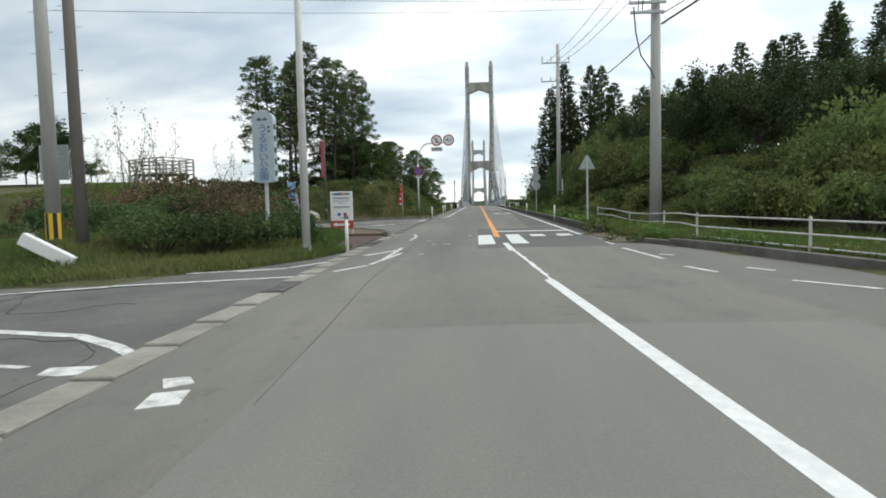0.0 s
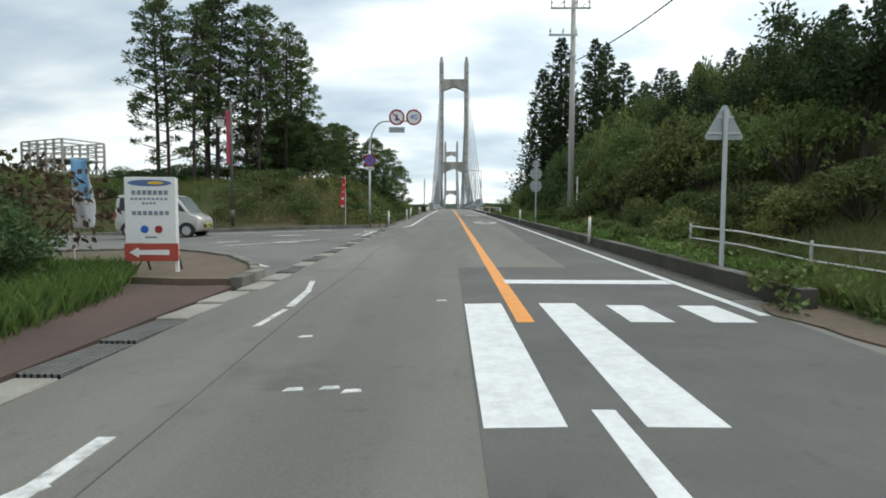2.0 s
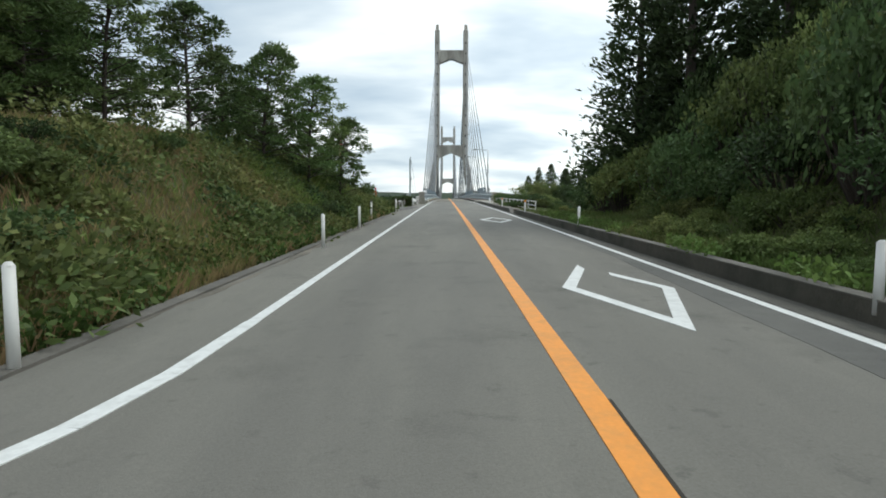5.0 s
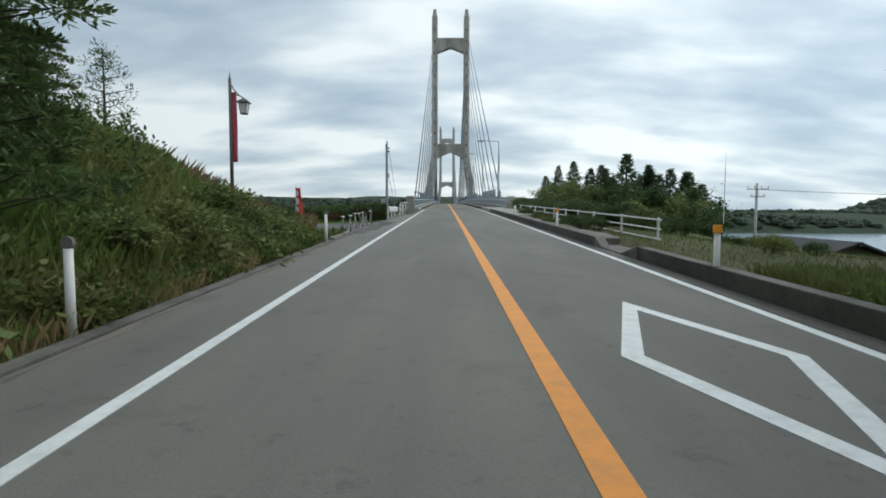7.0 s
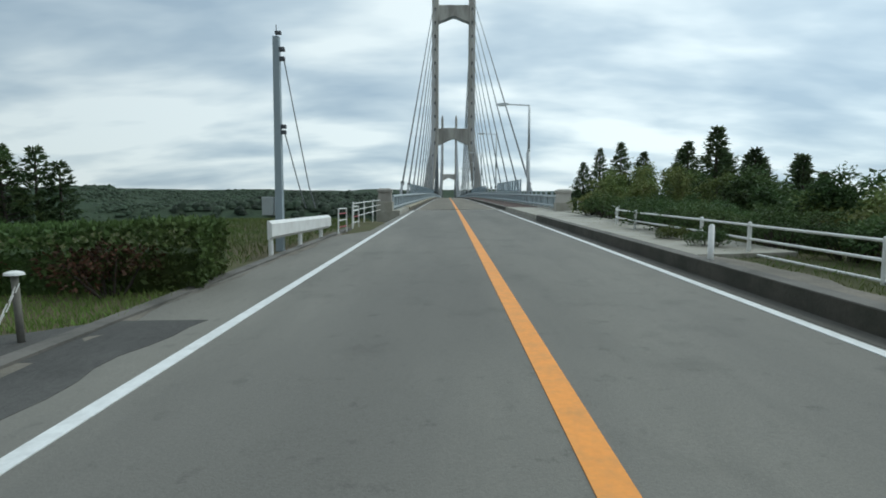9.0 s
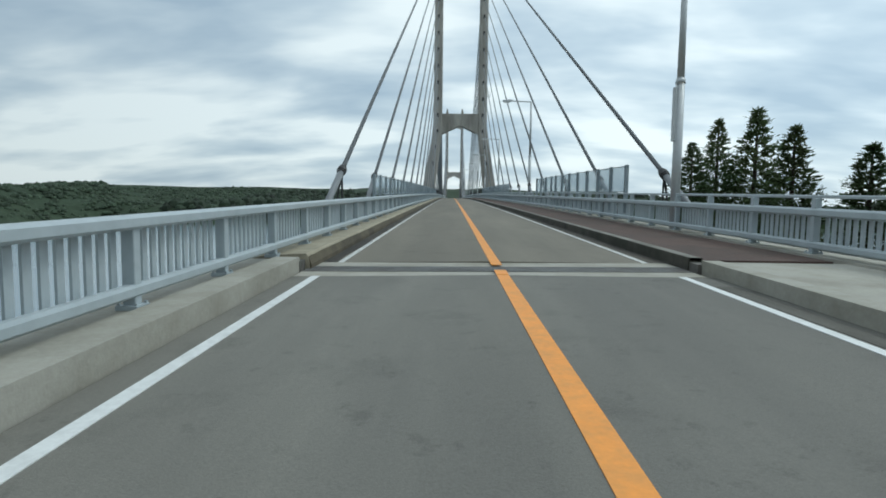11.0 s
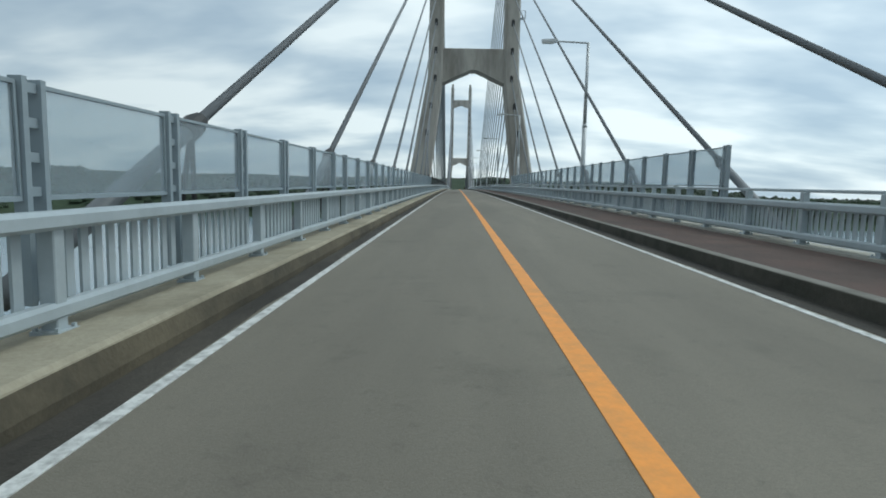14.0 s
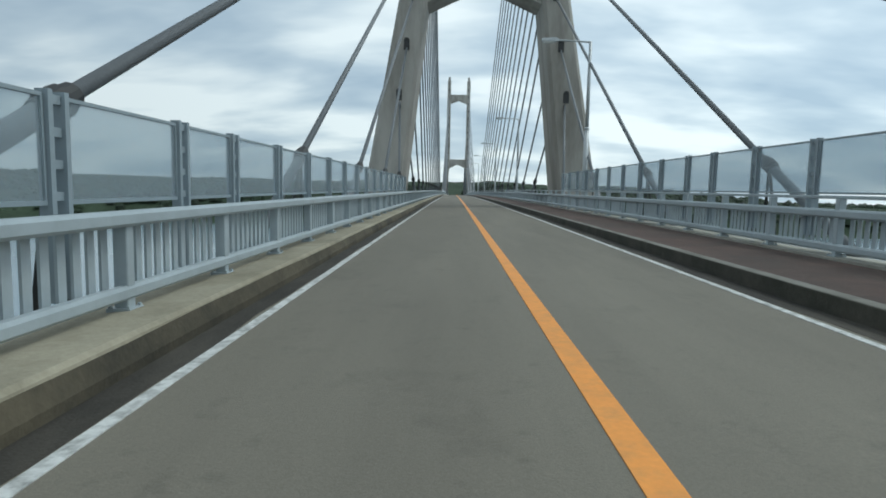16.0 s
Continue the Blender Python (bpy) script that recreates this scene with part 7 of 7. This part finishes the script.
keep = np.array([noise.noise(Vector((float(a) * 1.6, float(b) * 1.1, 9))) > 0.13 for a, b in zip(wx, wy)])
wx, wy = wx[keep], wy[keep]
wp = np.stack([wx, wy, np.array([surf(float(a), float(b)) for a, b in zip(wx, wy)]) + np.where(wy > 18.3, 0.2, 0.0) + prng.uniform(0.02, 0.2, len(wx))], 1)
tagged(leaf_part("corner_weeds", leaf_blades(wp, prng.normal(0, 0.6, wp.shape) + (0, 0, 0.3), 0.11, 0.06), "vine", None), "weeds growing over the bare earth at the kerb's end", "weeds", kind="stuff")

shore_cedar = make_cedar("pointed dark green conifer on the shore slope", 7500, 0.24, 0.92, "shore_pine", 1.25)
cedars = [make_cedar("tall dark green cedar behind the bank", 8000, 0.22), make_cedar("dark green cedar with a pointed crown"), make_cedar("old dark cedar in the roadside wood")]
for k, (x, y, h) in enumerate(((8.6, 60, 15), (7.5, 62.5, 13), (10.8, 57.5, 14.2), (12.9, 62, 15), (9.8, 64, 12.5), (15.5, 56, 11.6), (13.4, 58.5, 12.6), (17.6, 59, 12), (20.3, 55, 12.8), (22.2, 56.5, 12.6), (24.2, 55, 15.2),
                               (26.6, 54, 14.6), (29.6, 50, 17), (32, 47, 17.6), (28.6, 56, 16), (34, 42, 16), (30, 41, 14), (27, 46, 15.0), (36, 36, 16), (23, 47, 13.2), (19.5, 49.5, 11.2), (31, 33, 14), (25, 37, 13.2), (39, 30, 16), (34, 26, 14),
                               (29, 24, 12), (38, 20, 15), (21, 62, 13.5), (25, 61, 14.5), (17, 64, 12.2), (20.5, 39, 11.6), (24, 28, 9.8), (33, 55, 17), (38, 48, 18))):
    base = ground_z(x, y)
    tall = h + road_z(y) - base
    set_plant(cedars[0 if k < 5 else k % 3], used, x, y, tall / 10, 1.30 if k > 4 else 1.12)

tall_pines = [make_pine("tall pine with a bare straight trunk on the mound", 0.34, 1.55, 72, 78, 0.25, mat="tall_pine", leaf=0.18, thick=0.34, stem=0.80, clump=0.60, low=0.10), make_pine("tall thin pine with a bare trunk on the mound", 0.30, 1.4, 70, 74, 0.5, mat="tall_pine", leaf=0.18, thick=0.34, stem=0.76, clump=0.58, low=0.08)]
low_pines = [make_pine("bushy dark green pine on the mound", 0.12, 2.9, 84, 128, 0.8, leaf=0.28, thick=0.34), make_pine("low spreading dark green pine on the mound", 0.14, 3.2, 78, 128, -0.6, leaf=0.28, thick=0.34)]
for k, (x, y, h) in enumerate(((-18.9, 47, 13.4), (-17.5, 45.5, 12.9), (-16.2, 48, 13.9), (-14.8, 46, 14.3), (-13.6, 47.6, 13.3), (-12.3, 46, 12.6), (-11.2, 48, 12.2), (-10.6, 49.5, 11.2), (-11.8, 51.5, 12.0), (-15.5, 44.4, 12.2), (-13.0, 50, 12.0), (-17.2, 50, 13))):
    tall = h + road_z(y) - ground_z(x, y)
    set_plant(tall_pines[k % 2], used, x, y, tall / 10, float(prng.uniform(1.0, 1.3)))
for k, (x, y, h) in enumerate(((-10.8, 52, 6.9), (-8.9, 55.5, 7.0), (-7.4, 58, 6.3), (-6.4, 60.5, 5.6), (-5.7, 63.5, 4.4), (-12.3, 51, 7.2), (-9.8, 60.5, 6.4), (-8.2, 66, 5.0), (-11.2, 66, 6), (-13.8, 56, 7.6), (-12.6, 72, 7.2), (-15.5, 64, 7), (-6.9, 66.5, 3.6), (-9.6, 49.6, 6.2), (-49.5, 60, 10.6), (-47, 62, 7.5), (-54, 60, 8.5), (-57, 56, 7.5), (-11.6, 49.4, 6.6), (-10.0, 48.4, 5.6), (-12.4, 53, 7.0), (-9.2, 51.6, 6.6), (-13.3, 49.6, 6.2), (-14.5, 50.6, 6.4))):
    tall = h + road_z(y) - ground_z(x, y)
    set_plant(low_pines[k % 2], used, x, y, tall / 10, 1.35 if tall < 4.5 else 1.1)

small_conifer = make_pine("small young conifer at the mound's end", 0.1, 1.9, 60, 46)
set_plant(small_conifer, used, -13.9, 80, 0.70)
deep_tree = make_broadleaf("dark green broad-leaved tree hung with vines on the bank", "deep_leaf", 7600, 0.15, 0.22, 150)
trees = [make_broadleaf("half-bare broad-leaved tree with thin twigs", "shrub", 380, 0.13, 0.3, 100), make_broadleaf("round dark green broad-leaved tree", "dark_shrub", 5600, 0.20), make_broadleaf("yellowing broad-leaved tree on the shore slope", "vine", 4800, 0.18)]
for x, y, h, wide in ((8.7, 25.0, 6.6, 0.95), (10.6, 23.2, 6.4, 1.0), (12.4, 26.8, 7.4, 1.05), (14.6, 23.6, 6.8, 1.1), (9.8, 29.0, 6.6, 1.0), (13.2, 31.5, 7.6, 1.1), (9.2, 34.0, 6.2, 1.0), (17.5, 27.5, 8.0, 1.2)):
    set_plant(deep_tree, used, x, y, (h + road_z(y) - ground_z(x, y)) / 5, wide)
for x, y, h, wide in ((-47.6, 60, 11.2, 0.95), (-52, 61.5, 9.4, 1.0), (-44.6, 62, 7.2, 0.9)):
    set_plant(trees[1], used, x, y, (h + road_z(y) - ground_z(x, y)) / 5, wide)
for x, y, h, k in ((-10.6, 76, 2.9, 0), (-15.4, 23.1, 5.2, 0), (-14.2, 23.5, 4.6, 0), (-17.0, 23.2, 4.0, 0), (-11.0, 23.0, 3.7, 0), (-36, 66, 5.5, 1)):
    set_plant(trees[k], used, x, y, (h + road_z(y) - ground_z(x, y)) / 5, 0.55 if y < 30 else 0.9)

# shrubs round the park sign
twiggy = make_bush("reddish brown twiggy shrub beside the park sign", "red_twig", 12, 1500, 0.08)
low = make_bush("dense dark green shrub beside the road", "dark_shrub", 18, 3000, 0.074, shoots=24)
for x, y, s, k in ((-7.9, 12.3, 1.55, low), (-7.0, 12.9, 1.45, low), (-6.3, 14.2, 1.3, low), (-5.9, 15.6, 1.1, low), (-6.5, 15.4, 1.4, low), (-9.6, 17.2, 1.7, low), (-8.8, 16.1, 1.5, twiggy), (-10.3, 16.2, 1.4, low), (-7.7, 17.4, 1.7, twiggy), (-7.2, 18.2, 1.5, low), (-6.8, 16.9, 1.15, low), (-7.4, 19.6, 1.4, low), (-8.6, 20.2, 1.7, low),
                   (-10.0, 19.6, 2.3, twiggy), (-11.4, 20.2, 2.7, twiggy), (-12.6, 21.5, 2.9, twiggy), (-9.4, 22.2, 2.6, twiggy), (-14.2, 21, 2.6, twiggy), (-13, 18.6, 1.9, low), (-15, 19, 2.1, low), (-16.6, 20.2, 2.3, twiggy),
                   (-17.4, 18.2, 1.4, low), (-19.6, 19.4, 1.6, twiggy), (-21.6, 20.2, 1.7, low), (-24, 21, 1.7, low), (-26.5, 21.5, 2.5, twiggy), (-12.0, 15.0, 0.9, twiggy), (-14.4, 15.4, 1.1, low), (-16.4, 14.6, 1.0, twiggy), (-18.8, 16.2, 1.4, low), (-21.5, 16.6, 1.5, low)):
    set_plant(k, used, x, y, s * (0.76 if k is low else 0.82) * float(prng.uniform(0.85, 1.12)), 1.1 if k is low else 0.95)
for k in range(30):
    set_plant((low, twiggy, vines[1])[k % 3], used, float(prng.uniform(-22, -9.5)), float(prng.uniform(13.0, 16.2)), float(prng.uniform(0.3, 0.55)), 1.0)
# leaf clumps on the mound's face
n = 160
cy = np.where(prng.uniform(0, 1, n) < 0.45, prng.uniform(40.2, 46, n), prng.uniform(46, 75, n))
cx = np.where(cy < 46, prng.uniform(-13, -4.5, n), prng.uniform(-8.5, -4.4, n))
size = prng.uniform(0.28, 0.8, n)
k = np.repeat(np.arange(n), 210)
d = unit(prng.normal(0, 1, (len(k), 3)) + (0, 0, 0.5)) * (1.25, 1.25, 0.75)
p = np.stack([cx[k], cy[k], np.zeros(len(k))], 1) + d * (size[k] * prng.uniform(0.35, 1.0, len(k)))[:, None]
p[:, 2] = np.maximum(p[:, 2] + 0.30 * size[k], 0.04) + 0.10 + [ground_z(float(a), float(b)) for a, b in p[:, :2]]
for name, mat, label, pick in (("mound_leaves", "vine", "low leafy yellow-green plants over the mound's face", k % 5 < 4), ("mound_brush", "dark_shrub", "low dark green brush over the mound's face", k % 5 == 4)):
    tagged(leaf_part(name, leaf_blades(p[pick], d[pick] + (0, 0, -0.15), 0.13, 0.075), mat, None), label, "brush", kind="stuff")
n = 16000
wy = prng.uniform(42, 77.2, n)
wx = -4.12 - 1.5 * prng.uniform(0, 1, n) ** 1.6
keep = np.array([noise.noise(Vector((float(a) * 0.9, float(b) * 0.55, 7))) > -0.12 for a, b in zip(wx, wy)])
wx, wy = wx[keep], wy[keep]
wp = np.stack([wx, wy, np.array([ground_z(float(a), float(b)) for a, b in zip(wx, wy)]) + prng.uniform(0.02, 0.26, len(wx))], 1)
tagged(leaf_part("verge_weeds", leaf_blades(wp, prng.normal(0, 0.6, wp.shape) + (0, 0, 0.35), 0.10, 0.06), "fresh_leaf", None), "fresh green weeds along the foot of the mound", "weeds", kind="stuff")
for k in range(22):
    y = float(prng.uniform(41.5, 74))
    set_plant((low, vines[0])[k % 2], used, float(prng.uniform(-11, -5)) if y < 46 else float(prng.uniform(-8.5, -5)), y, float(prng.uniform(0.45, 0.8)), 1.35)
for k in range(8):
    set_plant(low, used, float(prng.uniform(-34, -14)), float(prng.uniform(40.5, 46)), float(prng.uniform(0.5, 0.95)), 1.0)

# undergrowth below the tall pines
for x, y, size in ((-19.5, 51.5, 1.3), (-17.6, 52.5, 1.6), (-15.8, 51.6, 1.2), (-14.2, 52.8, 1.5), (-18.4, 47.6, 0.9), (-13.4, 48.6, 0.9), (-21.5, 50.5, 1.1), (-16.6, 46.2, 0.7), (-11.9, 47.0, 0.9), (-23.5, 52, 1.3)):
    set_plant(low, used, x, y, size, 1.5)

# trees on the shore
for k, (x, y, h) in enumerate(((17.2, 147.2, 6.3), (19.4, 146.5, 6.9), (22.2, 147, 5.9), (31, 146, 6.4), (17.4, 123.6, 5.0), (22, 128.8, 6.7), (23.9, 126.2, 4.7), (31.3, 132.4, 4.7), (29.5, 129, 4.4), (20, 131, 5.0), (26.6, 130, 4.2), (32, 130, 3.0), (15, 146, 4.6), (24.5, 143, 4.4), (28, 141, 4.6), (36, 150, 6.0))):
    base = ground_z(x, y)
    set_plant(shore_cedar, used, x, y, max(0.5, (h + road_z(y) - base) / 10), float(prng.uniform(1.25, 1.7)))
for k, (x, y, h) in enumerate(((9.5, 106, 1.2), (11.5, 110, 2.6), (14, 112, 2.2), (17, 110, 2.6), (19.5, 108.5, 1.6), (22, 109.5, 0.7), (14, 104, 0.4), (17.5, 104, 0.1), (10.4, 117, 2.4), (24.5, 116, 1.6), (21, 114, 2.8), (13, 121, 3.2), (17, 117, 3.0), (27.5, 121, 2.2))):
    base = ground_z(x, y)
    set_plant(trees[(1, 2, 1, 1, 2, 1, 0)[k % 7]], used, x, y, max(0.35, (h + road_z(y) - base) / 5), 1.25)
for k, (x, y, h) in enumerate(((-63.5, 167, 7.8), (-66, 165, 7.2), (-69, 167, 8.4), (-73, 166, 8.8), (-77, 165, 9.2), (-82, 167, 9.6), (-60.5, 168, 5.6), (-88, 165, 9))):
    set_plant(tall_pines[1] if k % 2 else cedars[1], used, x, y, (h + road_z(y) - ground_z(x, y)) / 10, 1.2)

# clipped hedge along the forecourt
hedge = thing("clipped_hedge", (-4.0, 88.85, surf(-4.5, 89.6)), "long clipped green hedge beyond the forecourt lawn", "hedge", turn=9.5)
n = 34000
p = np.stack([-26 * prng.uniform(0, 1, n) ** 1.25, prng.uniform(-0.75, 0.75, n), prng.uniform(0, 1, n)], 1)
face = prng.uniform(0, 1, n)
p[:, 2] = np.where(face < 0.5, 0.86, 0.05 + 0.8 * p[:, 2]) + prng.normal(0, 0.025, n)
p[:, 1] = np.where(face > 0.5, np.sign(p[:, 1]) * 0.75, p[:, 1]) + prng.normal(0, 0.03, n)
p[:, 0] = np.where(face > 0.97, prng.uniform(-0.08, 0.02, n), p[:, 0])
p[face > 0.97, 1] = prng.uniform(-0.75, 0.75, int((face > 0.97).sum()))
p[:, 2] = (0.72 + 0.20 * np.clip((p[:, 0] + 4.5) / 4.0, 0, 1)) * p[:, 2] - 0.004 * -p[:, 0]
bulge = np.array([noise.noise(Vector((float(a) * 0.8, float(b), float(c) * 1.5))) for a, b, c in p])
p[:, 1] += 0.14 * bulge * np.sign(p[:, 1])
p[:, 2] += 0.07 * bulge
leaf_part("leaves", leaf_blades(p, np.where(face[:, None] < 0.5, np.array([[0, 0, 1.0]]), np.array([[0, -1.0, 0.3]])) * 0.6, 0.10, 0.055), "hedge", hedge)
bm = bmesh.new()
loft(bm, [[(x, -0.56, -0.3), (x, 0.56, -0.3), (x, 0.50, 0.44 + 0.004 * x), (x, -0.50, 0.44 + 0.004 * x)] for x in np.linspace(-26, -0.1, 30)])
part("inner_mass", bm, "hedge", hedge)
red_bush = make_bush("low reddish brown shrub in front of the hedge", "red_leaf", 14, 1500, 0.085)
for u, size in ((-0.9, 0.66), (-2.5, 0.46), (-3.9, 0.56), (-4.9, 0.50), (-6.2, 0.52), (-7.4, 0.56), (-8.5, 0.50), (-9.7, 0.54), (-11.0, 0.50), (-12.4, 0.55), (-13.8, 0.5), (-15.4, 0.55)):
    x, y = -4.0 + u * math.cos(radians(9.5)), 88.85 + u * math.sin(radians(9.5)) - 0.86
    set_plant(red_bush, used, x, y, size, 1.15, z=surf(x, y))


# ---- grass ----
def grass(name, label, region, count, height, mat, width=0.014):
    count, width = int(count * 1.9), width * 0.36
    x, y = region(count)
    z = np.array([ground_z(float(a), float(b)) for a, b in zip(x, y)])
    base = np.stack([x, y, z - 0.02], 1)
    n = len(base)
    h = height * prng.uniform(0.45, 1.25, n)
    lean = prng.normal(0, 0.26, (n, 2)) * h[:, None]
    a = prng.uniform(0, math.pi, n)
    w = np.stack([np.cos(a), np.sin(a), np.zeros(n)], 1) * (width * prng.uniform(0.7, 1.5, n))[:, None]
    mid = base + np.stack([lean[:, 0] * 0.35, lean[:, 1] * 0.35, h * 0.6], 1)
    tip = base + np.stack([lean[:, 0], lean[:, 1], h], 1)
    v = np.stack([base - w, base + w, mid + w * 0.8, tip], 1).reshape(-1, 3)
    ob = leaf_part(name, v, mat, None)
    return tagged(ob, label, "grass", kind="stuff")


def within(x0, x1, y0, y1):
    return lambda n: (prng.uniform(x0, x1, n), prng.uniform(y0, y1, n))


def verge(n):
    y = prng.uniform(9.2, 15.5, n)
    return np.interp(y, VERGE_Y, VERGE_X) - 0.12 - 8.5 * prng.uniform(0, 1, n) ** 1.2, y


grass("mound_grass", "long green grass over the mound's slope", lambda n: (-4.3 - 16 * prng.uniform(0, 1, n) ** 1.5, prng.uniform(40.0, 77.4, n)), 46000, 0.24, "grass", 0.010)
grass("dry_mound_grass", "dry reddish brown grass on the mound's face", lambda n: (-4.2 - 7 * prng.uniform(0, 1, n) ** 1.3, prng.uniform(40.0, 75.5, n)), 26000, 0.26, "dry_grass", 0.008)
grass("tall_dry_grass", "tall reddish brown seed grass at the mound's end", lambda n: (-5.3 - 4.5 * prng.uniform(0, 1, n) ** 1.1, 77.4 - 5.5 * prng.uniform(0, 1, n) ** 1.5), 7500, 0.58, "red_grass", 0.0040)
grass("tall_mound_grass", "tall green grass along the mound's crest", lambda n: (-4.9 - 5.5 * prng.uniform(0, 1, n), 75.5 - 20 * prng.uniform(0, 1, n)), 26000, 0.42, "grass", 0.0060)
grass("park_grass", "rough green grass in the park", within(-40, -14, 40, 60), 16000, 0.4, "grass", 0.03)
grass("verge_grass", "short green grass on the verge by the park sign", verge, 26000, 0.17, "verge_leaf", 0.010)
grass("tall_sign_grass", "tall green grass under the park sign", within(-10, -5.4, 13.5, 19.5), 14000, 0.32, "verge_leaf", 0.006)
def path_side(n):
    y = prng.uniform(15.6, 21.6, n)
    return np.interp(y, [15.5, 17.3, 19.3, 21.6], [-4.95, -5.1, -5.4, -6.4]) - 2.7 * prng.uniform(0, 1, n) ** 1.3 + prng.normal(0, 0.12, n), y


grass("path_grass", "tall lush green grass beside the brick path", path_side, 9000, 0.36, "lush_blade", 0.010)
grass("bank_grass", "uneven green grass between the kerb and the bank", lambda n: (3.62 + 4.6 * prng.uniform(0, 1, n) ** 1.7, prng.uniform(17.5, 66, n)), 38000, 0.22, "verge_leaf", 0.011)


def front_lawn(n):
    x = -3.9 - 26 * prng.uniform(0, 1, n) ** 1.3
    near = np.interp(x, [-30, -12, -8.4, -6.2, -4.5, -3.8], [81.5, 83.8, 84.5, 85.0, 86.0, 86.7])
    return x, near + 0.05 + 3.2 * prng.uniform(0, 1, n)


def corner(n):
    y = prng.uniform(5.5, 19, n)
    return np.interp(y, KERB_Y, KERB_X) + 0.3 + 4 * prng.uniform(0, 1, n) ** 1.4, y


grass("corner_grass", "weedy grass behind the turn-off kerb", corner, 16000, 0.2, "verge_leaf", 0.012)
grass("far_verge_grass", "rough green grass beyond the kerb", lambda n: (3.62 + 9 * prng.uniform(0, 1, n) ** 1.3, prng.uniform(62, 104, n)), 22000, 0.10, "verge_leaf", 0.009)
grass("forecourt_grass", "mown green grass in front of the hedge", front_lawn, 15000, 0.10, "lawn_leaf", 0.014)
grass("bridge_head_grass", "short grass on the bank at the bridge head", within(-16, -4.4, 90.4, 111), 14000, 0.18, "verge_leaf", 0.013)
# bushes and reeds along the far verge
for k in range(30):
    y = float(prng.uniform(66, 104))
    set_plant((low, vines[1], vines[0])[k % 3], used, 4.95 + float(prng.uniform(0, 2.6)) + 0.05 * (y - 66), y, float(prng.uniform(0.25, 0.4) if y < 77 else prng.uniform(0.4, 0.8)), 1.1)
for k in range(44):
    y = float(prng.uniform(79, 106))
    set_plant((low, bank_dark, low, vines[0])[k % 4], used, 5.2 + 2.6 * float(prng.uniform(0, 1)), y, float(prng.uniform(0.6, 1.05)), 1.25)
for x, y, size in ((3.95, 85.8, 0.42), (4.05, 85.0, 0.36), (3.75, 83.5, 0.24), (3.6, 81.5, 0.36), (3.9, 79.0, 0.44), (4.05, 78.2, 0.5), (3.95, 76.8, 0.52), (4.1, 76.0, 0.48), (4.2, 91.5, 0.45), (4.15, 93.0, 0.4)):
    set_plant(low if size > 0.4 else vines[1], used, x, y, size, 1.05)


# ---- woods on the far shores ----
def far_forest(name, label, x0, x1, y0, y1, count, size, keep):
    """Many small crowns, each a squat six-sided cone with a wobbling rim, in one mesh."""
    vs, fs = [], []
    r6 = [k * math.pi / 3 for k in range(6)]
    for i in range(count):
        x, y = float(prng.uniform(x0, x1)), float(prng.uniform(y0, y1))
        z = ground_z(x, y)
        if z < SEA + 5 or not keep(x, y):
            continue
        s = size * float(prng.uniform(0.6, 1.3))
        t, b = s * float(prng.uniform(0.5, 1.2)), len(vs)
        for rad, up in ((1.0, -0.1), (0.75, 0.6)):
            vs += [(x + s * rad * math.cos(a + i) * float(w), y + s * rad * math.sin(a + i) * float(w), z + t * up) for a, w in zip(r6, prng.uniform(0.75, 1.2, 6))]
        vs.append((x, y, z + t * 1.05))
        fs += [(b + k, b + (k + 1) % 6, b + 6 + (k + 1) % 6, b + 6 + k) for k in range(6)]
        fs += [(b + 6 + k, b + 6 + (k + 1) % 6, b + 12) for k in range(6)]
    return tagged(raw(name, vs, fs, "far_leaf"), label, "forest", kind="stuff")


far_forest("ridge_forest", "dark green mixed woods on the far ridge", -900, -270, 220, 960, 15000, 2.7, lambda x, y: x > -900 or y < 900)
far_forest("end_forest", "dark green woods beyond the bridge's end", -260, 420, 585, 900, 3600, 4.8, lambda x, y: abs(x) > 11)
far_forest("opposite_forest", "woods on the opposite shore with haze put into their leaf colour", 700, 1500, 250, 1500, 5200, 6.5, lambda x, y: True)
